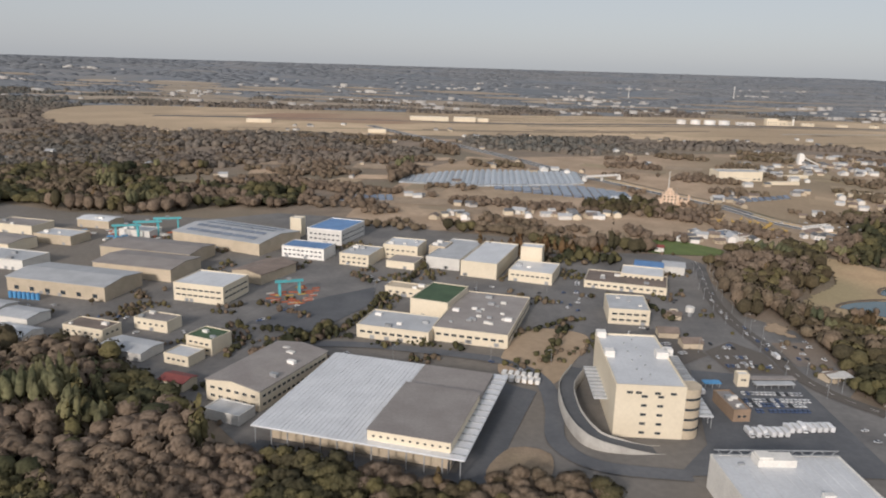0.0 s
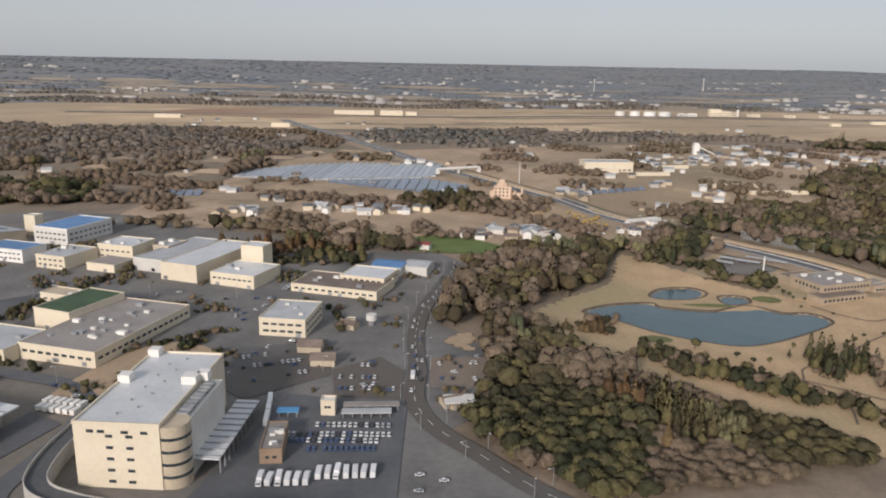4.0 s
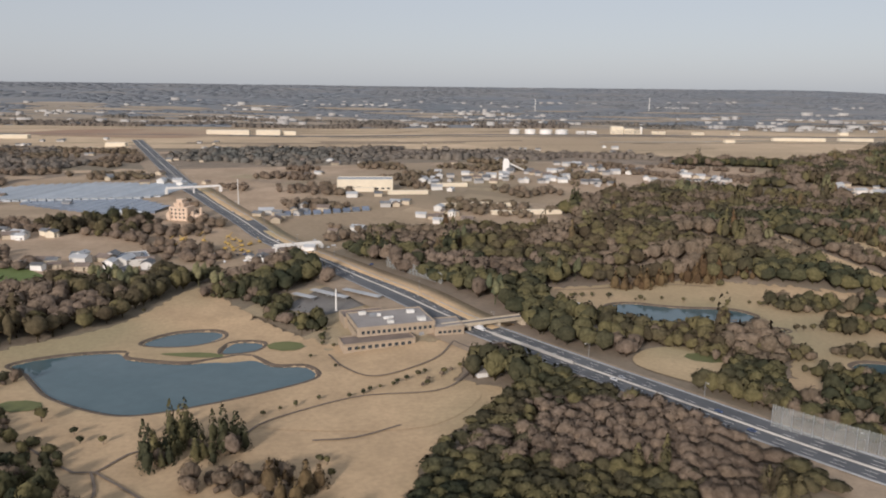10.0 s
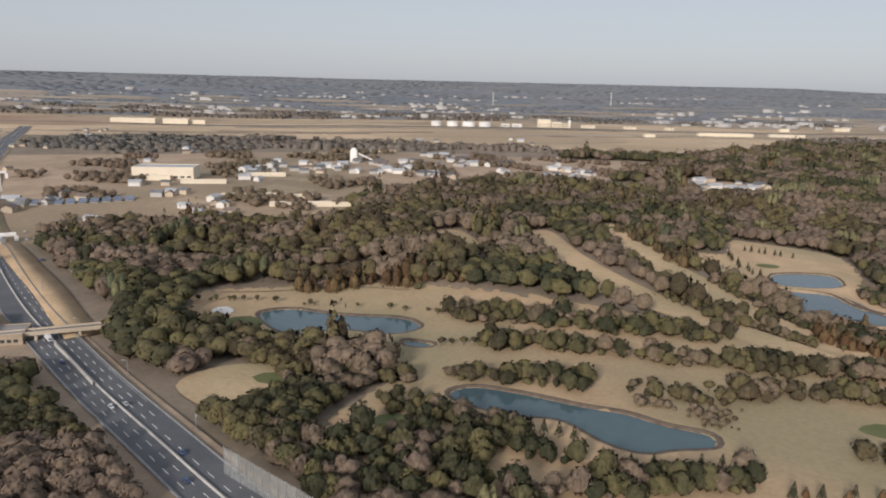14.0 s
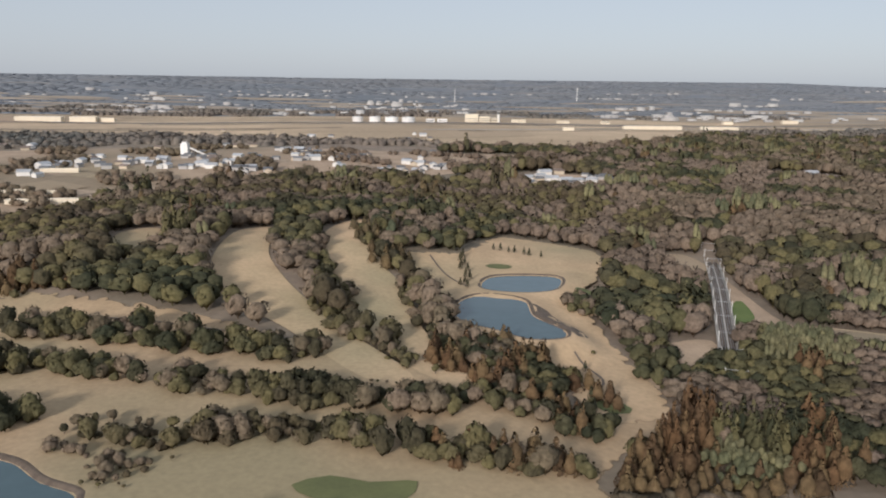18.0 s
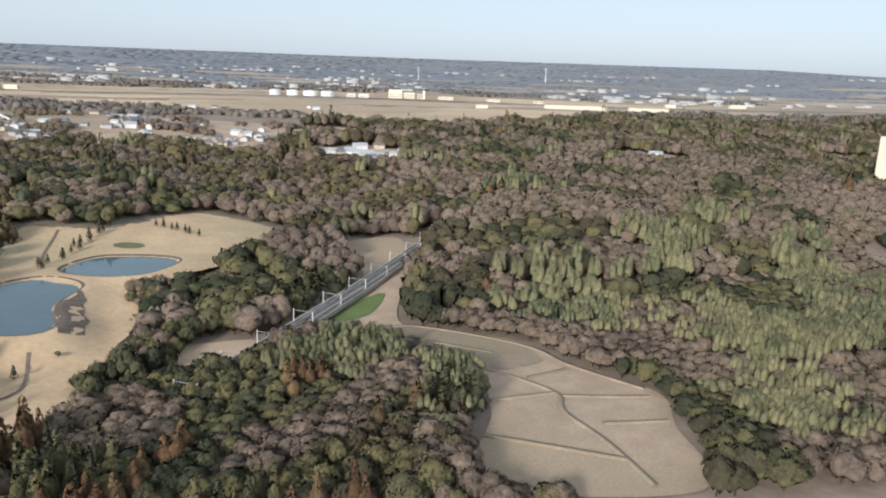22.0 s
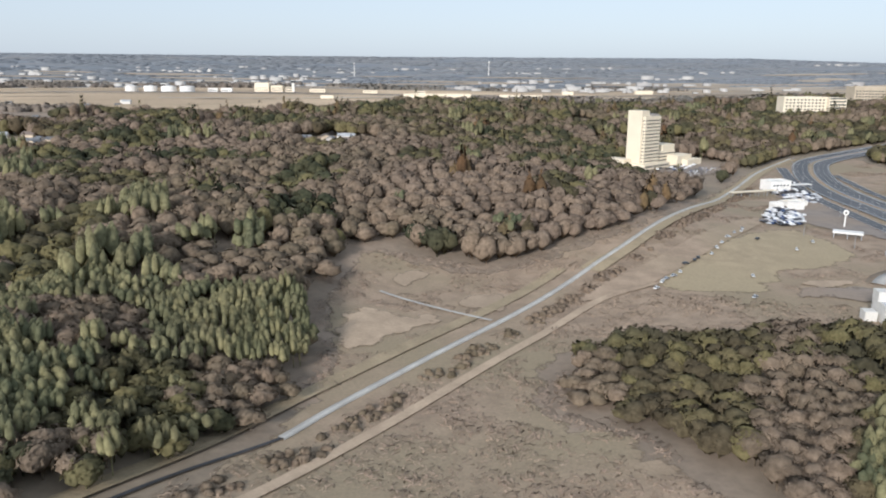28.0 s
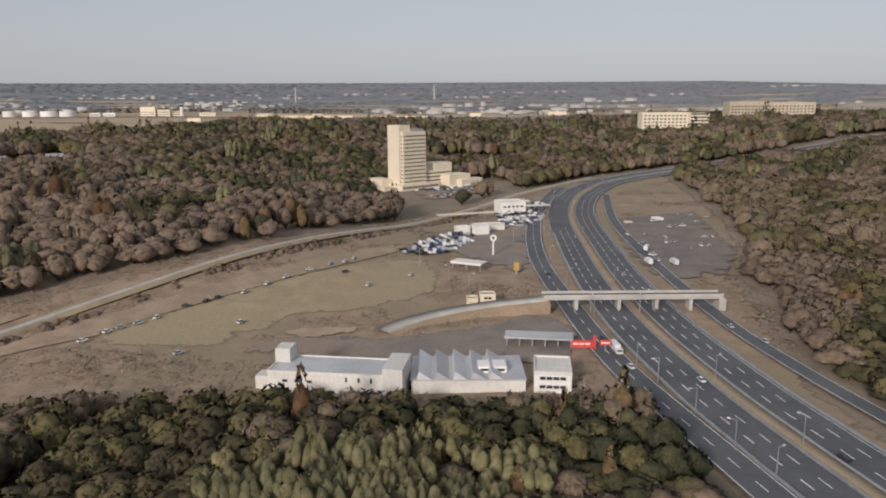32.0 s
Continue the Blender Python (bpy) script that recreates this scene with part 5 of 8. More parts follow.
def seen(x, y):
    return (x > -0.64 * y - 30) & (x < 1140 + 0.64 * (y - 400) + 40)


def blob(x, y, cx, cy, r):
    return np.exp(-((x - cx) ** 2 + (y - cy) ** 2) / r ** 2)


def species(x, y, rng):
    """Which kind of tree grows where: stands by blobs of the plan and by chance."""
    n1, n2, n3 = wave(x, y, 90, 3), wave(x, y, 60, 5), wave(x, y, 45, 8)
    ever = 0.6 + 0.5 * n1 + 0.35 * blob(x, y, 1080, 510, 90) + 0.3 * blob(x, y, 440, 480, 110) + 0.3 * blob(x, y, 400, 300, 90)
    bare = 0.6 + 0.5 * n2 + 0.5 * blob(x, y, 980, 700, 160) + 0.12 * blob(x, y, 420, 320, 60) + 0.4 * blob(x, y, 1330, 640, 150)
    russ = -0.05 + 0.4 * n3 + 0.3 * blob(x, y, 220, 270, 80) + 0.55 * blob(x, y, 680, 370, 60) + 0.4 * blob(x, y, 740, 400, 40) + 0.4 * blob(x, y, 1010, 680, 90) + 0.5 * blob(x, y, 1150, 505, 22)
    bamb = 0.05 + 0.4 * wave(x, y, 70, 11) + 0.95 * blob(x, y, 880, 500, 100) + 0.5 * blob(x, y, 745, 440, 40) + 0.45 * blob(x, y, 1075, 510, 90)
    russ = russ + 0.9 * blob(x, y, 1100, 505, 70) * (rng.random_sample(x.shape) < 0.03)
    coni = 0.1 + 0.4 * wave(x, y, 55, 14) - 0.7 * blob(x, y, 1120, 510, 80) + 0.3 * blob(x, y, 700, 400, 60)
    s = np.stack([ever, bare, russ, bamb, coni]) + rng.gumbel(0, 0.075, (5,) + x.shape)
    return np.argmax(s, 0)


KINDS = ("evergreen", "bare", "russet", "bamboo", "conifer")
WORDS = {"evergreen": "dense dark green evergreen woods", "bare": "leafless grey-brown winter woods", "russet": "russet-leaved woods", "bamboo": "yellow-green bamboo groves", "conifer": "dark green pointed conifers"}


def plant(x, y, rng, fine, r0, r1):
    sp = species(x, y, rng)
    for k, kind in enumerate(KINDS):
        s = sp == k
        r = rng.uniform(r0, r1, s.sum()) * (0.8 if kind in ("russet", "bamboo", "conifer") else 1.0)
        hg = rng.uniform(0.84, 1.14, s.sum()) * (r0 + r1) / 2 / r * (1.1 if kind in ("russet", "bamboo") else 0.92) * (1 + 0.25 * wave(x[s], y[s], 70, 55))
        wood(kind + "_woods", kind, fine, x[s], y[s], r, hg, WORDS[kind], lift=1.15)



# ---- single trees on the golf course ----
def tree_proto(kind, seed, label):
    ob = holder("tree", pose(0, 0, -500), label, "tree", "trees on the golf course")
    rng = random.Random(seed)
    bm = bmesh.new()
    tube_bm(bm, 0, 0, -0.2, 1.5, 0.16, 0.09, 7)
    for k in range(4):
        a = rng.uniform(0, 6.28)
        m = pose(0, 0, 1.0 + 0.15 * k, math.degrees(0.7) * math.cos(a), math.degrees(0.7) * math.sin(a), 0)
        bmesh.ops.create_cone(bm, cap_ends=False, segments=5, radius1=0.07, radius2=0.03, depth=1.1, matrix=m @ Matrix.Translation((0, 0, 0.5)))
    part("trunk", from_bm("trunk", bm, WOOD), ob)
    if kind == "pine":
        v, f, o = lump(seed, 1, 0.3, 2.4)
        v, f, o = join(shards(rng, 230, on_cone(3.4, 0.95), 0.32, 0.85, 0.0), (v * 0.45 + np.array([0, 0, 0.2]), f, o))
        v = v + np.array([0, 0, 1.7])
        me = mesh_of("crown", v, f, EVERGREEN, np.full(len(v), rng.random()))
    else:
        v, f, o = template(kind, seed, True)
        keep = v[:, 2] > -1.6
        f = f[np.all(keep[f], 1)]
        v = v * 1.45 + np.array([0, 0, 2.1])
        me = mesh_of("crown", v, f, LEAF[kind], np.full(len(v), rng.random()))
    crown_normals(me, o)
    part("crown", me, ob)
    return ob


PROTO = {"evergreen": [tree_proto("evergreen", s, "round dark green evergreen tree on a winter lawn") for s in (1, 2, 3, 4)],
         "bare": [tree_proto("bare", s, "leafless grey-brown tree beside a fairway") for s in (5, 6)],
         "russet": [tree_proto("russet", s, "russet-leaved conical tree beside a fairway") for s in (7, 8)],
         "pine": [tree_proto("pine", s, "dark green conical conifer beside a lawn") for s in (9, 10)]}
trng = random.Random(77)


def in_pond(x, y, margin=1.0):
    x, y = np.atleast_1d(x), np.atleast_1d(y)
    wet = np.zeros(x.shape, bool)
    for ring, _, _ in BASINS:
        wet |= inside(ring, x, y) | (near_line(ring + ring[:1], x, y) < margin)
    return wet


def tree(kind, x, y, size):
    if in_pond(x, y)[0]:
        return None
    return copy_thing(trng.choice(PROTO[kind]), pose(x, y, zat(x, y) + 0.25, 0, 0, trng.uniform(0, 360)) @ Matrix.Scale(size, 4))


def row(line, kinds, gap, spread, size):
    pts = smooth(line, gap)
    for px, py in pts:
        for _ in range(1):
            tree(trng.choice(kinds), px + trng.uniform(-spread, spread), py + trng.uniform(-spread, spread) * 0.5, size * trng.uniform(0.75, 1.2))


def belt(line, width, gap, kind, r0, r1, label):
    """A planted belt along a line: one mass for each kind of tree in it."""
    q = smooth(line, 1.5)
    xs, ys = [p[0] for p in q], [p[1] for p in q]
    bx, by, brng = jitter(min(xs) - width, min(ys) - width, max(xs) + width, max(ys) + width, gap * 1.12, int(abs(xs[0] + ys[-1])))
    s = near_line(q, bx, by) < width * (1.15 + 0.45 * wave(bx, by, 26, 7))
    s &= ~in_pond(bx, by, 1.8)
    bx, by = bx[s], by[s]
    other = (brng.random_sample(len(bx)) + 0.25 * wave(bx, by, 30, 17)) > 0.8
    for k, m in ((kind, ~other), ("bare" if kind in ("evergreen", "conifer") else "evergreen", other)):
        n = int(m.sum())
        wood("tree_belt", k, True, bx[m], by[m], brng.uniform(r0 * 0.75, r1 * 1.45, n), brng.uniform(0.8, 1.5, n), label if k == kind else "mixed trees within a belt", "tree belt", lift=0.95)


GREENBELT = "belt of dark green and olive trees between fairways"
belt([(491, 440), (507, 440), (531, 436), (553, 431), (582, 428)], 6.0, 3.0, "evergreen", 1.9, 2.7, GREENBELT)
belt([(501, 412), (525, 411), (546, 405), (567, 401), (592, 400)], 4.5, 3.0, "evergreen", 1.8, 2.6, GREENBELT)
belt([(577, 399), (592, 395), (622, 394)], 4.5, 3.0, "evergreen", 1.8, 2.6, GREENBELT)
belt([(570, 374), (590, 376), (604, 374), (625, 369), (642, 366)], 4.0, 3.0, "evergreen", 1.7, 2.5, GREENBELT)
belt([(556, 566), (566, 520), (578, 488), (589, 457), (604, 440)], 5.0, 3.1, "evergreen", 1.8, 2.6, GREENBELT)
belt([(606, 503), (615, 470), (621, 448), (630, 437)], 4.0, 3.1, "evergreen", 1.7, 2.4, GREENBELT)
belt([(584, 575), (592, 550), (600, 525)], 6.5, 3.1, "russet", 1.6, 2.2, "russet conifers between two fairways")
belt([(634, 440), (640, 426), (650, 424), (653, 417)], 6.0, 3.0, "russet", 1.5, 2.2, "russet conifers below a pond")
belt([(664, 418), (667, 408)], 3.5, 3.0, "russet", 1.5, 2.0, "russet conifers beside a lawn")
belt([(626, 400), (640, 398), (652, 389), (660, 384)], 4.0, 3.0, "evergreen", 1.6, 2.4, GREENBELT)
belt([(672, 492), (682, 483), (690, 470), (684, 440), (690, 420)], 5.5, 3.0, "evergreen", 1.8, 2.6, GREENBELT)
belt([(212, 309), (224, 298), (234, 289), (246, 280), (256, 273), (263, 271)], 4.8, 2.9, "evergreen", 1.6, 2.5, GREENBELT)
belt([(228, 308), (241, 299), (250, 291)], 2.2, 2.8, "evergreen", 1.2, 1.9, GREENBELT)
belt([(186, 336), (196, 337), (205, 332)], 3.2, 2.9, "russet", 1.3, 1.9, "russet trees beside a fairway")
belt([(201, 347), (212, 347)], 2.6, 2.6, "evergreen", 1.3, 1.9, "dark evergreens at the tip of a pond")
belt([(216, 320), (224, 317)], 1.8, 2.6, "evergreen", 1.1, 1.7, "round evergreens below a pond")
belt([(273, 297), (277, 307), (281, 305), (286, 296), (291, 308)], 4.2, 2.8, "conifer", 1.5, 2.2, "dark conifers in a copse on the golf course")
belt([(287, 285), (297, 284), (304, 283)], 5.0, 2.9, "bare", 1.5, 2.1, "brown leafless trees in a copse")
belt([(306, 286), (311, 281), (315, 285)], 3.6, 2.8, "russet", 1.5, 2.1, "russet trees in a copse on the golf course")
belt([(267, 262), (277, 258), (286, 257), (296, 254)], 4.0, 2.9, "evergreen", 1.6, 2.3, GREENBELT)
belt([(307, 270), (317, 269), (326, 264)], 4.0, 2.9, "evergreen", 1.5, 2.2, GREENBELT)
belt([(243, 441), (256, 439), (270, 428), (284, 411), (295, 401)], 4.5, 3.0, "evergreen", 1.6, 2.3, "evergreens round the clubhouse car park")
belt([(124, 560), (138, 572), (152, 566), (160, 552)], 15, 4.0, "evergreen", 2.2, 3.2, "rounded dark green copse among fields")
belt([(430, 470), (446, 478), (485, 476)], 5.0, 3.2, "russet", 1.6, 2.2, "russet trees above a fairway")
belt([(456, 330), (466, 318), (478, 330)], 6.0, 3.2, "evergreen", 1.7, 2.5, GREENBELT)
belt([(426, 398), (436, 388), (449, 374), (456, 380)], 5.5, 3.0, "evergreen", 1.8, 2.7, GREENBELT)
belt([(460, 381), (476, 382)], 3.2, 3.0, "evergreen", 1.6, 2.3, GREENBELT)
belt([(480, 356), (492, 351), (502, 349)], 3.6, 3.0, "evergreen", 1.7, 2.5, GREENBELT)
belt([(466, 337), (479, 337), (489, 331)], 5.5, 3.0, "evergreen", 1.9, 2.8, GREENBELT)
belt([(489, 384), (504, 382)], 3.6, 2.9, "evergreen", 1.8, 2.5, GREENBELT)
belt([(509, 382), (528, 380)], 4.2, 2.9, "evergreen", 1.8, 2.6, GREENBELT)
belt([(414, 404), (423, 394), (434, 390), (444, 386)], 3.5, 2.9, "evergreen", 1.7, 2.4, GREENBELT)
belt([(449, 384), (461, 380), (477, 381)], 2.4, 2.9, "evergreen", 1.2, 1.8, GREENBELT)
belt([(622, 430), (634, 414), (650, 400), (655, 392)], 5.0, 3.0, "russet", 1.6, 2.3, "russet and green trees beside a lawn")
belt([(624, 368), (641, 371), (652, 366)], 4.2, 3.0, "russet", 1.5, 2.2, "russet trees at the end of a fairway")
belt([(466, 365), (478, 360), (489, 353), (497, 349), (506, 341)], 3.0, 3.0, "evergreen", 1.6, 2.3, GREENBELT)
belt([(545, 374), (556, 372), (570, 371)], 3.0, 3.0, "evergreen", 1.5, 2.2, GREENBELT)
belt([(594, 447), (603, 434), (612, 421)], 1.9, 2.6, "evergreen", 1.2, 1.8, GREENBELT)
belt([(467, 337), (480, 344), (492, 341), (502, 339), (514, 334)], 4.0, 2.9, "evergreen", 1.6, 2.4, GREENBELT)
belt([(470, 316), (491, 319), (510, 318), (531, 323), (551, 325)], 4.5, 2.9, "evergreen", 1.6, 2.5, GREENBELT)
belt([(446, 338), (454, 328), (462, 322)], 5.0, 2.9, "bare", 1.6, 2.4, "brown leafless trees beside a fairway")
belt([(590, 340), (598, 338), (605, 338)], 2.8, 2.6, "evergreen", 1.5, 2.2, GREENBELT)
belt([(540, 367), (548, 364), (556, 357), (561, 360)], 1.8, 2.3, "bare", 0.9, 1.5, "brown shrubs at the edge of a pond")
row([(507, 347), (518, 344)], ["pine"], 3.2, 1.2, 1.15)
row([(529, 331), (550, 332)], ["pine"], 4.5, 1.0, 0.8)
row([(589, 338), (604, 338)], ["pine", "evergreen"], 3.4, 1.2, 0.95)
row([(431, 416), (443, 417)], ["evergreen"], 4.0, 0.8, 0.85)
row([(476, 410), (494, 412)], ["evergreen"], 3.6, 0.8, 0.9)
row([(390, 449), (411, 455)], ["evergreen"], 3.6, 1.5, 0.85)
row([(479, 445), (487, 439)], ["evergreen"], 3.4, 1.0, 0.85)
row([(488, 384), (503, 383)], ["evergreen"], 3.4, 1.5, 1.0)
row([(507, 383), (528, 381)], ["evergreen", "evergreen", "bare"], 3.4, 1.8, 1.05)
row([(538, 374), (543, 381), (556, 379)], ["evergreen", "bare"], 3.6, 1.5, 1.05)
row([(561, 377), (574, 375)], ["evergreen"], 3.6, 1.5, 1.05)
row([(266, 311), (272, 313), (278, 312)], ["pine"], 3.2, 0.6, 0.95)
for px, py, s in ((233, 318, 1.5), (246, 310, 0.85), (250, 305, 0.8), (256, 305, 0.85), (318, 289, 0.9), (314, 297, 0.8), (223, 416, 0.7), (209, 398, 0.7)):
    tree("evergreen", px, py, s)
row([(316, 339), (322, 343), (331, 350), (338, 358)], ["evergreen"], 3.2, 1.2, 0.7)
row([(337, 346), (343, 354), (352, 365)], ["bare", "evergreen"], 3.0, 1.6, 0.7)
row([(298, 399), (301, 386), (313, 380)], ["evergreen"], 2.8, 1.5, 0.75)
row([(626, 559), (629, 528), (629, 503)], ["pine"], 3.6, 2.2, 0.95)
row([(643, 566), (651, 565), (663, 556)], ["pine"], 3.2, 1.4, 0.9)
row([(624, 440), (640, 436)], ["evergreen"], 4, 1, 0.9)
row([(500, 340), (506, 348)], ["pine"], 4, 1.5, 1.1)
row([(560, 318), (600, 322)], ["pine", "russet"], 4, 2, 1.0)
row([(418, 414), (440, 412), (470, 405)], ["evergreen", "bare"], 6, 2, 0.95)
row([(420, 455), (470, 447), (490, 436)], ["evergreen"], 9, 2, 0.85)
row([(660, 400), (664, 430)], ["pine"], 8, 1.5, 0.9)
for px, py, s in ((235, 391, 0.75), (223, 416, 0.6), (293, 325, 0.6), (301, 332, 0.7), (307, 337, 0.6), (297, 329, 0.5), (308, 364, 0.5), (298, 373, 0.5), (272, 322, 0.8), (316, 296, 0.8),
                  (547, 352, 0.5), (556, 352, 0.45), (540, 366, 0.5), (560, 360, 0.45), (566, 364, 0.4), (668, 442, 0.6), (661, 404, 0.9), (430, 452, 0.5), (434, 452, 0.5), (610, 431, 0.9), (614, 424, 1.0), (620, 416, 1.0), (605, 434, 0.9)):
    tree("evergreen", px, py, s)
row([(540, 346), (556, 354), (562, 352)], ["evergreen"], 2.2, 1.2, 0.35)
row([(596, 404), (604, 408), (612, 406), (618, 402)], ["evergreen", "bare"], 2.2, 1.5, 0.4)
# street trees and hedges among the factories
for line, g in (([(-15, 281), (9, 273)], 3.2), ([(31, 288), (56, 308)], 3.4), ([(-44, 284), (-34, 303), (-24, 341), (-17, 357), (-6, 400)], 4.0), ([(-86, 292), (-52, 286), (-34, 283)], 4.0), ([(96, 330), (100, 312)], 4), ([(40, 262), (52, 297)], 5)):
    belt(line, 1.3, 1.9, "evergreen", 0.8, 1.3, "clipped evergreen hedge between factory yards")
for px, py, s in [(-70, 300, 0.8), (-130, 292, 0.9), (-160, 300, 1.0), (-45, 262, 1.0), (-50, 268, 1.0), (100, 290, 0.8), (96, 296, 0.8), (142, 262, 1.0), (146, 258, 0.9), (24, 432, 1), (-12, 430, 1), (-150, 315, 1.0)]:
    tree("evergreen", px, py, s)
belt([(-62, 262), (-52, 275), (-45, 290)], 3.5, 3.0, "evergreen", 1.5, 2.2, "dark green trees beside an office")
belt([(30, 425), (60, 428), (90, 430)], 8, 3.4, "russet", 1.7, 2.4, "brown trees behind the factories")
belt([(60, 405), (95, 410)], 5, 3.4, "evergreen", 1.6, 2.4, "dark trees behind the factories")
for group in PROTO.values():
    for ob in group:
        for o in (*ob.children, ob):
            bpy.data.objects.remove(o)


# ---- golf course greens, paths and clubhouse ----
def ellipse(cx, cy, rx, ry, turn=0):
    return [(cx + rx * math.cos(a) * math.cos(turn) - ry * math.sin(a) * math.sin(turn), cy + rx * math.cos(a) * math.sin(turn) + ry * math.sin(a) * math.cos(turn))
            for a in (i * 0.785 for i in range(8))]


for cx, cy, rx, ry in ((287, 384, 7, 5), (221, 328, 7, 4.5), (193, 306, 6, 8), (306, 254, 9, 5), (413, 428, 7, 9), (437, 377, 8, 5), (472, 352, 6, 5), (667, 405, 5, 4.5), (644, 538, 6, 4), (577, 585, 4, 4), (692, 510, 6, 4), (676, 507, 4, 3)):
    patch("green", GREEN, ellipse(cx, cy, rx, ry), 0.5, "smooth dark green putting green", "lawn")
patch("green", GREEN, [(593, 355), (598, 350.5), (606, 348.5), (615, 350), (618, 358), (608, 357), (600, 359)], 0.5, "long dark green putting green with a waist", "lawn")
patch("green", GREEN, [(245, 374), (262, 376), (268, 372), (256, 371)], 0.4, "dull green lawn on a spit", "lawn")
for cx, cy, rx, ry in ((402, 440, 4, 5), (634, 447, 2.5, 1.5)):
    patch("bunker", WHITE, ellipse(cx, cy, rx, ry), 0.55, "white sand bunker among trees", "bunker")
for line in ([(232, 306), (241, 299.5), (256, 289), (261, 289.4), (265, 299), (270, 303)], [(260, 289.4), (265.5, 279), (266, 268), (262, 256)], [(261, 289.4), (273.7, 280), (285, 271), (297, 262), (310, 262)],
             [(291, 312), (296, 322), (318, 339), (342, 343), (351, 354), (356, 375), (348, 388)], [(348, 388), (341, 370), (323, 356), (311, 364), (304, 376)], [(310, 309), (321, 311), (333, 319)],
             [(614, 545), (622, 520), (630, 505)], [(600, 348), (628, 342), (632, 352), (640, 350)], [(500, 452), (530, 449), (556, 444)], [(395, 462), (440, 474), (470, 468)], [(662, 440), (668, 425), (664, 415)]):
    strip("cart_path", CARTWAY, line, 0.75, 0.6, "narrow dark cart path across the lawn", "path")


def flagpole(x, y, h, mat, name, label):
    ob = holder(name, pose(x, y, zat(x, y)), label, "pole")
    part("pole", tube("pole", mat, 0.45, -0.5, h, 0.25), ob)
    part("base", tube("base", CONCRETE, 0.9, -0.5, 0.5), ob)
    part("cap", tube("cap", STEEL, 0.3, h, h + 0.3, 0.1), ob)
    return ob


B("clubhouse", "low tan golf clubhouse with a grey roof and window row", (313, 386), (341, 396), 20, 5.0, CLUB, TAUPE, wins=(("f", 1, 14, 1.1, 1.2, 2.6, 2), ("l", 1, 8, 1.1, 1.2, 2.6, 2)), units=9)
B("clubhouse", "lower terrace wing of the clubhouse", (309, 377), (334, 386), 9, 2.6, CLUB, BROWNROOF, wins=(("f", 1, 10, 1.4, 1.2, 0.6, 2),))
B("clubhouse", "small clubhouse wing with a flat roof", (341, 393), (352, 396), 12, 3.2, CLUB, TAUPE, wins=(("f", 1, 5, 1.2, 1.0, 1.0, 2),))
B("clubhouse", "rear clubhouse wing with a dark roof", (306, 402), (322, 408), 10, 3.6, CLUB, BROWNROOF)
flagpole(300, 421, 9.6, WHITE, "flagpole", "tall white pole beside the clubhouse")
patch("car_park", YARD, [(276, 424), (296, 416), (318, 432), (330, 420), (340, 428), (312, 452), (290, 452)], 0.45, "grey clubhouse car park", "yard", rounded=False)
for i in range(5):
    px, py = 284 + i * 7, 436 + (i % 2) * 5
    ob = holder("carport", pose(px, py, zat(px, py), 0, 0, -35), "long flat-roofed grey carport", "carport", "carports of the clubhouse")
    part("roof", boxes("roof", GREYROOF, (-6, -1.6, 1.9, 6, 1.6, 2.1)), ob)
    for s in (-5.5, 0, 5.5):
        part("post", boxes("post", STEEL, (s - 0.1, -0.1, -0.5, s + 0.1, 0.1, 1.9)), ob)
B("cabin", "tiny white rest cabin beside a cart path", (355.5, 354), (359, 355), 2.6, 1.6, WHITE, TAUPE, "gable", rise=0.7)


def net_fence(a, b, h, n, label):
    ang, w = frame_of(a, b)
    ob = holder("net_fence", pose(a[0], a[1], 0, 0, 0, ang), label, "fence")
    for i in range(n):
        x0, x1 = w * i / n, w * (i + 1) / n
        u = (i + 0.5) / n
        z = zat(a[0] + (b[0] - a[0]) * u, a[1] + (b[1] - a[1]) * u)
        part("net", boxes("net", MESHNET, (x0 + 0.12, -0.03, z, x1 - 0.12, 0.03, z + h)), ob)
        part("post", boxes("post", STEEL, (x0 - 0.08, -0.08, z - 1, x0 + 0.08, 0.08, z + h + 0.2)), ob)
    return ob


net_fence((315, 492), (343, 458), 5.0, 16, "tall pale netting fence on posts beside a golf course")
net_fence((437, 322), (466, 298), 7.0, 14, "tall pale netting fence beside the motorway")


# ---- bridges ----
def bridge(name, label, a, b, deck, width, piers, mat=None, lead=0.0):
    """A road bridge from a to b with its deck at a height: slab, parapets, piers, abutments."""
    ang, w = frame_of(a, b)
    mat = mat or CONCRETE
    ob = holder(name, pose(a[0], a[1], deck, 0, 0, ang), label, "bridge")
    part("deck", boxes("deck", mat, (-1, -width / 2, -0.8, w + 1, width / 2, -0.1), bevel=0.05), ob)
    part("roadway", boxes("roadway", ASPHALT, (-1, -width / 2 + 0.4, -0.1, w + 1, width / 2 - 0.4, -0.02)), ob)
    for s in (-1, 1):
        part("parapet", boxes("parapet", mat, (-1, s * (width / 2 - 0.15) - 0.15, -0.1, w + 1, s * (width / 2 - 0.15) + 0.15, 0.55)), ob)
    for u in piers:
        part("pier", boxes("pier", mat, (w * u - 0.45, -width / 2 + 0.5, -5, w * u + 0.45, width / 2 - 0.5, -0.8), bevel=0.08), ob)
    for x0 in (-1.8, w):
        part("abutment", boxes("abutment", mat, (x0, -width / 2, -4.5, x0 + 1.8, width / 2, -0.75)), ob)
    return ob


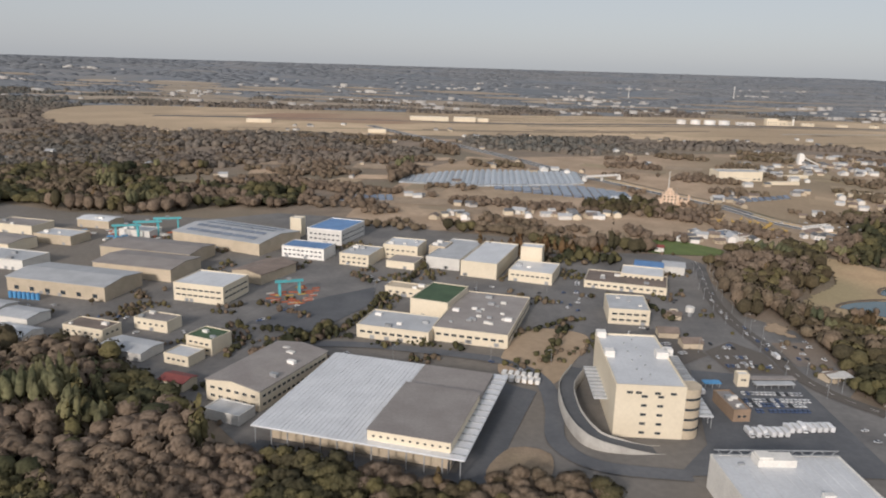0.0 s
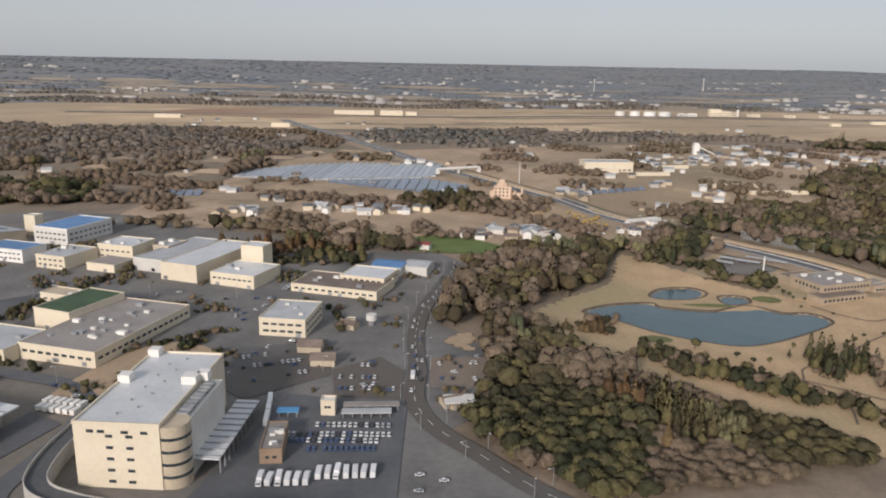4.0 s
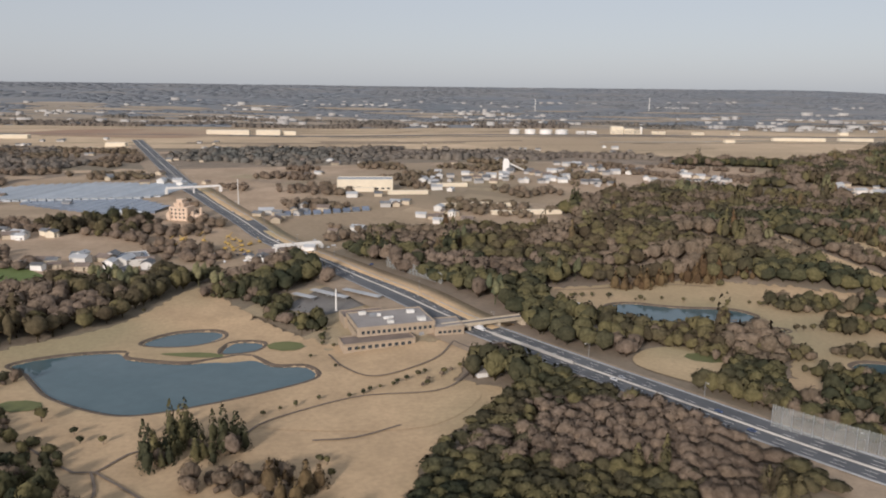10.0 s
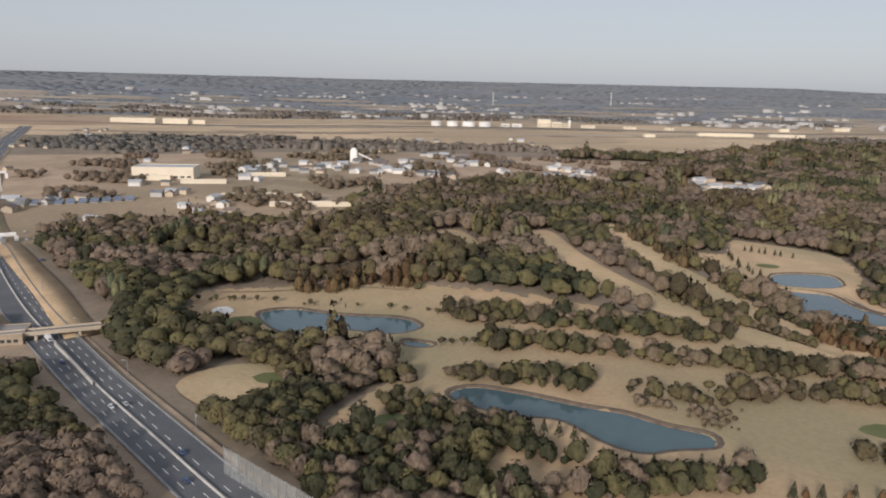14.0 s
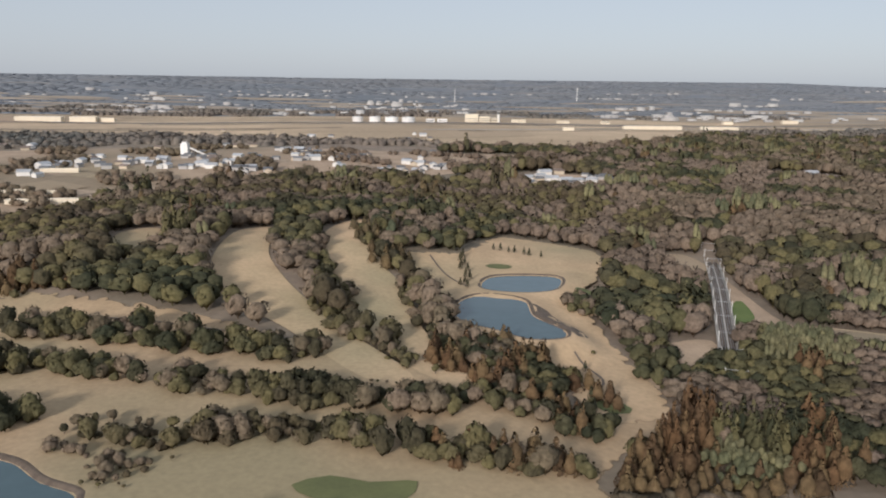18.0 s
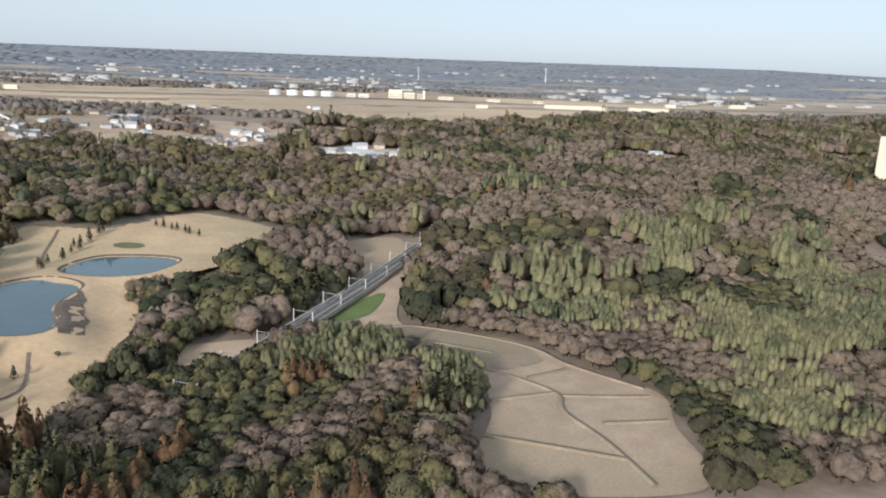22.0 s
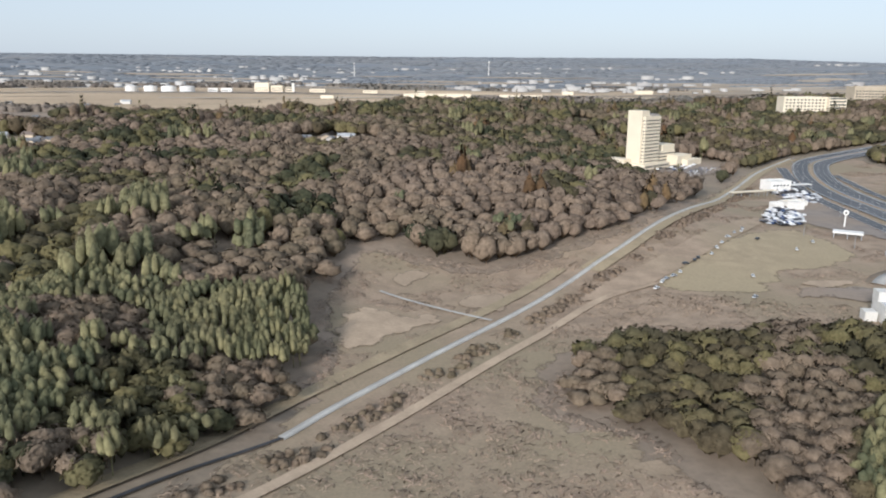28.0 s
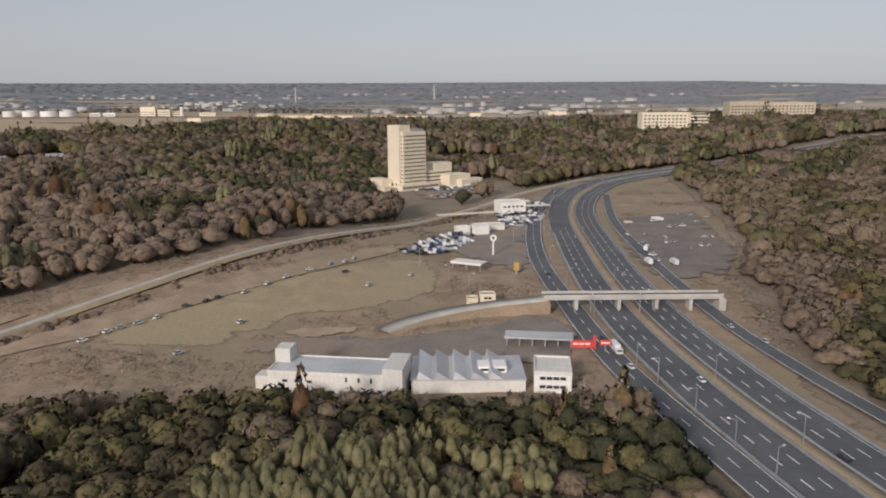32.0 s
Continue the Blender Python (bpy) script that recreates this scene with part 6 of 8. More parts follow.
bridge("road_bridge", "pale concrete road bridge over the motorway", (1144, 603), (1188, 605.5), -6.9, 4.2, (0.17, 0.42, 0.64, 0.84))
strip("approach_bank", SCRUB, [(1104, 585), (1112, 593), (1128, 600), (1144, 603)], 8, (0.2, 3.0), "brown earth embankment of a bridge approach", "bank", thick=3.0)
strip("approach_road", CONCRETE, [(1104, 585), (1112, 593), (1128, 600), (1144, 603)], 3.6, (0.5, 3.5), "pale approach road on a low embankment", "road", thick=0.6)
bridge("road_bridge", "white steel footbridge over the motorway", (254, 518), (275, 529), 8.0, 3.4, (0.5,), WHITE)
bridge("road_bridge", "brown girder bridge over the motorway", (345, 397), (374, 410), 3.6, 4.0, (0.3, 0.7), TAN)
bridge("road_bridge", "pale bridge over the motorway far off", (132, 694), (166, 712), 14.5, 4.0, (0.5,), WHITE)
strip("retaining_wall", CONCRETE, [(370, 402), (384, 386), (396, 372)], 0.5, 1.6, "pale sloping retaining wall beside the motorway", "wall", thick=2.0, shift=10)
strip("bank", DRY, [(150, 740), (212, 625), (262, 548), (306, 492), (350, 436), (372, 408)], 11, 0.75, "bare straw-coloured motorway embankment", "bank", thick=0.5, shift=6, clear=1)


# ---- railway ----
RAIL = [(706, 425), (711, 443), (723, 484), (736, 528), (749, 577), (756, 606)]
rq = np.array(smooth(RAIL, 2.0))
RZ = -7.2
via = holder("railway_viaduct", pose(0, 0, 0), "low concrete railway viaduct with two tracks crossing paddies", "viaduct")
rd = np.gradient(rq, axis=0)
rd /= np.linalg.norm(rd, axis=1)[:, None]
rs = np.stack([rd[:, 1], -rd[:, 0]], 1)


def rail_ribbon(name, mat, shift, width, top, thick, label=""):
    l, r = rq + rs * (shift - width / 2), rq + rs * (shift + width / 2)
    n = len(rq)
    up, dn = np.full(n, top), np.full(n, top - thick)
    v = np.concatenate([np.column_stack(c) for c in ((l, dn), (l, up), (r, up), (r, dn))])
    f = [(a * n + i, ((a + 1) % 4) * n + i, ((a + 1) % 4) * n + i + 1, a * n + i + 1) for a in range(4) for i in range(n - 1)]
    return part(name, mesh_of(name, v, f, mat), via, None, label)


rail_ribbon("deck", CONCRETE, 0, 6.6, RZ, 1.0)
for s in (-3.2, 3.2):
    rail_ribbon("parapet", CONCRETE, s, 0.25, RZ + 0.75, 0.8)
for c in (-1.3, 1.3):
    rail_ribbon("track_bed", STONE, c, 1.9, RZ + 0.15, 0.2, "brown ballast bed")
    for s in (-0.4, 0.4):
        rail_ribbon("rail", STEEL, c + s, 0.12, RZ + 0.3, 0.2)
pier_me = boxes("pier", CONCRETE, (-0.5, -2.6, -6, 0.5, 2.6, -0.9), bevel=0.05)
mast_me = boxes("mast", WHITE, (-0.09, -0.09, 0, 0.09, 0.09, 4.4))
arm_me = boxes("arm", STEEL, (-0.06, -3.1, 3.9, 0.06, 3.1, 4.05))
for i in range(0, len(rq), 5):
    a = math.degrees(math.atan2(rd[i][1], rd[i][0]))
    part("pier", pier_me, via, pose(rq[i][0], rq[i][1], RZ, 0, 0, a))
for i in range(0, len(rq), 9):
    a = math.degrees(math.atan2(rd[i][1], rd[i][0]))
    for s in (-3.05, 3.05):
        part("mast", mast_me, via, pose(rq[i][0] + rs[i][0] * s, rq[i][1] + rs[i][1] * s, RZ, 0, 0, a))
    part("arm", arm_me, via, pose(rq[i][0], rq[i][1], RZ, 0, 0, a))
patch("grass_plot", CROP, [(727, 486), (738, 494), (741, 516), (735, 510)], 0.5, "small green plot beside the viaduct", "field")
ROADS.append((RAIL[1:], 4.6))

# ---- hotel and the buildings round the motorway ----
def slab_hotel():
    x, y = 1085.5, 842.0
    z = -10.5
    ob = holder("hotel", pose(x, y, z, 0, 0, 44), "tall cream slab hotel with rows of windows and a stepped wing", "hotel")
    # the near corner is the origin; x runs along the broad face, y along the narrow one
    part("tower", boxes("tower", CREAM, (0, 0, -2, 17, 10.5, 33), bevel=0.1), ob, label="cream fourteen-storey tower")
    part("core", boxes("core", CREAM, (-1.2, 2.0, -2, 7, 12.5, 36.5), bevel=0.1), ob, label="taller blank lift core")
    part("crown", boxes("crown", TAUPE, (7.4, 1.0, 33, 16.2, 9.5, 34.2), bevel=0.1), ob)
    for r in range(13):
        zz = 4.2 + r * 2.15
        band = part("window_band", boxes("window_band", GLASS, (0.9, -0.07, zz, 16.4, 0.05, zz + 0.8)), ob)
        for c in range(9):
            part("mullion", boxes("mullion", CREAM, (0.9 + c * 1.75, -0.12, zz - 0.05, 1.25 + c * 1.75, 0.02, zz + 0.85)), band)
        for c in range(3):
            part("window", boxes("window", GLASS, (-0.06, 0.4 + c * 0.55, zz, 0.05, 0.75 + c * 0.55, zz + 0.8)), ob)
    part("podium", boxes("podium", CREAM, (-4, -4, -3, 24, 10, 3.4), bevel=0.1), ob, label="low cream podium with a canopy")
    for c in range(12):
        part("window", boxes("window", GLASS, (-3 + c * 2.2, -4.06, 1.2, -1.6 + c * 2.2, -3.9, 2.4)), ob)
    part("wing", boxes("wing", CREAM, (17, 2, -3, 39, 13, 9.5), bevel=0.1), ob, label="lower hotel wing")
    part("wing_top", boxes("wing_top", CREAM, (26, 3, 9.5, 40, 14, 13.5), bevel=0.1), ob)
    for r in range(4):
        part("window_band", boxes("window_band", GLASS, (17.6, 1.94, 1.4 + r * 2.1, 38.4, 2.05, 2.1 + r * 2.1)), ob)
    part("annex", boxes("annex", CREAM, (30, -6, -3, 47, 4, 7.0), bevel=0.1), ob, label="low cream annex")
    part("annex_step", boxes("annex_step", CREAM, (36, -10, -3, 53, -3, 4.2), bevel=0.1), ob)
    part("left_block", boxes("left_block", CREAM, (-9, 8, -3, 0, 22, 6.0), bevel=0.1), ob, label="low cream block beside the tower")
    part("left_step", boxes("left_step", CREAM, (-12, 2, -4, -4, 9, 2.2), bevel=0.1), ob)


slab_hotel()
wb = B("warehouse", "white two-storey cold store with a grey roof", (1086.5, 546.5), (1112, 544), 9, 4.9, PALE, GREYROOF, parapet=0.2, wins=(("f", 1, 8, 0.8, 0.45, 1.0, 2), ("f", 1, 3, 1.0, 0.5, 2.9, 2, 1.0, None, (0.05, 0.35)), ("f", 1, 4, 0.4, 0.9, 3.4, 2, 1.0, None, (0.55, 0.95))))
part("corner_tower", boxes("corner_tower", PALE, (9.2, -4.6, -3, 13.0, 4.6, 6.3), bevel=0.05), wb, label="white blank corner tower")
part("stair_head", boxes("stair_head", PALE, (-13, 0.5, 4.7, -10, 4.4, 7.6), bevel=0.05), wb)
part("door", boxes("door", TAUPE, (1.0, -4.6, -0.5, 2.4, -4.45, 1.6)), wb)
part("annex", boxes("annex", PALE, (-16.5, -1.5, -2, -13.4, 2, 2.6), bevel=0.05), wb)


def saw_factory():
    a, b = (1113.5, 547.5), (1135, 548.5)
    ang, w = frame_of(a, b)
    d, h = 13.0, 2.8
    r = radians(ang)
    cx, cy = (a[0] + b[0]) / 2 - math.sin(r) * d / 2, (a[1] + b[1]) / 2 + math.cos(r) * d / 2
    ob = holder("factory", pose(cx, cy, zat(cx, cy), 0, 0, ang), "grey sawtooth-roofed workshop beside a white store", "factory")
    part("wall", boxes("wall", PALE, (-w / 2, -d / 2, -2, w / 2, d / 2, h - 0.1)), ob)
    part("roof", boxes("roof", GREYROOF, (-w / 2 - 0.2, -d / 2 - 0.2, h - 0.1, w / 2 + 0.2, d / 2 + 0.2, h + 0.1)), ob)
    for i in range(5):
        x0 = -w / 2 + 1.0 + i * 3.4
        bm = bmesh.new()
        vs = [bm.verts.new(q) for q in ((x0, -d / 2, h), (x0 + 2.9, -d / 2, h), (x0 + 0.4, -d / 2, h + 1.7), (x0, d / 2, h), (x0 + 2.9, d / 2, h), (x0 + 0.4, d / 2, h + 1.7))]
        for f in ((0, 1, 2), (3, 5, 4), (0, 3, 4, 1), (1, 4, 5, 2), (2, 5, 3, 0)):
            bm.faces.new([vs[k] for k in f])
        bmesh.ops.recalc_face_normals(bm, faces=bm.faces[:])
        part("sawtooth", from_bm("sawtooth", bm, GREYROOF if i % 2 else WHITEROOF), ob)
    part("dormer", boxes("dormer", WHITE, (2, -3, h, 7.5, 1, h + 1.3), bevel=0.05), ob)
    part("dormer_window", boxes("dormer_window", GLASS, (2.4, -3.06, h + 0.4, 7.1, -2.9, h + 0.9)), ob)


saw_factory()
B("office_building", "white two-storey office beside a workshop", (1136.5, 548), (1143.5, 547.5), 9, 4.0, WHITE, PALE, wins=(("f", 2, 4, 1.1, 0.6, 1.0, 1.7),))


def canopy(name, label, a, b, d, h, mat, posts, edge=None):
    ang, w = frame_of(a, b)
    ob = holder(name, pose(a[0], a[1], zat(a[0], a[1]), 0, 0, ang), label, "canopy")
    part("roof", boxes("roof", mat, (0, 0, h - 0.35, w, d, h), bevel=0.04), ob)
    if edge:
        part("fascia", boxes("fascia", edge, (-0.05, -0.12, h - 0.6, w + 0.05, 0.0, h + 0.05)), ob)
    for i in range(posts):
        x = 0.5 + (w - 1) * i / (posts - 1)
        for yy in (0.5, d - 0.5):
            part("post", boxes("post", STEEL, (x - 0.12, yy - 0.12, -1, x + 0.12, yy + 0.12, h - 0.35)), ob)
    return ob


canopy("canopy", "long pale roadside sales canopy", (1132, 574), (1147, 572.5), 5, 2.6, GREYROOF, 6)
sg = holder("billboard", pose(1147.5, 572, zat(1147.5, 572)), "red roadside billboard with pale lettering bars", "sign")
part("board", boxes("board", REDSIGN, (-1, -0.2, 0.8, 3.6, 0.2, 2.4), bevel=0.03), sg)
for i in range(3):
    part("bar", boxes("bar", WHITE, (-0.6 + i * 1.3, -0.24, 1.5, 0.4 + i * 1.3, -0.19, 1.9)), sg)
part("post", boxes("post", REDSIGN, (3.7, -0.25, -1, 4.3, 0.25, 3.6)), sg)
sg = holder("signboard", pose(1153.5, 570, zat(1153.5, 570)), "small red and white roadside sign on a post", "sign")
part("board", boxes("board", REDSIGN, (-1.2, -0.1, 2.0, 1.2, 0.1, 3.2), bevel=0.03), sg)
part("bar", boxes("bar", WHITE, (-0.9, -0.14, 2.4, 0.9, -0.09, 2.7)), sg)
part("post", boxes("post", STEEL, (-0.1, -0.1, -1, 0.1, 0.1, 2.0)), sg)
B("hut", "small cream two-storey hut by the bridge approach", (1127, 606), (1131, 606.3), 3.2, 3.0, CREAM, TAUPE, wins=(("f", 2, 2, 0.9, 0.6, 0.5, 1.4),))
B("hut", "small cream garage beside a hut", (1123.5, 606), (1126.4, 606.2), 3, 1.9, CREAM, TAUPE)
canopy("petrol_station", "white angled petrol station canopy", (1118, 648), (1127.5, 643.5), 5, 2.8, WHITE, 3, WHITE)
sg = holder("pole_sign", pose(1132, 668.5, zat(1132, 668.5)), "round white sign on a tall white pole", "sign")
part("pole", tube("pole", WHITE, 0.3, -1, 5.8), sg)
part("disc", tube("disc", WHITE, 1.1, -0.25, 0.25, seg=20), sg, pose(0, 0, 6.4, 90), "round white disc")
part("emblem", tube("emblem", DARK, 0.5, -0.3, 0.3, seg=16), sg, pose(0, 0, 6.4, 90))
sg = holder("pole_sign", pose(1138.5, 642.5, zat(1138.5, 642.5)), "orange roadside sign on a post", "sign")
part("board", boxes("board", YELLOW, (-0.8, -0.2, 1.2, 0.8, 0.2, 3.8), bevel=0.05), sg)
part("post", boxes("post", STEEL, (-0.3, -0.15, -1, 0.3, 0.15, 1.2)), sg)
B("shop", "small white roadside shop", (1126.5, 705), (1131.5, 707), 5, 3.8, WHITE, PALE)
B("shop", "low white shop beside a car lot", (1119, 709), (1124, 711), 4, 2.4, WHITE, PALE)
B("shop", "low cream-roofed service building", (1127, 715), (1138, 719), 6, 2.4, PALE, CREAM)
B("toll_office", "pale two-storey toll office", (1138, 766), (1150, 770), 9, 5, WHITE, PALE, wins=(("f", 1, 5, 1.2, 0.8, 2.6, 2),))
canopy("toll_canopy", "long pale toll canopy across lanes", (1110, 742), (1136, 752), 3.2, 3.0, CREAM, 6)
canopy("toll_canopy", "pale canopy beside the toll office", (1150, 768), (1162, 772), 4, 3.4, WHITE, 4)
patch("car_park", LOTGROUND, [(1094, 668), (1105, 664), (1118, 670), (1140, 640), (1147, 664), (1151, 734), (1158, 775), (1140, 765), (1123, 722)], 0.5, "grey car lots beside the motorway", "yard", rounded=False, ends=2.5)
patch("car_park", LOTGROUND, [(1184, 748), (1228, 764), (1218, 674), (1203, 641), (1179, 632), (1178, 683)], 0.5, "wide grey lorry park beside the motorway", "yard", rounded=False, ends=2.5)
patch("car_park", LOTGROUND, [(1066, 568), (1110, 562), (1148, 566), (1146, 600), (1128, 592), (1110, 585), (1085, 583)], 0.45, "worn grey yard behind a white store", "yard", rag=2.0, ends=5.0)
patch("car_park", LOTGROUND, [(1088, 836), (1102, 800), (1142, 838), (1136, 868), (1115, 856)], 0.45, "hotel forecourt with parked cars", "yard", rounded=False, ends=2.5)
CLEAR.append([(1062, 862), (1068, 822), (1084, 774), (1098, 742), (1126, 808), (1150, 838), (1146, 886), (1120, 895), (1086, 876)])
patch("dirt_track", SCRUB, [(1010, 570), (1040, 606), (1080, 660), (1096, 678), (1100, 672), (1060, 615), (1030, 578)], 0.5, "brown dirt track beside a meadow", "ground")
canopy("bus_shelter", "white shelter in a lorry park", (1188, 724), (1191, 725), 2.5, 2.6, CREAM, 2)

# ---- airport and far buildings ----
for px, py, r in ((462, 1492, 9), (490, 1494, 9.5), (518, 1494, 11), (546, 1494, 11)):
    ob = holder("storage_tank", pose(px, py, zat(px, py)), "wide white round fuel tank beside the airfield", "tank", "fuel tanks at the airport")
    part("shell", tube("shell", WHITE, r, -1, 8, seg=28), ob)
    part("top", tube("top", WHITE, r, 8, 9.2, 1.0, seg=28), ob)
for px, py, w, d, h in ((575, 1500, 14, 10, 5), (594, 1502, 16, 10, 5)):
    B("hangar", "white boxy airport hall beside the runway", (px, py), (px + w, py + w * 0.1), d, h, WHITE, PALE, wins=(("f", 1, 4, 2.2, 1.6, 1.5, 3),))
FAR = [(640, 1520, 22, 14, 13), (664, 1524, 18, 12, 9), (682, 1530, 14, 10, 7), (720, 1540, 24, 8, 5), (800, 1560, 22, 7, 4), (880, 1580, 16, 7, 4)]
for px, py, w, d, h in FAR:
    B("terminal", "cream airport service building far off", (px, py), (px + w, py), d, h, CREAM, PALE, wins=(("f", 2, 6, 1.8, 1.2, 2, 3.2),))
ob = holder("control_tower", pose(697, 1532, zat(697, 1532)), "slim pale airport tower", "tower")
part("shaft", tube("shaft", PALE, 2.2, -1, 14), ob)
part("cab", tube("cab", GLASS, 2.8, 14, 17, 3.6, seg=12), ob)
part("cap", tube("cap", WHITE, 3.8, 17, 17.6, seg=12), ob)
for px, py, w, d, h, k in ((1281, 1130, 46, 16, 20, CREAM), (1324, 1128, 18, 14, 18, CREAM), (1387, 1213, 44, 18, 22, TAN), (1432, 1226, 48, 18, 21, TAN)):
    B("apartment_building", "large cream hotel block near the airport", (px, py), (px + w, py + 3), d, h, k, PALE, wins=(("f", 6, 12, 2.0, 1.2, 2, 3),))
strip("runway", ASPHALT, [(-500, 1330), (23, 1392), (384, 1450), (837, 1520), (1421, 1640), (2500, 1880)], 22, 0.6, "long grey runway across dry grass", "runway")
strip("taxiway", ASPHALT, [(150, 1370), (384, 1405), (640, 1445), (837, 1476), (1200, 1550)], 10, 0.6, "grey taxiway beside a runway", "runway")
strip("taxiway", CONCRETE, [(579, 1310), (800, 1370), (989, 1420), (1250, 1500), (1600, 1590)], 9, 0.6, "pale concrete apron strip", "runway")
arng = random.Random(41)
for i in range(64):
    u = arng.uniform(-350, 1900)
    v = np.interp(u, [-350, 250, 700, 1000, 1900], [1150, 1200, 1120, 1330, 1570]) + arng.uniform(10, 420) * (0.6 if u > 900 else 1.0)
    if inside(AIR, np.array([u]), np.array([v]))[0]:
        l, k = arng.uniform(60, 260), arng.uniform(0.1, 0.2)
        strip("grass_streak", arng.choice((SCRUB, ROUGH, EARTH, CARTWAY, FIELD, SAND)), [(u - l, v - l * k), (u, v + arng.uniform(-6, 6)), (u + l, v + l * k)], arng.uniform(3, 13), 0.45 + 0.002 * i, "darker streak of grass across the airfield", "ground", step=20.0)
for i, (px, py, w, d, h) in enumerate(((-60, 1400, 70, 16, 7), (20, 1412, 40, 14, 8), (60, 1425, 24, 10, 6), (-110, 1130, 26, 10, 5), (-320, 1250, 40, 12, 5), (880, 1390, 90, 8, 5), (1010, 1430, 60, 8, 5), (1250, 1700, 30, 9, 6), (1120, 1650, 18, 8, 5), (780, 1330, 16, 8, 4), (1040, 1340, 22, 8, 4))):
    B("hangar", "long pale hall beside the airfield", (px, py), (px + w, py + w * 0.08), d, h, CREAM, PALE)
flagpole(197, 653.5, 17.8, PALE, "chimney", "slender pale chimney rising from fields")


def pink_hotel():
    x, y = 172.5, 586
    ob = holder("hotel", pose(x, y, zat(x, y), 0, 0, -12), "pink castle-like roadside hotel with stepped towers", "hotel")
    for x0, y0, x1, y1, h in ((0, 0, 12, 10, 8.5), (2, 2, 9, 9, 11), (3.5, 3, 7.5, 8, 13), (12, 2, 20, 9, 4), (-3, 1, 0, 8, 4.5), (19, 3, 25, 9, 2.6)):
        part("block", boxes("block", PINK, (x0, y0, -2, x1, y1, h), bevel=0.1), ob)
    for i in range(5):
        part("turret", tube("turret", PINK, 0.9, -1, 6 + i % 3 * 2.5, seg=10), ob, pose((0, 12, 6, 15, 20)[i], (0, 0, 2, 2, 3)[i], 0))
    for r in range(3):
        for c in range(4):
            part("window", boxes("window", GLASS, (1.2 + c * 2.7, -0.06, 1.6 + r * 2.4, 2.3 + c * 2.7, 0.05, 2.8 + r * 2.4)), ob)


pink_hotel()
B("shed", "long white shed beside a pink hotel", (135, 596), (152, 590), 8, 3, WHITE, WHITEROOF, "gable", rise=0.8)
B("hall", "large cream hall with a grey roof", (259, 708), (302, 712), 20, 8.5, CREAM, GREYROOF, wins=(("f", 1, 9, 2.6, 1.2, 1.2, 2),))
B("hall", "low cream annex before a large hall", (266, 702), (288, 704), 5, 3, CREAM, PALE)
for a, b, h, d in (((375, 631), (424, 641), 2.6, 4), ((341, 645), (374, 655), 2.6, 4), ((336, 741), (361, 745), 2.4, 4), ((300, 690), (330, 696), 2.4, 4), ((365, 655), (392, 660), 2, 3)):
    B("wall_shed", "long low cream shed like a white wall", a, b, d, h, CREAM, PALE)
patch("field", FIELD, [(345, 662), (362, 704), (395, 690), (378, 655)], 0.5, "bare brown levelled field", "field", rounded=False, clear=False)
patch("field", SAND, [(378, 650), (390, 680), (440, 676), (424, 646)], 0.5, "pale levelled field", "field", rounded=False, clear=False)
sl = holder("silo", pose(400, 849, zat(400, 849)), "white concrete batching silo with a sloping conveyor", "silo")
part("tower", boxes("tower", WHITE, (-3, -3, -1, 3, 3, 11), bevel=0.1), sl)
part("head", boxes("head", WHITE, (-2, -2, 11, 2, 2, 12.5), bevel=0.1), sl)
part("conveyor", boxes("conveyor", PALE, (0, -0.7, -0.6, 20, 0.7, 0.6)), sl, pose(2.5, 0, 8.5, 0, 24, 0), "sloping conveyor tube")
# glasshouses and solar rows
for i in range(29):
    x0 = -38 + i * 5.8
    lo, hi = np.interp(x0, [-39, 28, 113, 130], [672, 660, 677, 690]), np.interp(x0, [-39, -4, 40, 130], [704, 742, 763, 757])
    ob = holder("greenhouse", pose(x0, lo, zat(x0, (lo + hi) / 2), 0, 0, -4), "long pale blue-grey plastic greenhouse tunnel", "greenhouse", "greenhouses in the fields")
    part("wall", boxes("wall", FILM, (0, 0, -1, 5.2, hi - lo, 1.0)), ob)
    part("roof", gable("roof", FILM, 5.2, hi - lo, 1.0, 0.8, 0.1, 0.15, "y"), ob, pose(2.6, (hi - lo) / 2, 0))
for i in range(17):
    x0 = 22 + i * 7.8
    lo, hi = np.interp(x0, [17, 68, 128, 158], [664, 632, 600, 618]), np.interp(x0, [17, 56, 113, 158], [656, 656, 668, 626])
    if hi - lo > 6 and near_line(EXP_A, np.array([x0 + 4.0]), np.array([hi]))[0] > 16:
        ob = holder("shade_house", pose(x0, lo, zat(x0, (lo + hi) / 2), 0, 0, -3), "dark blue shade-net house on a farm", "greenhouse", "shade houses in the fields")
        part("roof", boxes("roof", PANEL, (0, 0, 1.6, 7.2, hi - lo, 1.8)), ob)
        part("wall", boxes("wall", PANEL, (0.1, 0.1, -1, 7.1, 0.3, 1.6)), ob)
B("shed", "low shed roofed with dark blue sheeting", (186, 474), (201, 482), 20, 2.6, PALE, PANEL)
for i in range(9):
    x0, y0 = 238 + i * 6.2, 610 + i * 2.2
    ob = holder("solar_array", pose(x0, y0, zat(x0, y0), 0, 0, 14), "tilted solar panel row on a frame", "solar panel", "solar rows beside the motorway")
    part("panel", boxes("panel", PANEL, (0, 0, -0.1, 5, 5, 0.1)), ob, pose(0, 0, 1.0, 22))
    part("frame", boxes("frame", STEEL, (0.3, 0.4, -0.8, 4.7, 4.6, 0.9)), ob)
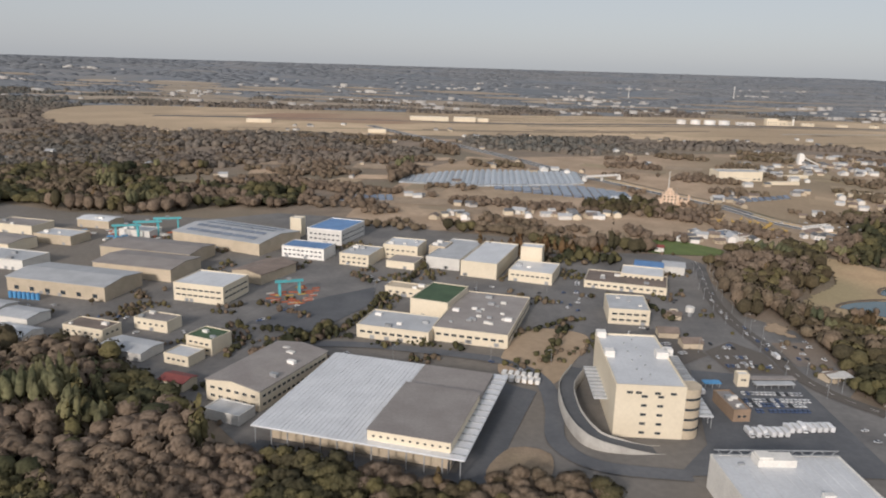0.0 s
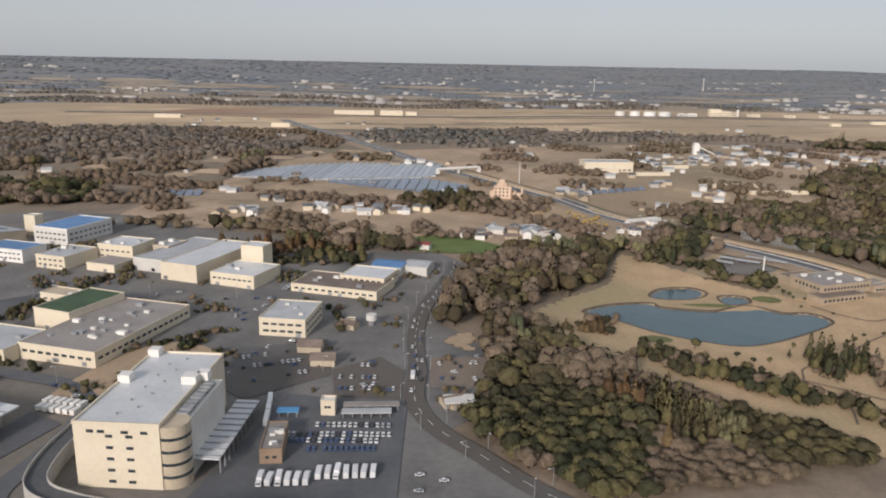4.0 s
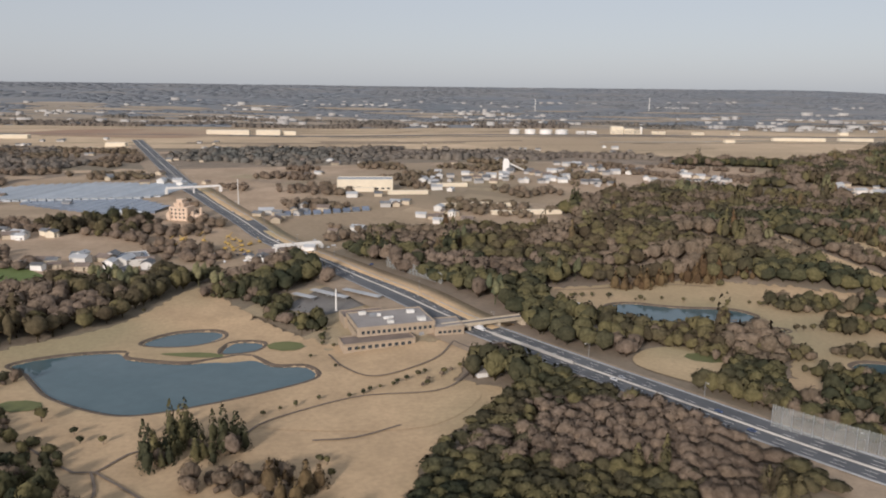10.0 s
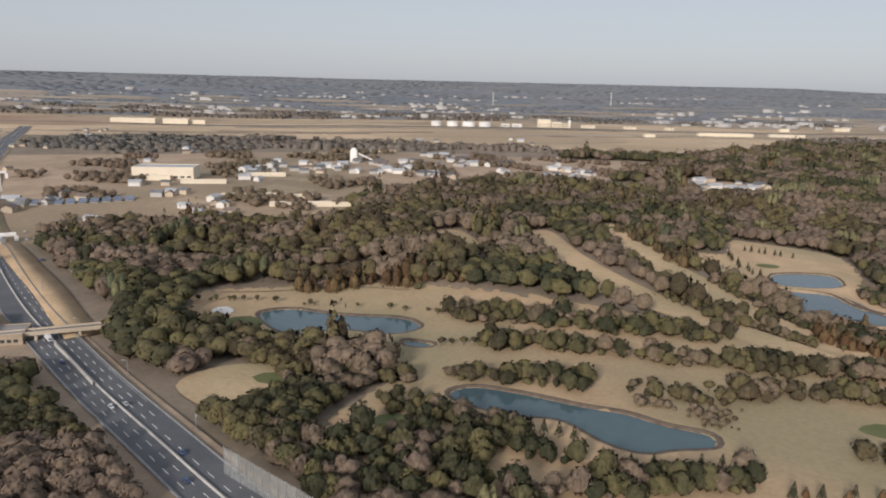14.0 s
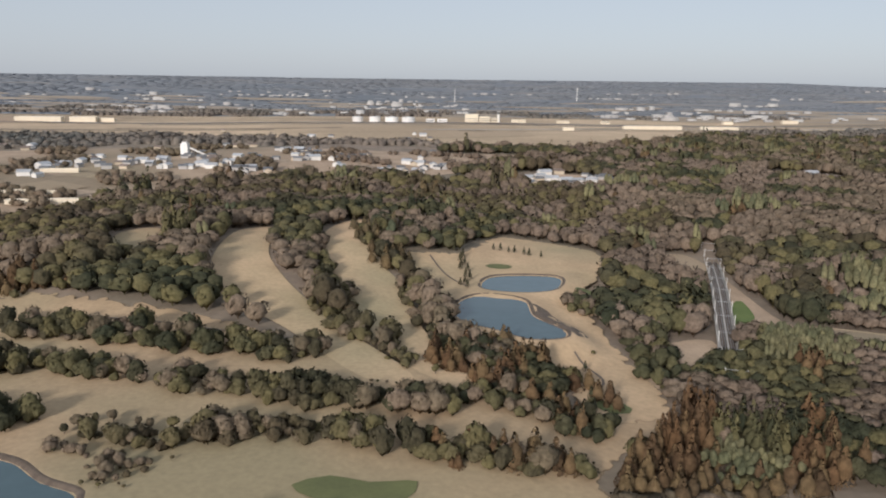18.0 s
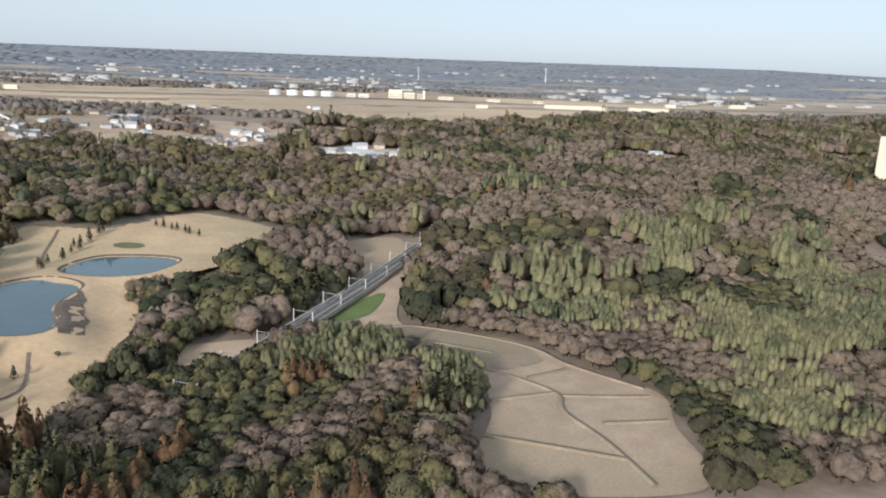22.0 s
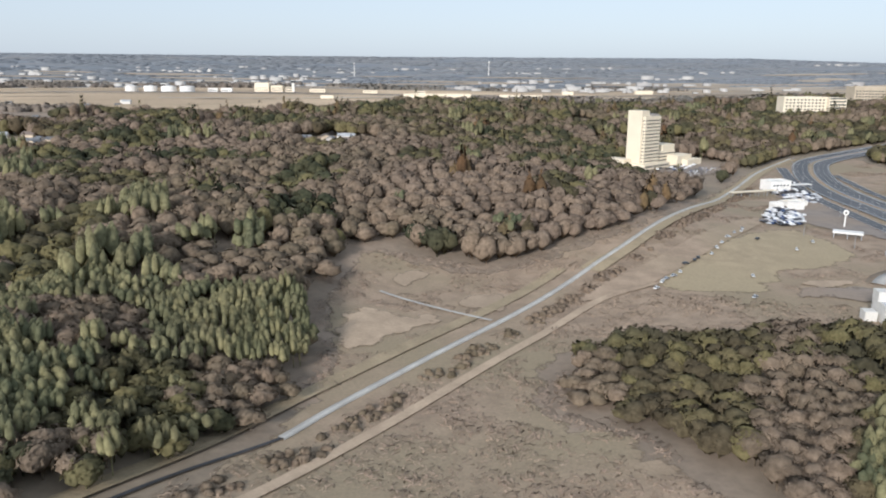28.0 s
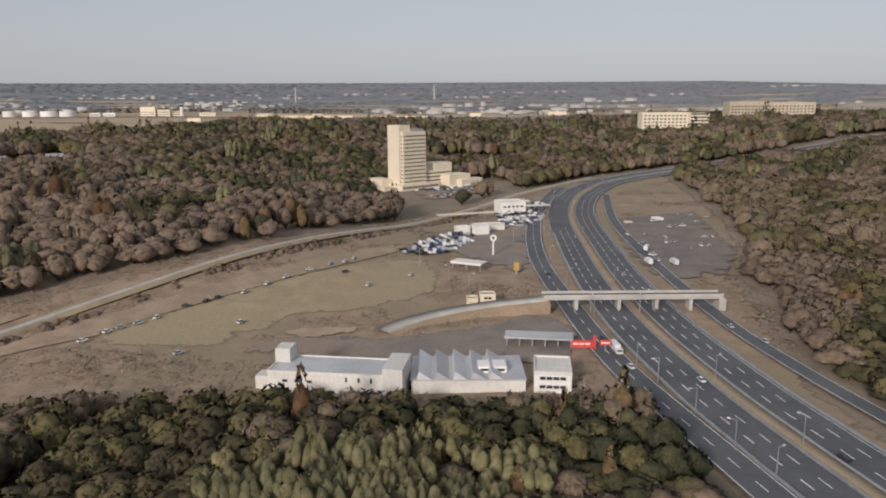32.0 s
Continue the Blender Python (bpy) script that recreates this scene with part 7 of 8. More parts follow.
for i in range(7):
    x0, y0 = -78 + i * 6, 576 + i
    ob = holder("solar_array", pose(x0, y0, zat(x0, y0), 0, 0, 8), "tilted solar panel row in a field", "solar panel", "solar rows in a field")
    part("panel", boxes("panel", PANEL, (0, 0, -0.1, 5, 14, 0.1)), ob, pose(0, 0, 0.6, 8))
    part("frame", boxes("frame", STEEL, (0.3, 0.4, -0.8, 4.7, 12, 0.5)), ob)
for i, s in enumerate((-0.33, -0.11, 0.11, 0.33)):
    for k in range(6):
        part("solar_panel", boxes("solar_panel", PANEL, (-25 + k * 8.3, -1.9, 0, -17.6 + k * 8.3, 1.9, 0.12)), sol, pose(0, s * 38, 6.62 + 2.2 * (1 - abs(s) * 2) + 0.14, (6.4 if s < 0 else -6.4)))

# ---- houses ----
hrng = random.Random(12)


def house_proto(w, d, h, wall, roof, label, plain=False):
    ob = holder("house", pose(0, 0, -500), label, "house", "village houses")
    part("wall", walls_gable(wall, w, d, h, d * 0.25), ob)
    part("roof", gable("roof", roof, w, d, h + 0.1, d * 0.26), ob)
    if not plain:
        me = boxes("window", GLASS, (-0.4, -0.05, 0, 0.4, 0.05, 0.6))
        for s in (-0.25, 0.25):
            part("window", me, ob, pose(w * s, -d / 2, 1.0))
        part("porch", boxes("porch", wall, (-w * 0.2, -d / 2 - 1.2, -0.5, w * 0.2, -d / 2, 1.6), bevel=0.05), ob)
    return ob


HOUSES = [house_proto(6, 5, 3.0, CREAM, TILEROOF, "cream village house with a dark tiled roof"), house_proto(7, 5, 3.2, WHITE, TILEROOF, "white village house with a grey tiled roof"),
          house_proto(8, 6, 2.4, TAN, BROWNROOF, "tan farmhouse with a brown roof"), house_proto(6, 4.5, 3.2, WHITE, GREYROOF, "white house with a pale roof"),
          house_proto(10, 6, 3.0, PALE, GREYROOF, "pale farm shed with a metal roof"), house_proto(6, 5, 3.0, PALE, REDROOF, "pale house with a red roof")]
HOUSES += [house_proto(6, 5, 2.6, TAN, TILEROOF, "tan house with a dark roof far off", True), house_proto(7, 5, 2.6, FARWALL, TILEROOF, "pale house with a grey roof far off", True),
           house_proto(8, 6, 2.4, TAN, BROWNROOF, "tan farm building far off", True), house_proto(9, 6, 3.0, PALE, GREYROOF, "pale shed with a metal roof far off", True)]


def house(x, y, k=None):
    p = hrng.choice(HOUSES[:5] if y < 560 else HOUSES[6:]) if k is None else HOUSES[k]
    copy_thing(p, pose(x, y, zat(x, y) + 0.2, 0, 0, hrng.choice((0, 90, 180)) + hrng.uniform(-25, 25)) @ Matrix.Scale(hrng.uniform(0.7, 1.05), 4))


VILLAGE = [(7, 530), (17, 516), (24, 564), (49, 539), (61, 539), (75, 532), (81, 546), (94, 533), (106, 529), (120, 539), (113, 526), (-19, 599), (155, 471), (162, 466), (168, 479),
           (178, 484), (189, 481), (185, 473), (251, 508), (253, 496), (260, 516), (238, 600), (247, 616)]
VILLAGE_B = [(343, 627), (336, 613), (407, 874), (423, 827), (432, 799), (448, 791), (468, 780), (467, 917), (336, 722), (309, 645), (333, 758), (102, 763), (105, 774), (53, 773), (226, 614),
             (242, 624), (291, 577), (316, 652), (339, 618), (358, 608), (348, 624), (403, 838), (419, 832), (434, 813), (449, 800), (463, 776), (472, 768), (486, 778), (379, 786), (361, 778)]
VILLAGE_C = [(335, 822), (336, 766), (506, 858), (544, 791), (594, 828), (606, 862), (541, 890), (596, 889), (482, 899), (497, 878), (334, 781), (337, 798), (371, 767), (361, 819), (395, 784),
             (396, 811), (425, 773), (434, 791), (428, 843), (445, 846), (411, 961), (480, 925), (541, 903), (582, 815), (591, 878), (539, 790), (542, 820), (610, 852)]
VILLAGE_D = [(703, 756), (738, 782), (716, 764), (683, 749), (685, 767), (688, 786), (693, 801), (707, 751), (736, 766), (736, 744), (724, 775), (903, 797), (901, 816), (907, 786), (880, 800),
             (889, 812), (482, 918), (511, 877), (578, 814), (566, 823), (589, 874)]
for spots, extra in ((VILLAGE, 2), (VILLAGE_B, 1), (VILLAGE_C, 2), (VILLAGE_D, 1)):
    for px, py in spots:
        house(px, py)
        for _ in range(extra):
            house(px + hrng.uniform(-16, 16), py + hrng.uniform(-14, 14))
house(128, 432, 5)
for _ in range(70):
    px, py = hrng.uniform(-500, 620), hrng.uniform(640, 1250)
    if px > -0.6 * py:
        for _ in range(hrng.choice((1, 1, 2, 3))):
            house(px + hrng.uniform(-20, 20), py + hrng.uniform(-14, 14))
for px, py in ((93, 292), (99, 281), (103, 316), (141, 255)):
    house(px, py, 2)
for ob in HOUSES:
    for o in (*ob.children, ob):
        bpy.data.objects.remove(o)
patch("village_ground", FIELD, [(676, 748), (692, 806), (746, 784), (752, 738), (710, 738)], 0.4, "brown village plots in the woods", "field")
patch("village_ground", FIELD, [(868, 826), (912, 828), (920, 776), (888, 774)], 0.4, "brown village plots in the woods", "field")
patch("clearing", SAND, [(1072, 1010), (1150, 1030), (1160, 990), (1100, 975)], 0.4, "pale clearing in the woods", "field")


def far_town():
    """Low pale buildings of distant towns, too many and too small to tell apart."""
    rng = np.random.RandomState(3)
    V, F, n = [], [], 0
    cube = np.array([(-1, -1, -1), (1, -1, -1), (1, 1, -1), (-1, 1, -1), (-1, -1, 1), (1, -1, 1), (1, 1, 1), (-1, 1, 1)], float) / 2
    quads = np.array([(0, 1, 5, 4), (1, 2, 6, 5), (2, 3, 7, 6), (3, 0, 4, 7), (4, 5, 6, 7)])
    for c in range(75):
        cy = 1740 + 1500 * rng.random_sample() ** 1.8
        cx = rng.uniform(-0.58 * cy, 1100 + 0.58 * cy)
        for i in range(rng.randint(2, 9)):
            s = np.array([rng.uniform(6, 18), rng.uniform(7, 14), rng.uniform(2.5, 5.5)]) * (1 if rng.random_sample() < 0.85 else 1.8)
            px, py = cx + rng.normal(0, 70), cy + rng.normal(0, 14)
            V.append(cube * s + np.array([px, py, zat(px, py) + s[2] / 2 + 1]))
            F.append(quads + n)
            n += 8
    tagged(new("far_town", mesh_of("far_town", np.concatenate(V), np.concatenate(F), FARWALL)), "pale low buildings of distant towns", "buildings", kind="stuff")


far_town()
# masts on the skyline
for px, py, h in ((620, 2600, 42), (1010, 2700, 45)):
    ob = holder("radio_mast", pose(px, py, zat(px, py)), "thin pale radio mast far off", "mast")
    part("mast", tube("mast", PALE, 1.6, -2, h, 0.8, seg=6), ob)
    part("platform", tube("platform", PALE, 3.0, h * 0.9, h * 0.93, seg=8), ob)


# ---- vehicles ----
def car_proto(paint, kind, wheels=True):
    L, W, H = {"car": (2.4, 1.0, 0.78), "van": (2.6, 1.05, 1.1), "truck": (5.2, 1.35, 1.9)}[kind]
    words = {"car": "small %s parked saloon car", "van": "small %s box van", "truck": "%s box lorry with a tall body"}[kind] % paint.name.split("_")[-1]
    ob = holder(kind, pose(0, 0, -500), words, "vehicle", "vehicles")
    body = bmesh.new()
    if kind == "truck":
        box_bm(body, -L / 2, -W / 2, 0.35, L * 0.24, W / 2, H)
    else:
        box_bm(body, -L / 2, -W / 2, 0.18, L / 2, W / 2, H * 0.62)
    bmesh.ops.bevel(body, geom=body.edges[:], offset=0.07, segments=1, affect="EDGES")
    part("body", from_bm("body", body, paint), ob)
    cab = bmesh.new()
    if kind == "truck":
        box_bm(cab, L * 0.27, -W / 2, 0.3, L / 2, W / 2, 1.35)
    else:
        res = box_bm(cab, -L * (0.42 if kind == "van" else 0.34), -W * 0.45, H * 0.6, L * 0.24, W * 0.45, H)
        for v in res["verts"]:
            if v.co.z > H * 0.9:
                v.co.x = v.co.x * 0.72 - 0.05
                v.co.y *= 0.85
    part("cabin", from_bm("cabin", cab, paint if kind == "truck" else GLASS), ob)
    part("roof", boxes("roof", paint, (-L * 0.26, -W * 0.37, H, L * 0.14, W * 0.37, H + 0.03)) if kind != "truck" else boxes("windscreen", GLASS, (L / 2 - 0.02, -W * 0.42, 0.8, L / 2 + 0.02, W * 0.42, 1.2)), ob)
    wheel = bmesh.new()
    bmesh.ops.create_cone(wheel, cap_ends=True, segments=10, radius1=0.2, radius2=0.2, depth=0.16, matrix=pose(0, 0, 0, 90))
    wm = from_bm("wheel", wheel, DARK)
    for sx in (-0.32, 0.32) if wheels else ():
        for sy in (-0.46, 0.46):
            part("wheel", wm, ob, pose(L * sx, W * sy, 0.2))
    return ob


CARSET = [car_proto(c, "car") for c in (CARS[0], CARS[0], CARS[1], CARS[2], CARS[3])]
LOTSET = [car_proto(c, "car", False) for c in (CARS[0], CARS[0], CARS[1], CARS[2], CARS[3])]
VAN, TRUCK = car_proto(CARS[0], "van"), car_proto(CARS[0], "truck")
vrng = random.Random(9)


def vehicle(x, y, turn, proto=None, lift=0.55):
    copy_thing(proto or vrng.choice(CARSET), pose(x, y, zat(x, y) + lift, 0, 0, turn))


FARCARS = [[], [], [], []]


def far_car(x, y, turn, lift):
    """A car in a crowded lot far off, joined with the others of its colour."""
    FARCARS[vrng.choice((0, 0, 1, 1, 2, 2, 3))].append(pose(x, y, zat(x, y) + lift, 0, 0, turn))


def car_row(a, b, gap, turn, proto=None, fill=0.9):
    ang, w = frame_of(a, b)
    for i in range(int(w / gap) + 1):
        if vrng.random() < fill:
            u = i * gap / max(w, 0.01)
            vehicle(a[0] + (b[0] - a[0]) * u, a[1] + (b[1] - a[1]) * u, turn + vrng.uniform(-3, 3) + (180 if vrng.random() < 0.3 else 0), proto or vrng.choice(LOTSET), 0.3)


car_row((97, 234), (124, 235), 1.5, 92)
car_row((104, 239.5), (124, 240), 1.5, 92)
car_row((101, 226.5), (121, 227.5), 1.4, 92, LOTSET[4])
car_row((97, 230.8), (121, 231.4), 1.5, 92)
car_row((95, 211), (108, 212), 2.2, 92, TRUCK, 1.0)
car_row((108.5, 214.5), (122, 216), 2.2, 92, TRUCK, 1.0)
car_row((88, 253), (90, 238), 3.2, -80, TRUCK, 1.0)
for px, py in ((78, 294), (85, 300), (87, 299), (75, 288), (81, 279), (90, 279), (101, 317), (115, 283), (117, 266), (114, 265), (122, 262), (108, 284), (150, 293), (142, 278), (133, 216), (133, 209), (139, 214), (148, 287), (144, 283),
               (-60, 234), (-57, 240), (-54, 236), (-52, 246), (-50, 252), (-48, 244), (60, 330), (64, 334), (58, 326), (66, 340), (62, 322), (-110, 268), (-106, 272), (-118, 282), (-98, 276), (-100, 284), (-30, 362), (-24, 358), (-34, 368), (18, 352), (26, 356), (34, 350), (70, 345), (60, 350), (48, 348), (30, 255), (20, 262), (-140, 300), (-165, 312), (-175, 310), (110, 340), (112, 344)):
    vehicle(px, py, vrng.uniform(0, 180), None, 0.25)
for px, py in ((126.6, 318), (129.6, 305), (127.5, 297), (131.3, 285), (128.6, 289), (129.6, 346), (134, 357), (138, 383), (128.8, 262), (131.4, 270), (128.6, 280), (127, 326)):
    vehicle(px, py, 88)
vehicle(128.8, 272, 90, TRUCK)
for px, py, t in ((425, 330, -48), (399, 352, -48), (372, 381, -48), (402, 354, 132), (204, 615, -60), (249, 545, -57), (300, 474, 126), (232, 565, 123), (140, 728, -60), (430, 318, 132), (190, 636, 118)):
    vehicle(px, py, t, None, 0.62)
vehicle(358, 400, -48, TRUCK, 0.62)
for px, py, t in ((1186, 588, 95), (1190, 577, 95), (1169, 553, -80), (1171, 640, 95), (1164, 700, 92), (1181, 521, -78), (1174, 620, 92), (1186, 660, 92)):
    vehicle(px, py, t, None, 0.62)
for px, py, t in ((1154.5, 578, -82), (1157, 560, -80)):
    vehicle(px, py, t, None, 0.62)
vehicle(1155.8, 570, -82, TRUCK, 0.62)
vehicle(1148, 640, 92, None, 0.62)
EDGE = [(1035, 577), (1038, 583), (1043, 589), (1046, 593), (1056, 609), (1062, 614), (1070, 629), (1080, 646), (1086, 655), (1086, 638), (1095, 624), (1106, 637), (1061, 568), (1068, 590), (1050, 602), (1066, 622), (1075, 638), (1040, 586), (1084, 650), (1054, 606)]
for i, (px, py) in enumerate(EDGE):
    vehicle(px, py, 50 + vrng.uniform(-40, 40), CARSET[(0, 0, 2, 0, 3)[i % 5]], 0.6)
    ROADS.append(([(px - 2.5, py - 2.5), (px - 0.5, py - 0.5), (px + 0.5, py + 0.5), (px + 2.5, py + 2.5)], 2.2))



def fill_lot(poly, turn, gap, lane, prob):
    """Rows of parked cars within an outline."""
    c, sn = math.cos(radians(turn)), math.sin(radians(turn))
    mx, my = sum(q[0] for q in poly) / len(poly), sum(q[1] for q in poly) / len(poly)
    for i in range(-30, 31):
        for j in range(-14, 15):
            px, py = mx + i * gap * c - j * lane * sn, my + i * gap * sn + j * lane * c
            if vrng.random() < prob and bool(inside(poly, np.array([px]), np.array([py]))[0]):
                far_car(px, py, turn + 90 + vrng.uniform(-4, 4), 0.52)


fill_lot([(1098, 670), (1109, 694), (1123, 718), (1126, 694), (1117, 671), (1105, 666)], 25, 1.6, 3.4, 0.8)
fill_lot([(1124, 726), (1141, 750), (1156, 768), (1157, 745), (1141, 722)], 30, 1.9, 4.2, 0.6)
fill_lot([(1130, 752), (1146, 742), (1160, 792), (1152, 806), (1140, 780)], 30, 1.7, 3.6, 0.62)
fill_lot([(1092, 836), (1112, 836), (1128, 862), (1114, 866)], 60, 1.9, 4.4, 0.5)
for i in range(5):
    car_row((1103 + i * 5, 815 + i * 8), (1112 + i * 5, 812 + i * 8), 1.8, 70, None, 0.8)
for px, py in ((1202, 737), (1216, 753), (1222, 752), (1207, 684), (1210, 684), (1202, 679), (1192, 706), (1198, 700), (1185, 706), (1227, 746), (1205, 722), (1208, 723), (1211, 724), (1196, 690), (1199, 691), (1213, 700), (1216, 701), (1186, 668), (1188, 690), (1220, 735)):
    vehicle(px, py, vrng.uniform(0, 180), vrng.choice([CARSET[0], VAN, CARSET[2]]), 0.6)
for px, py, t in ((1186, 677, 70), (1182, 656, 95), (1204, 738, 10), (1190, 655, 95)):
    vehicle(px, py, t, TRUCK, 0.6)
for i in range(34):
    px, py = 300 + vrng.uniform(-35, 30), 515 + vrng.uniform(-22, 40)
    if near_line(EXP_A, np.array([px]), np.array([py]))[0] > 14:
        far_car(px, py, vrng.uniform(0, 180), 0.3)
for i in range(26):
    far_car(vrng.uniform(215, 262), vrng.uniform(488, 512), vrng.uniform(0, 180), 0.3)
for paint, places in zip(CARS, FARCARS):
    bm = bmesh.new()
    for m in places:
        new_verts = []
        for b in ((-1.2, -0.5, 0.15, 1.2, 0.5, 0.48), (-0.8, -0.43, 0.46, 0.55, 0.43, 0.78)):
            new_verts += box_bm(bm, *b)["verts"]
        bmesh.ops.transform(bm, matrix=m, verts=new_verts)
    tagged(new("parked_cars", from_bm("parked_cars", bm, paint)), "crowded rows of %s parked cars" % paint.name.split("_")[-1], "cars", kind="stuff")


# ---- yard clutter ----
def digger(x, y, turn):
    ob = holder("excavator", pose(x, y, zat(x, y) + 0.2, 0, 0, turn), "yellow construction machine in a yard", "machine", "machines in a yard")
    part("body", boxes("body", YELLOW, (-1.2, -0.7, 0.5, 0.8, 0.7, 1.5), bevel=0.1), ob)
    part("track", boxes("track", DARK, (-1.3, -0.85, 0, 1.2, 0.85, 0.5), bevel=0.1), ob)
    part("arm", boxes("arm", YELLOW, (0, -0.12, 0, 3.0, 0.12, 0.3)), ob, pose(0.6, 0, 1.3, 0, -28, 0))


for i in range(24):
    digger(vrng.uniform(192, 240), vrng.uniform(515, 548), vrng.uniform(0, 360))
patch("machine_yard", FIELD, [(185, 510), (215, 505), (240, 512), (248, 535), (225, 552), (195, 550)], 0.35, "brown yard full of yellow machines", "yard", rounded=False)


def gantry(x, y, turn, w, h, label):
    ob = holder("gantry_crane", pose(x, y, zat(x, y), 0, 0, turn), label, "crane")
    part("beam", boxes("beam", TURQUOISE, (-w / 2 - 2, -0.5, h - 1.2, w / 2 + 2, 0.5, h), bevel=0.05), ob)
    for s in (-w / 2, w / 2):
        for t in (-2, 2):
            part("leg", boxes("leg", TURQUOISE, (s - 0.35, t - 0.35, -1, s + 0.35, t + 0.35, h - 1.2)), ob)
        part("sill", boxes("sill", TURQUOISE, (s - 0.4, -2.6, 0.2, s + 0.4, 2.6, 0.9)), ob)
    part("trolley", boxes("trolley", STEEL, (-1, -0.8, h, 1, 0.8, h + 0.9), bevel=0.05), ob)


for k in range(3):
    gantry(-182 + k * 8, 432 + k * 11, 15, 12, 9, "turquoise steel gantry crane over a yard")
gantry(-69, 338, 20, 9, 7, "turquoise gantry crane beside steel stacks")
for i in range(46):
    px, py = vrng.uniform(-78, -56), vrng.uniform(322, 352)
    ob = holder("steel_stack", pose(px, py, zat(px, py) + 0.15, 0, 0, 20 + vrng.uniform(-8, 8)), "stack of coloured steel parts in a yard", "stack", "stacks in a steel yard")
    m = vrng.choice((YELLOW, RUST, RUST, CONCRETE))
    part("beam", boxes("beam", m, (-1.8, -0.5, 0, 1.8, -0.1, 0.5), bevel=0.04), ob)
    part("beam", boxes("beam", m, (-1.8, 0.1, 0, 1.8, 0.5, 0.5), bevel=0.04), ob)
for i in range(40):
    px, py = vrng.uniform(-225, -160), vrng.uniform(425, 455)
    ob = holder("steel_stack", pose(px, py, zat(px, py) + 0.15, 0, 0, vrng.uniform(0, 90)), "stack of pale material in a yard", "stack", "stacks in a yard")
    part("pile", boxes("pile", vrng.choice((CONCRETE, RUST, BLUESHEET, PALE)), (-2, -1, 0, 2, 1, vrng.uniform(0.6, 1.6)), bevel=0.1), ob)
for i in range(7):
    ob = holder("blue_tank", pose(-189 + i * 2.2, 322 - i * 0.4, zat(-185, 322)), "upright blue tank beside a hall", "tank", "blue tanks beside a hall")
    part("shell", tube("shell", BLUESHEET, 0.9, 0, 2.8, seg=12), ob)
    part("lid", tube("lid", BLUESHEET, 0.9, 2.8, 3.2, 0.3, seg=12), ob)
B("water_tower", "tall cream silo-like tower beside a hall", (-91, 452), (-84, 450), 6, 11, CREAM, PALE)
for i in range(12):
    ob = holder("trailer_box", pose(24 + (i % 6) * 2.2, 247 + (i // 6) * 4 - (i % 6) * 0.5, zat(28, 248) + 0.2, 0, 0, -15), "white storage box in a warehouse yard", "container", "boxes in a warehouse yard")
    part("box", boxes("box", WHITE, (-0.8, -1.6, 0.2, 0.8, 1.6, 1.7), bevel=0.08), ob)
    part("base", boxes("base", DARK, (-0.7, -1.5, 0, 0.7, 1.5, 0.2)), ob)
B("gatehouse", "small cream kiosk with a tower roof", (104, 245), (108, 245), 3.5, 4.5, CREAM, PALE, wins=(("f", 1, 2, 0.8, 0.7, 2.4, 1),))
B("depot", "tan brick depot office beside parked cars", (93, 219), (98.5, 219.5), 15, 4.0, BROWNWALL, TAUPE, units=5, wins=(("f", 1, 2, 1.0, 0.7, 1.6, 1),))
canopy("carport", "grey carport roof over parked cars", (110, 243.5), (124, 244.5), 3.2, 2.0, GREYROOF, 6)
canopy("carport", "long grey carport behind parked cars", (110, 247.5), (126, 248.5), 3.0, 2.2, TAUPE, 6)
canopy("carport", "blue sheeted lean-to roof", (92, 243), (98, 243.3), 3.0, 2.4, BLUESHEET, 3)
canopy("frame_shed", "white open frame shed beside the road", (139, 250), (148, 251), 6, 3.0, PALE, 4)
B("hut", "cream hut on legs in a yard", (102, 317), (105, 317), 3, 2.6, CREAM, BROWNROOF)
tk = holder("water_tank", pose(111, 320, zat(111, 320)), "round pale water tank on a stand", "tank")
part("drum", tube("drum", PALE, 2.0, 2.2, 4.4, seg=16), tk)
part("stand", tube("stand", STEEL, 1.2, -0.5, 2.2, seg=8), tk)
patch("bare_lot", FIELD, [(36, 295), (60, 290), (50, 262), (38, 243), (22, 254)], 0.4, "brown bare ground between factories", "ground", clear=False)
patch("bare_lot", FIELD, [(134, 313), (151, 320), (152, 305), (150, 298), (134, 296)], 0.4, "brown dirt lot beside the road", "ground", rounded=False, ends=2.5)
patch("grass_strip", SCRUB, [(14, 183), (29, 180), (33, 196), (22, 199)], 0.42, "dry grass corner beside a warehouse yard", "ground", clear=False)
patch("loading_yard", ASPHALT, [(-58, 190), (12, 172), (34, 238), (22, 245), (6, 184), (-50, 199)], 0.4, "dark asphalt loading yard round a warehouse", "yard", rounded=False)
strip("service_road", ASPHALT, [(-64, 275), (-31, 276), (-11, 273), (10, 268), (28, 261), (37, 246), (38, 225), (36, 203), (46, 190), (70, 186)], 6, 0.45, "curving asphalt service road", "road")
patch("asphalt_lot", ASPHALT, [(66, 186), (128, 188), (128, 252), (92, 258), (80, 204)], 0.4, "dark asphalt depot yard", "yard", rounded=False)
patch("asphalt_lot", ROADGREY, [(64, 290), (97, 303), (103, 272), (80, 254), (70, 262)], 0.35, "grey car park behind a warehouse", "yard", rounded=False)
patch("asphalt_lot", ROADGREY, [(103, 276), (117, 288), (126, 276), (126, 257), (106, 257)], 0.36, "grey car park beside the road", "yard", rounded=False)
patch("asphalt_lot", LOTGROUND, [(134, 289), (155, 294), (151, 268), (134, 265)], 0.36, "worn grey car lot below the woods", "yard", rounded=False)
patch("asphalt_lot", ASPHALT, [(-76, 297), (-58, 329), (-30, 352), (-30, 325), (-50, 287)], 0.35, "dark asphalt lot beside factories", "yard", rounded=False)
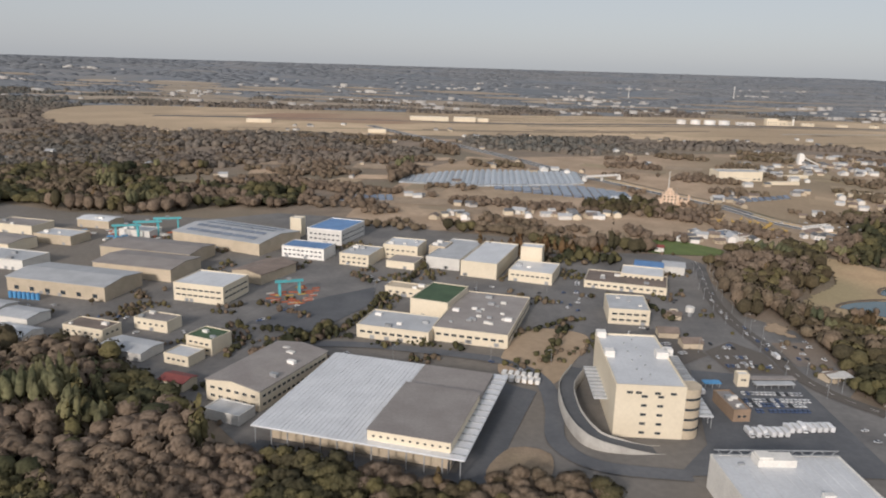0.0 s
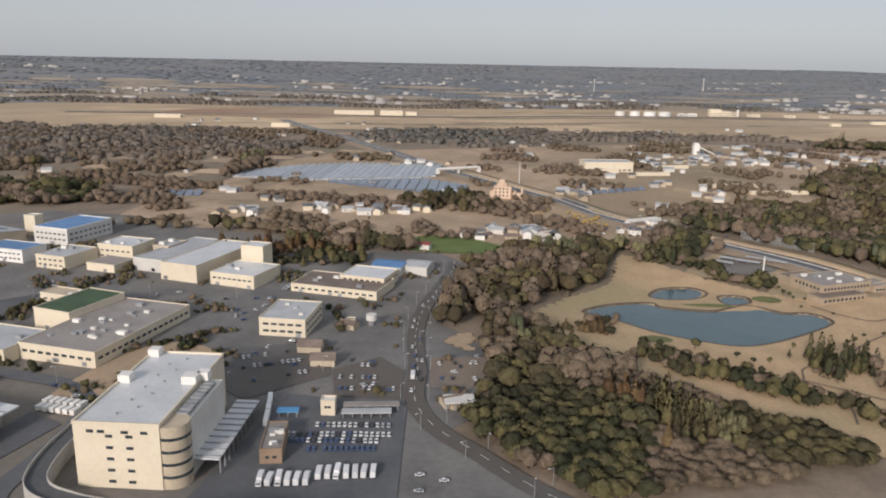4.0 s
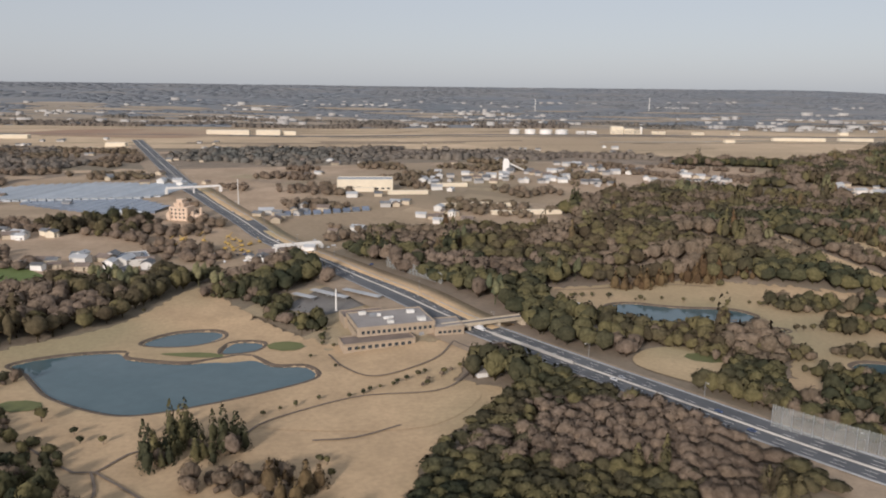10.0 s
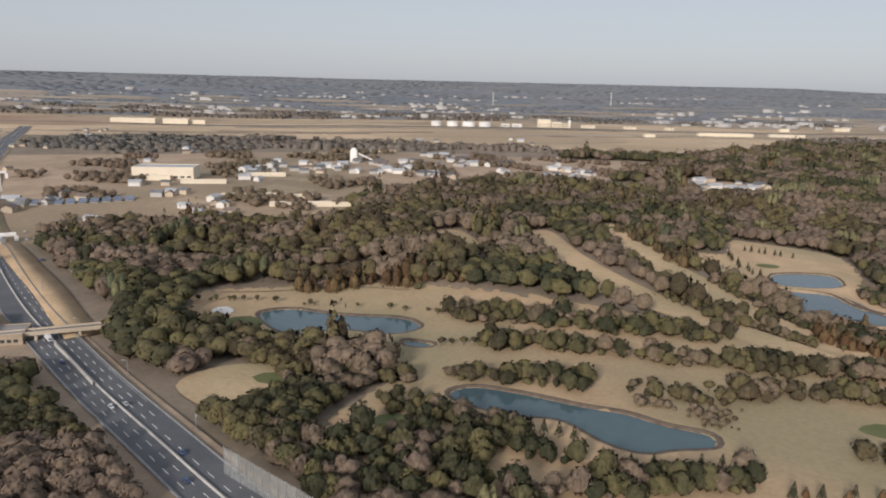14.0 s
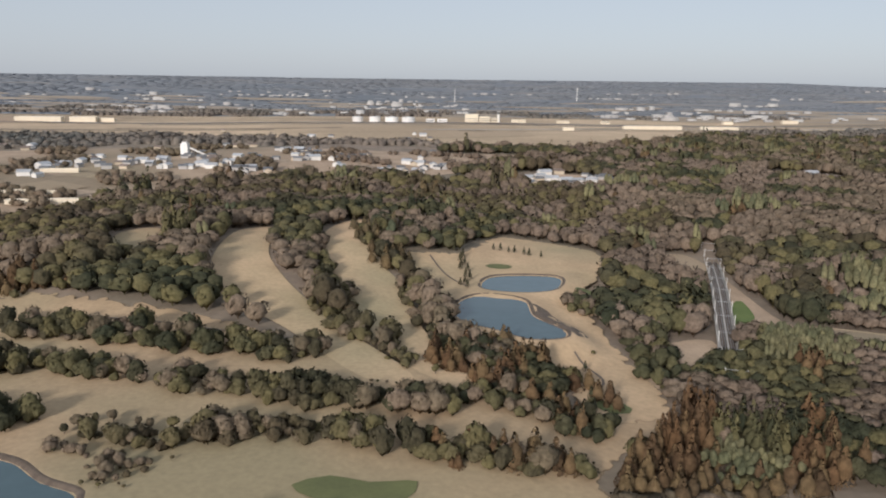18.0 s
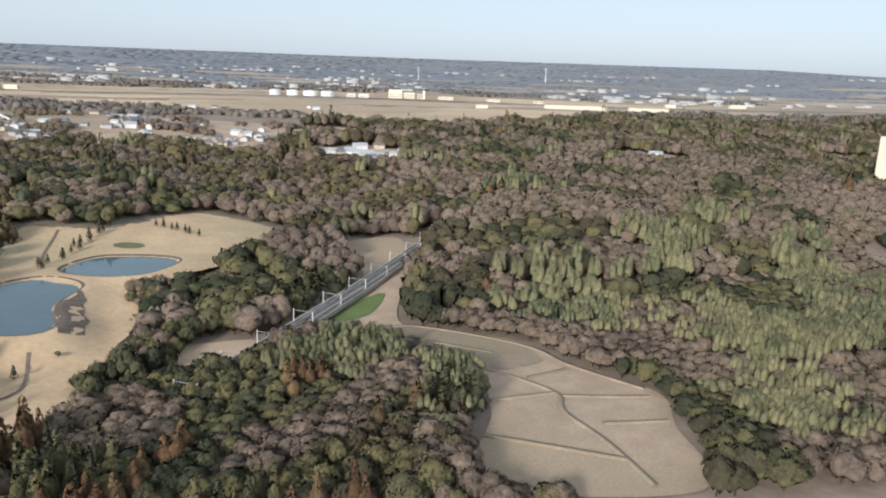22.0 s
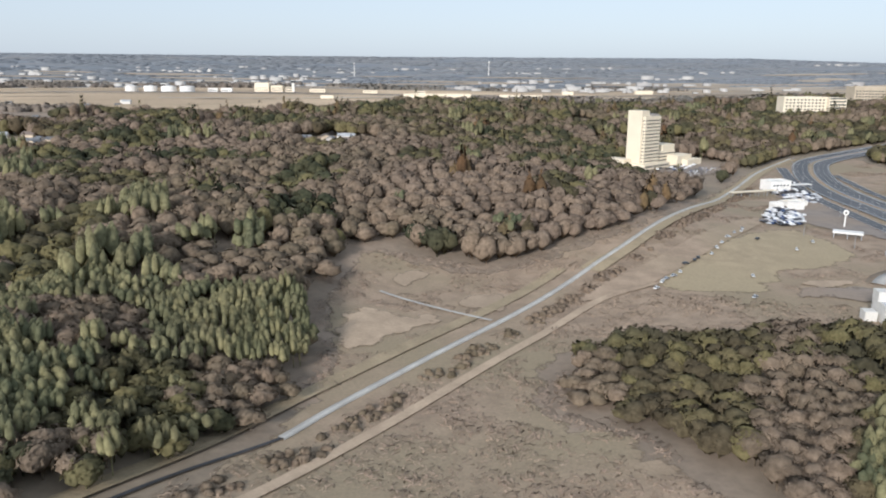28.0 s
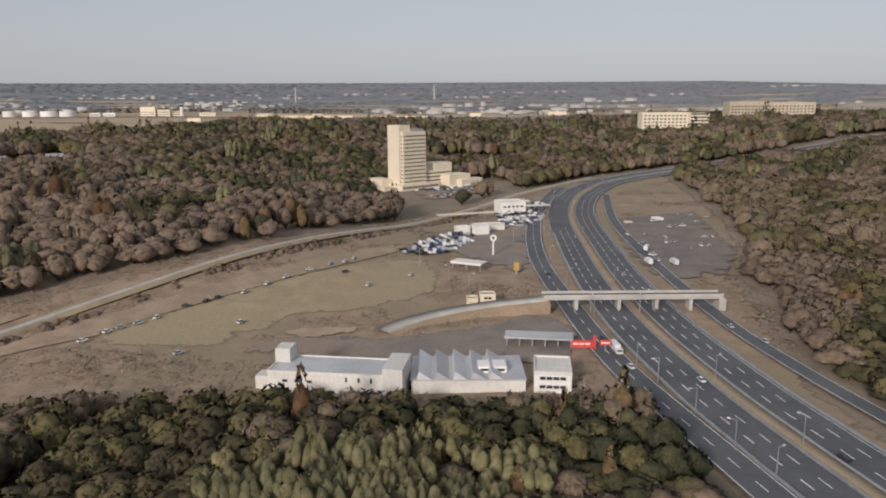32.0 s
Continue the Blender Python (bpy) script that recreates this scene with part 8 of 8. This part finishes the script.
for a, b, turn, fill in (((72, 284), (94, 293), 110, 0.6), ((74, 276), (97, 285), 110, 0.45), ((78, 266), (98, 275), 110, 0.4), ((107, 262), (124, 263), 92, 0.5), ((106, 270), (123, 271), 92, 0.45), ((112, 280), (121, 280), 92, 0.6),
                         ((136, 272), (149, 274), 100, 0.35), ((137, 284), (152, 288), 100, 0.35), ((-47, 239), (-33, 268), 0, 0.85), ((-74, 300), (-60, 324), 30, 0.35), ((38, 340), (60, 332), 70, 0.6), ((-30, 292), (-8, 286), 75, 0.5),
                         ((8, 345), (26, 338), 70, 0.6), ((-132, 300), (-110, 292), 75, 0.5), ((66, 350), (70, 370), 0, 0.5)):
    car_row(a, b, 1.8, turn, None, fill)



def lamp_post(x, y, h, turn=0.0):
    ob = holder("street_lamp", pose(x, y, zat(x, y) + 0.3, 0, 0, turn), "thin grey roadside lamp post", "street lamp", "roadside lamps")
    part("pole", tube("pole", STEEL, 0.11, -0.5, h, 0.07, seg=6), ob)
    part("arm", boxes("arm", STEEL, (0, -0.05, h - 0.1, 1.2, 0.05, h)), ob)
    part("head", boxes("head", PALE, (1.0, -0.14, h - 0.14, 1.6, 0.14, h + 0.02), bevel=0.03), ob)


for line, off, gap, h in ((EXP_B, 0.0, 30, 5.2), (EXP_B, 11.5, 34, 5.2), (EXP_C, -4.0, 30, 4.6), (ROAD_E, 4.2, 16, 5.0), (ROAD_E, -4.2, 16, 5.0), (EXP_A, -9.0, 45, 5.0)):
    q = np.array(smooth(line, gap))
    for i in range(1, len(q) - 1):
        dx, dy = q[i + 1] - q[i - 1]
        l = math.hypot(dx, dy)
        px, py = q[i][0] + dy / l * off, q[i][1] - dx / l * off
        if 150 < py < 900:
            lamp_post(px, py, h, vrng.uniform(0, 360))
for px, py in ((42, 262), (60, 268), (20, 264), (-16, 262), (-52, 258), (74, 262), (100, 274), (130, 300), (18, 345), (52, 350), (-30, 345), (1118, 630), (1124, 620), (1108, 650), (1140, 690)):
    lamp_post(px, py, 5.5, vrng.uniform(0, 360))
for group in (CARSET, LOTSET, [VAN, TRUCK]):
    for ob in group:
        for o in (*ob.children, ob):
            bpy.data.objects.remove(o)

# ---- woods ----
# near woods: the closest trees carry the finest foliage
x, y, rng = jitter(-250, 60, 1420, 900, 3.7, 1)
v = aside(x, y)
reach = np.interp(along(x, y), [0, 300, 700, 1100, 1250], [150, 132, 105, 70, 66])
for lo, hi, fine in ((0, 26, 2), (26, 999, 1)):
    near = seen(x, y) & (v > reach + lo) & (v <= reach + hi) & (v < 195)
    ok = near.copy()
    ok[near] = bare_of(x[near], y[near])
    plant(x[ok], y[ok], rng, fine, 2.7, 4.4)
# woods a little farther off
x, y, rng = jitter(-420, 60, 1500, 1100, 5.7, 2)
v = aside(x, y)
mid = seen(x, y) & (v >= 195) & (v < 480)
x, y = x[mid], y[mid]
ok = bare_of(x, y)
plant(x[ok], y[ok], rng, 0, 4.0, 5.8)
# distant woods, with clearings by chance
def open_land(x, y):
    return (0.6 * wave(x, y, 420, 21) + 0.5 * wave(x, y, 170, 22) + 0.62 * blob(x, y, 200, 700, 420) - 1.2 * blob(x, y, 900, 900, 330) - 0.6 * blob(x, y, -380, 800, 280) - 0.15
            - 0.9 * blob(x, y, 1500, 1100, 350))


x, y, rng = jitter(-700, 300, 1900, 1500, 7.2, 3)
v = aside(x, y)
far = seen(x, y) & (v >= 480) & (v < 760)
x, y = x[far], y[far]
ok = bare_of(x, y) & (open_land(x, y) < 0.1)
plant(x[ok], y[ok], rng, 0, 4.8, 6.8)
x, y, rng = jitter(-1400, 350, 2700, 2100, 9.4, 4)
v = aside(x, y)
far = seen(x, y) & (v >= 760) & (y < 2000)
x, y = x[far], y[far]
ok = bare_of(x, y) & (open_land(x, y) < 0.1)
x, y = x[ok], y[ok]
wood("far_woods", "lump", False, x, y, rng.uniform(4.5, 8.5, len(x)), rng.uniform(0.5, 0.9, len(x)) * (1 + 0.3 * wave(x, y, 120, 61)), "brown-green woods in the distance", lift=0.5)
# low woods out to the skyline, in the haze-blue leaf colour
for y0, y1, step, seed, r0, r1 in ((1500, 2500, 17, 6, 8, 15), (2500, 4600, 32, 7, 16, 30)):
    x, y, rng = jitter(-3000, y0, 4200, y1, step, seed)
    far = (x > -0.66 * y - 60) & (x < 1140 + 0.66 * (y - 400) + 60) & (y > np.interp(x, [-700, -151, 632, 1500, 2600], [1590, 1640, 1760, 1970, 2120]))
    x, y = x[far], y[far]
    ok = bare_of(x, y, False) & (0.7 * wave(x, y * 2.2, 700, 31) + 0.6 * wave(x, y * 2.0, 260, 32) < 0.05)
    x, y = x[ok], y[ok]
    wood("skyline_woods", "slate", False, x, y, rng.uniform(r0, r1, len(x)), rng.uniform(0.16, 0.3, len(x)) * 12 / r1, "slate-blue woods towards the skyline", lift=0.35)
# scattered trees on the farmland
x, y, rng = jitter(-560, 420, 700, 1080, 7.0, 9)
mix = wave(x, y, 110, 41) + 0.5 * wave(x, y, 45, 42)
west = (x < 20) & (y > 545) & (x > -0.62 * y) & ~inside(FARM, x, y)
ok = (inside(FARM, x, y) & (mix > 0.62 - 0.75 * blob(x, y, -240, 640, 170))) | (west & (mix > 0.15))
ok &= ~inside([(-45, 664), (28, 652), (60, 626), (128, 592), (165, 618), (140, 765), (40, 770), (-10, 748)], x, y)
for line, half in ROADS:
    ok &= near_line(line[::4], x, y) > half
x, y = x[ok], y[ok]
wood("farm_trees", "bare", False, x, y, rng.uniform(2.8, 4.6, len(x)), rng.uniform(0.65, 0.9, len(x)), "brown copses among the fields", lift=1.0)
KEEP_OPEN = [[(-60, 190), (20, 175), (176, 168), (176, 215), (150, 252), (104, 262), (66, 246), (30, 250), (-6, 255)], [(-75, 318), (-43, 359), (-23, 343), (-42, 306)]]
# trees and hedges in the gaps between the factories
x, y, rng = jitter(-170, 160, 200, 440, 2.5, 19)
ok = inside(INDUSTRY, x, y) & (wave(x, y, 40, 81) + 0.5 * wave(x, y, 15, 82) > 0.78)
for line, half in ROADS:
    ok &= near_line(line[::2] + line[-1:], x, y) > half + 0.6
for cx, cy, turn, hw, hd in FOOT:
    u, v = (x - cx) * math.cos(turn) + (y - cy) * math.sin(turn), (y - cy) * math.cos(turn) - (x - cx) * math.sin(turn)
    ok &= (abs(u) > hw + 1.6) | (abs(v) > hd + 1.6)
for poly in KEEP_OPEN:
    ok &= ~inside(poly, x, y)
x, y = x[ok], y[ok]
green = rng.random_sample(len(x)) < 0.55
for kind, take in (("evergreen", green), ("bare", ~green)):
    wood("yard_trees", kind, False, x[take], y[take], rng.uniform(0.7, 1.6, take.sum()), rng.uniform(0.8, 1.25, take.sum()), "small trees and hedges between factory yards", "trees", lift=0.9)
# dark bushes along the ditch beside the embankment path
x, y, rng = jitter(930, 440, 1130, 780, 2.0, 23)
ok = (abs(near_line(PATH_F, x, y) - 7.5) < 2.6) & (aside(x, y) < aside(np.interp(y, [q[1] for q in PATH_F], [q[0] for q in PATH_F]), y)) & (wave(x, y, 18, 83) > -0.25)
x, y = x[ok], y[ok]
wood("ditch_bushes", "bare", False, x, y, rng.uniform(0.8, 1.7, len(x)), rng.uniform(0.6, 1.0, len(x)), "brown bushes along a ditch", "bushes", lift=0.5)
# low brush on the scrub
x, y, rng = jitter(900, 400, 1260, 900, 2.3, 12)
ok = inside(SCRUB_LINE, x, y) & (wave(x, y, 60, 71) + 0.7 * wave(x, y, 22, 72) > -0.7 + 1.2 * np.clip((y - 640) / 120, 0, 1))
for poly in CLEAR:
    if poly is not SCRUB_CLEAR:
        ok &= ~inside(poly, x, y)
for line, half in ROADS:
    ok &= near_line(line[::4] + line[-1:], x, y) > half * 0.9
x, y = x[ok], y[ok]
wood("scrub_brush", "brush", False, x, y, rng.uniform(1.0, 2.3, len(x)), rng.uniform(0.2, 0.42, len(x)) * (1 + 0.4 * wave(x, y, 30, 73)), "low leafless pinkish-brown brush on scrubland", "bushes", lift=0.35)
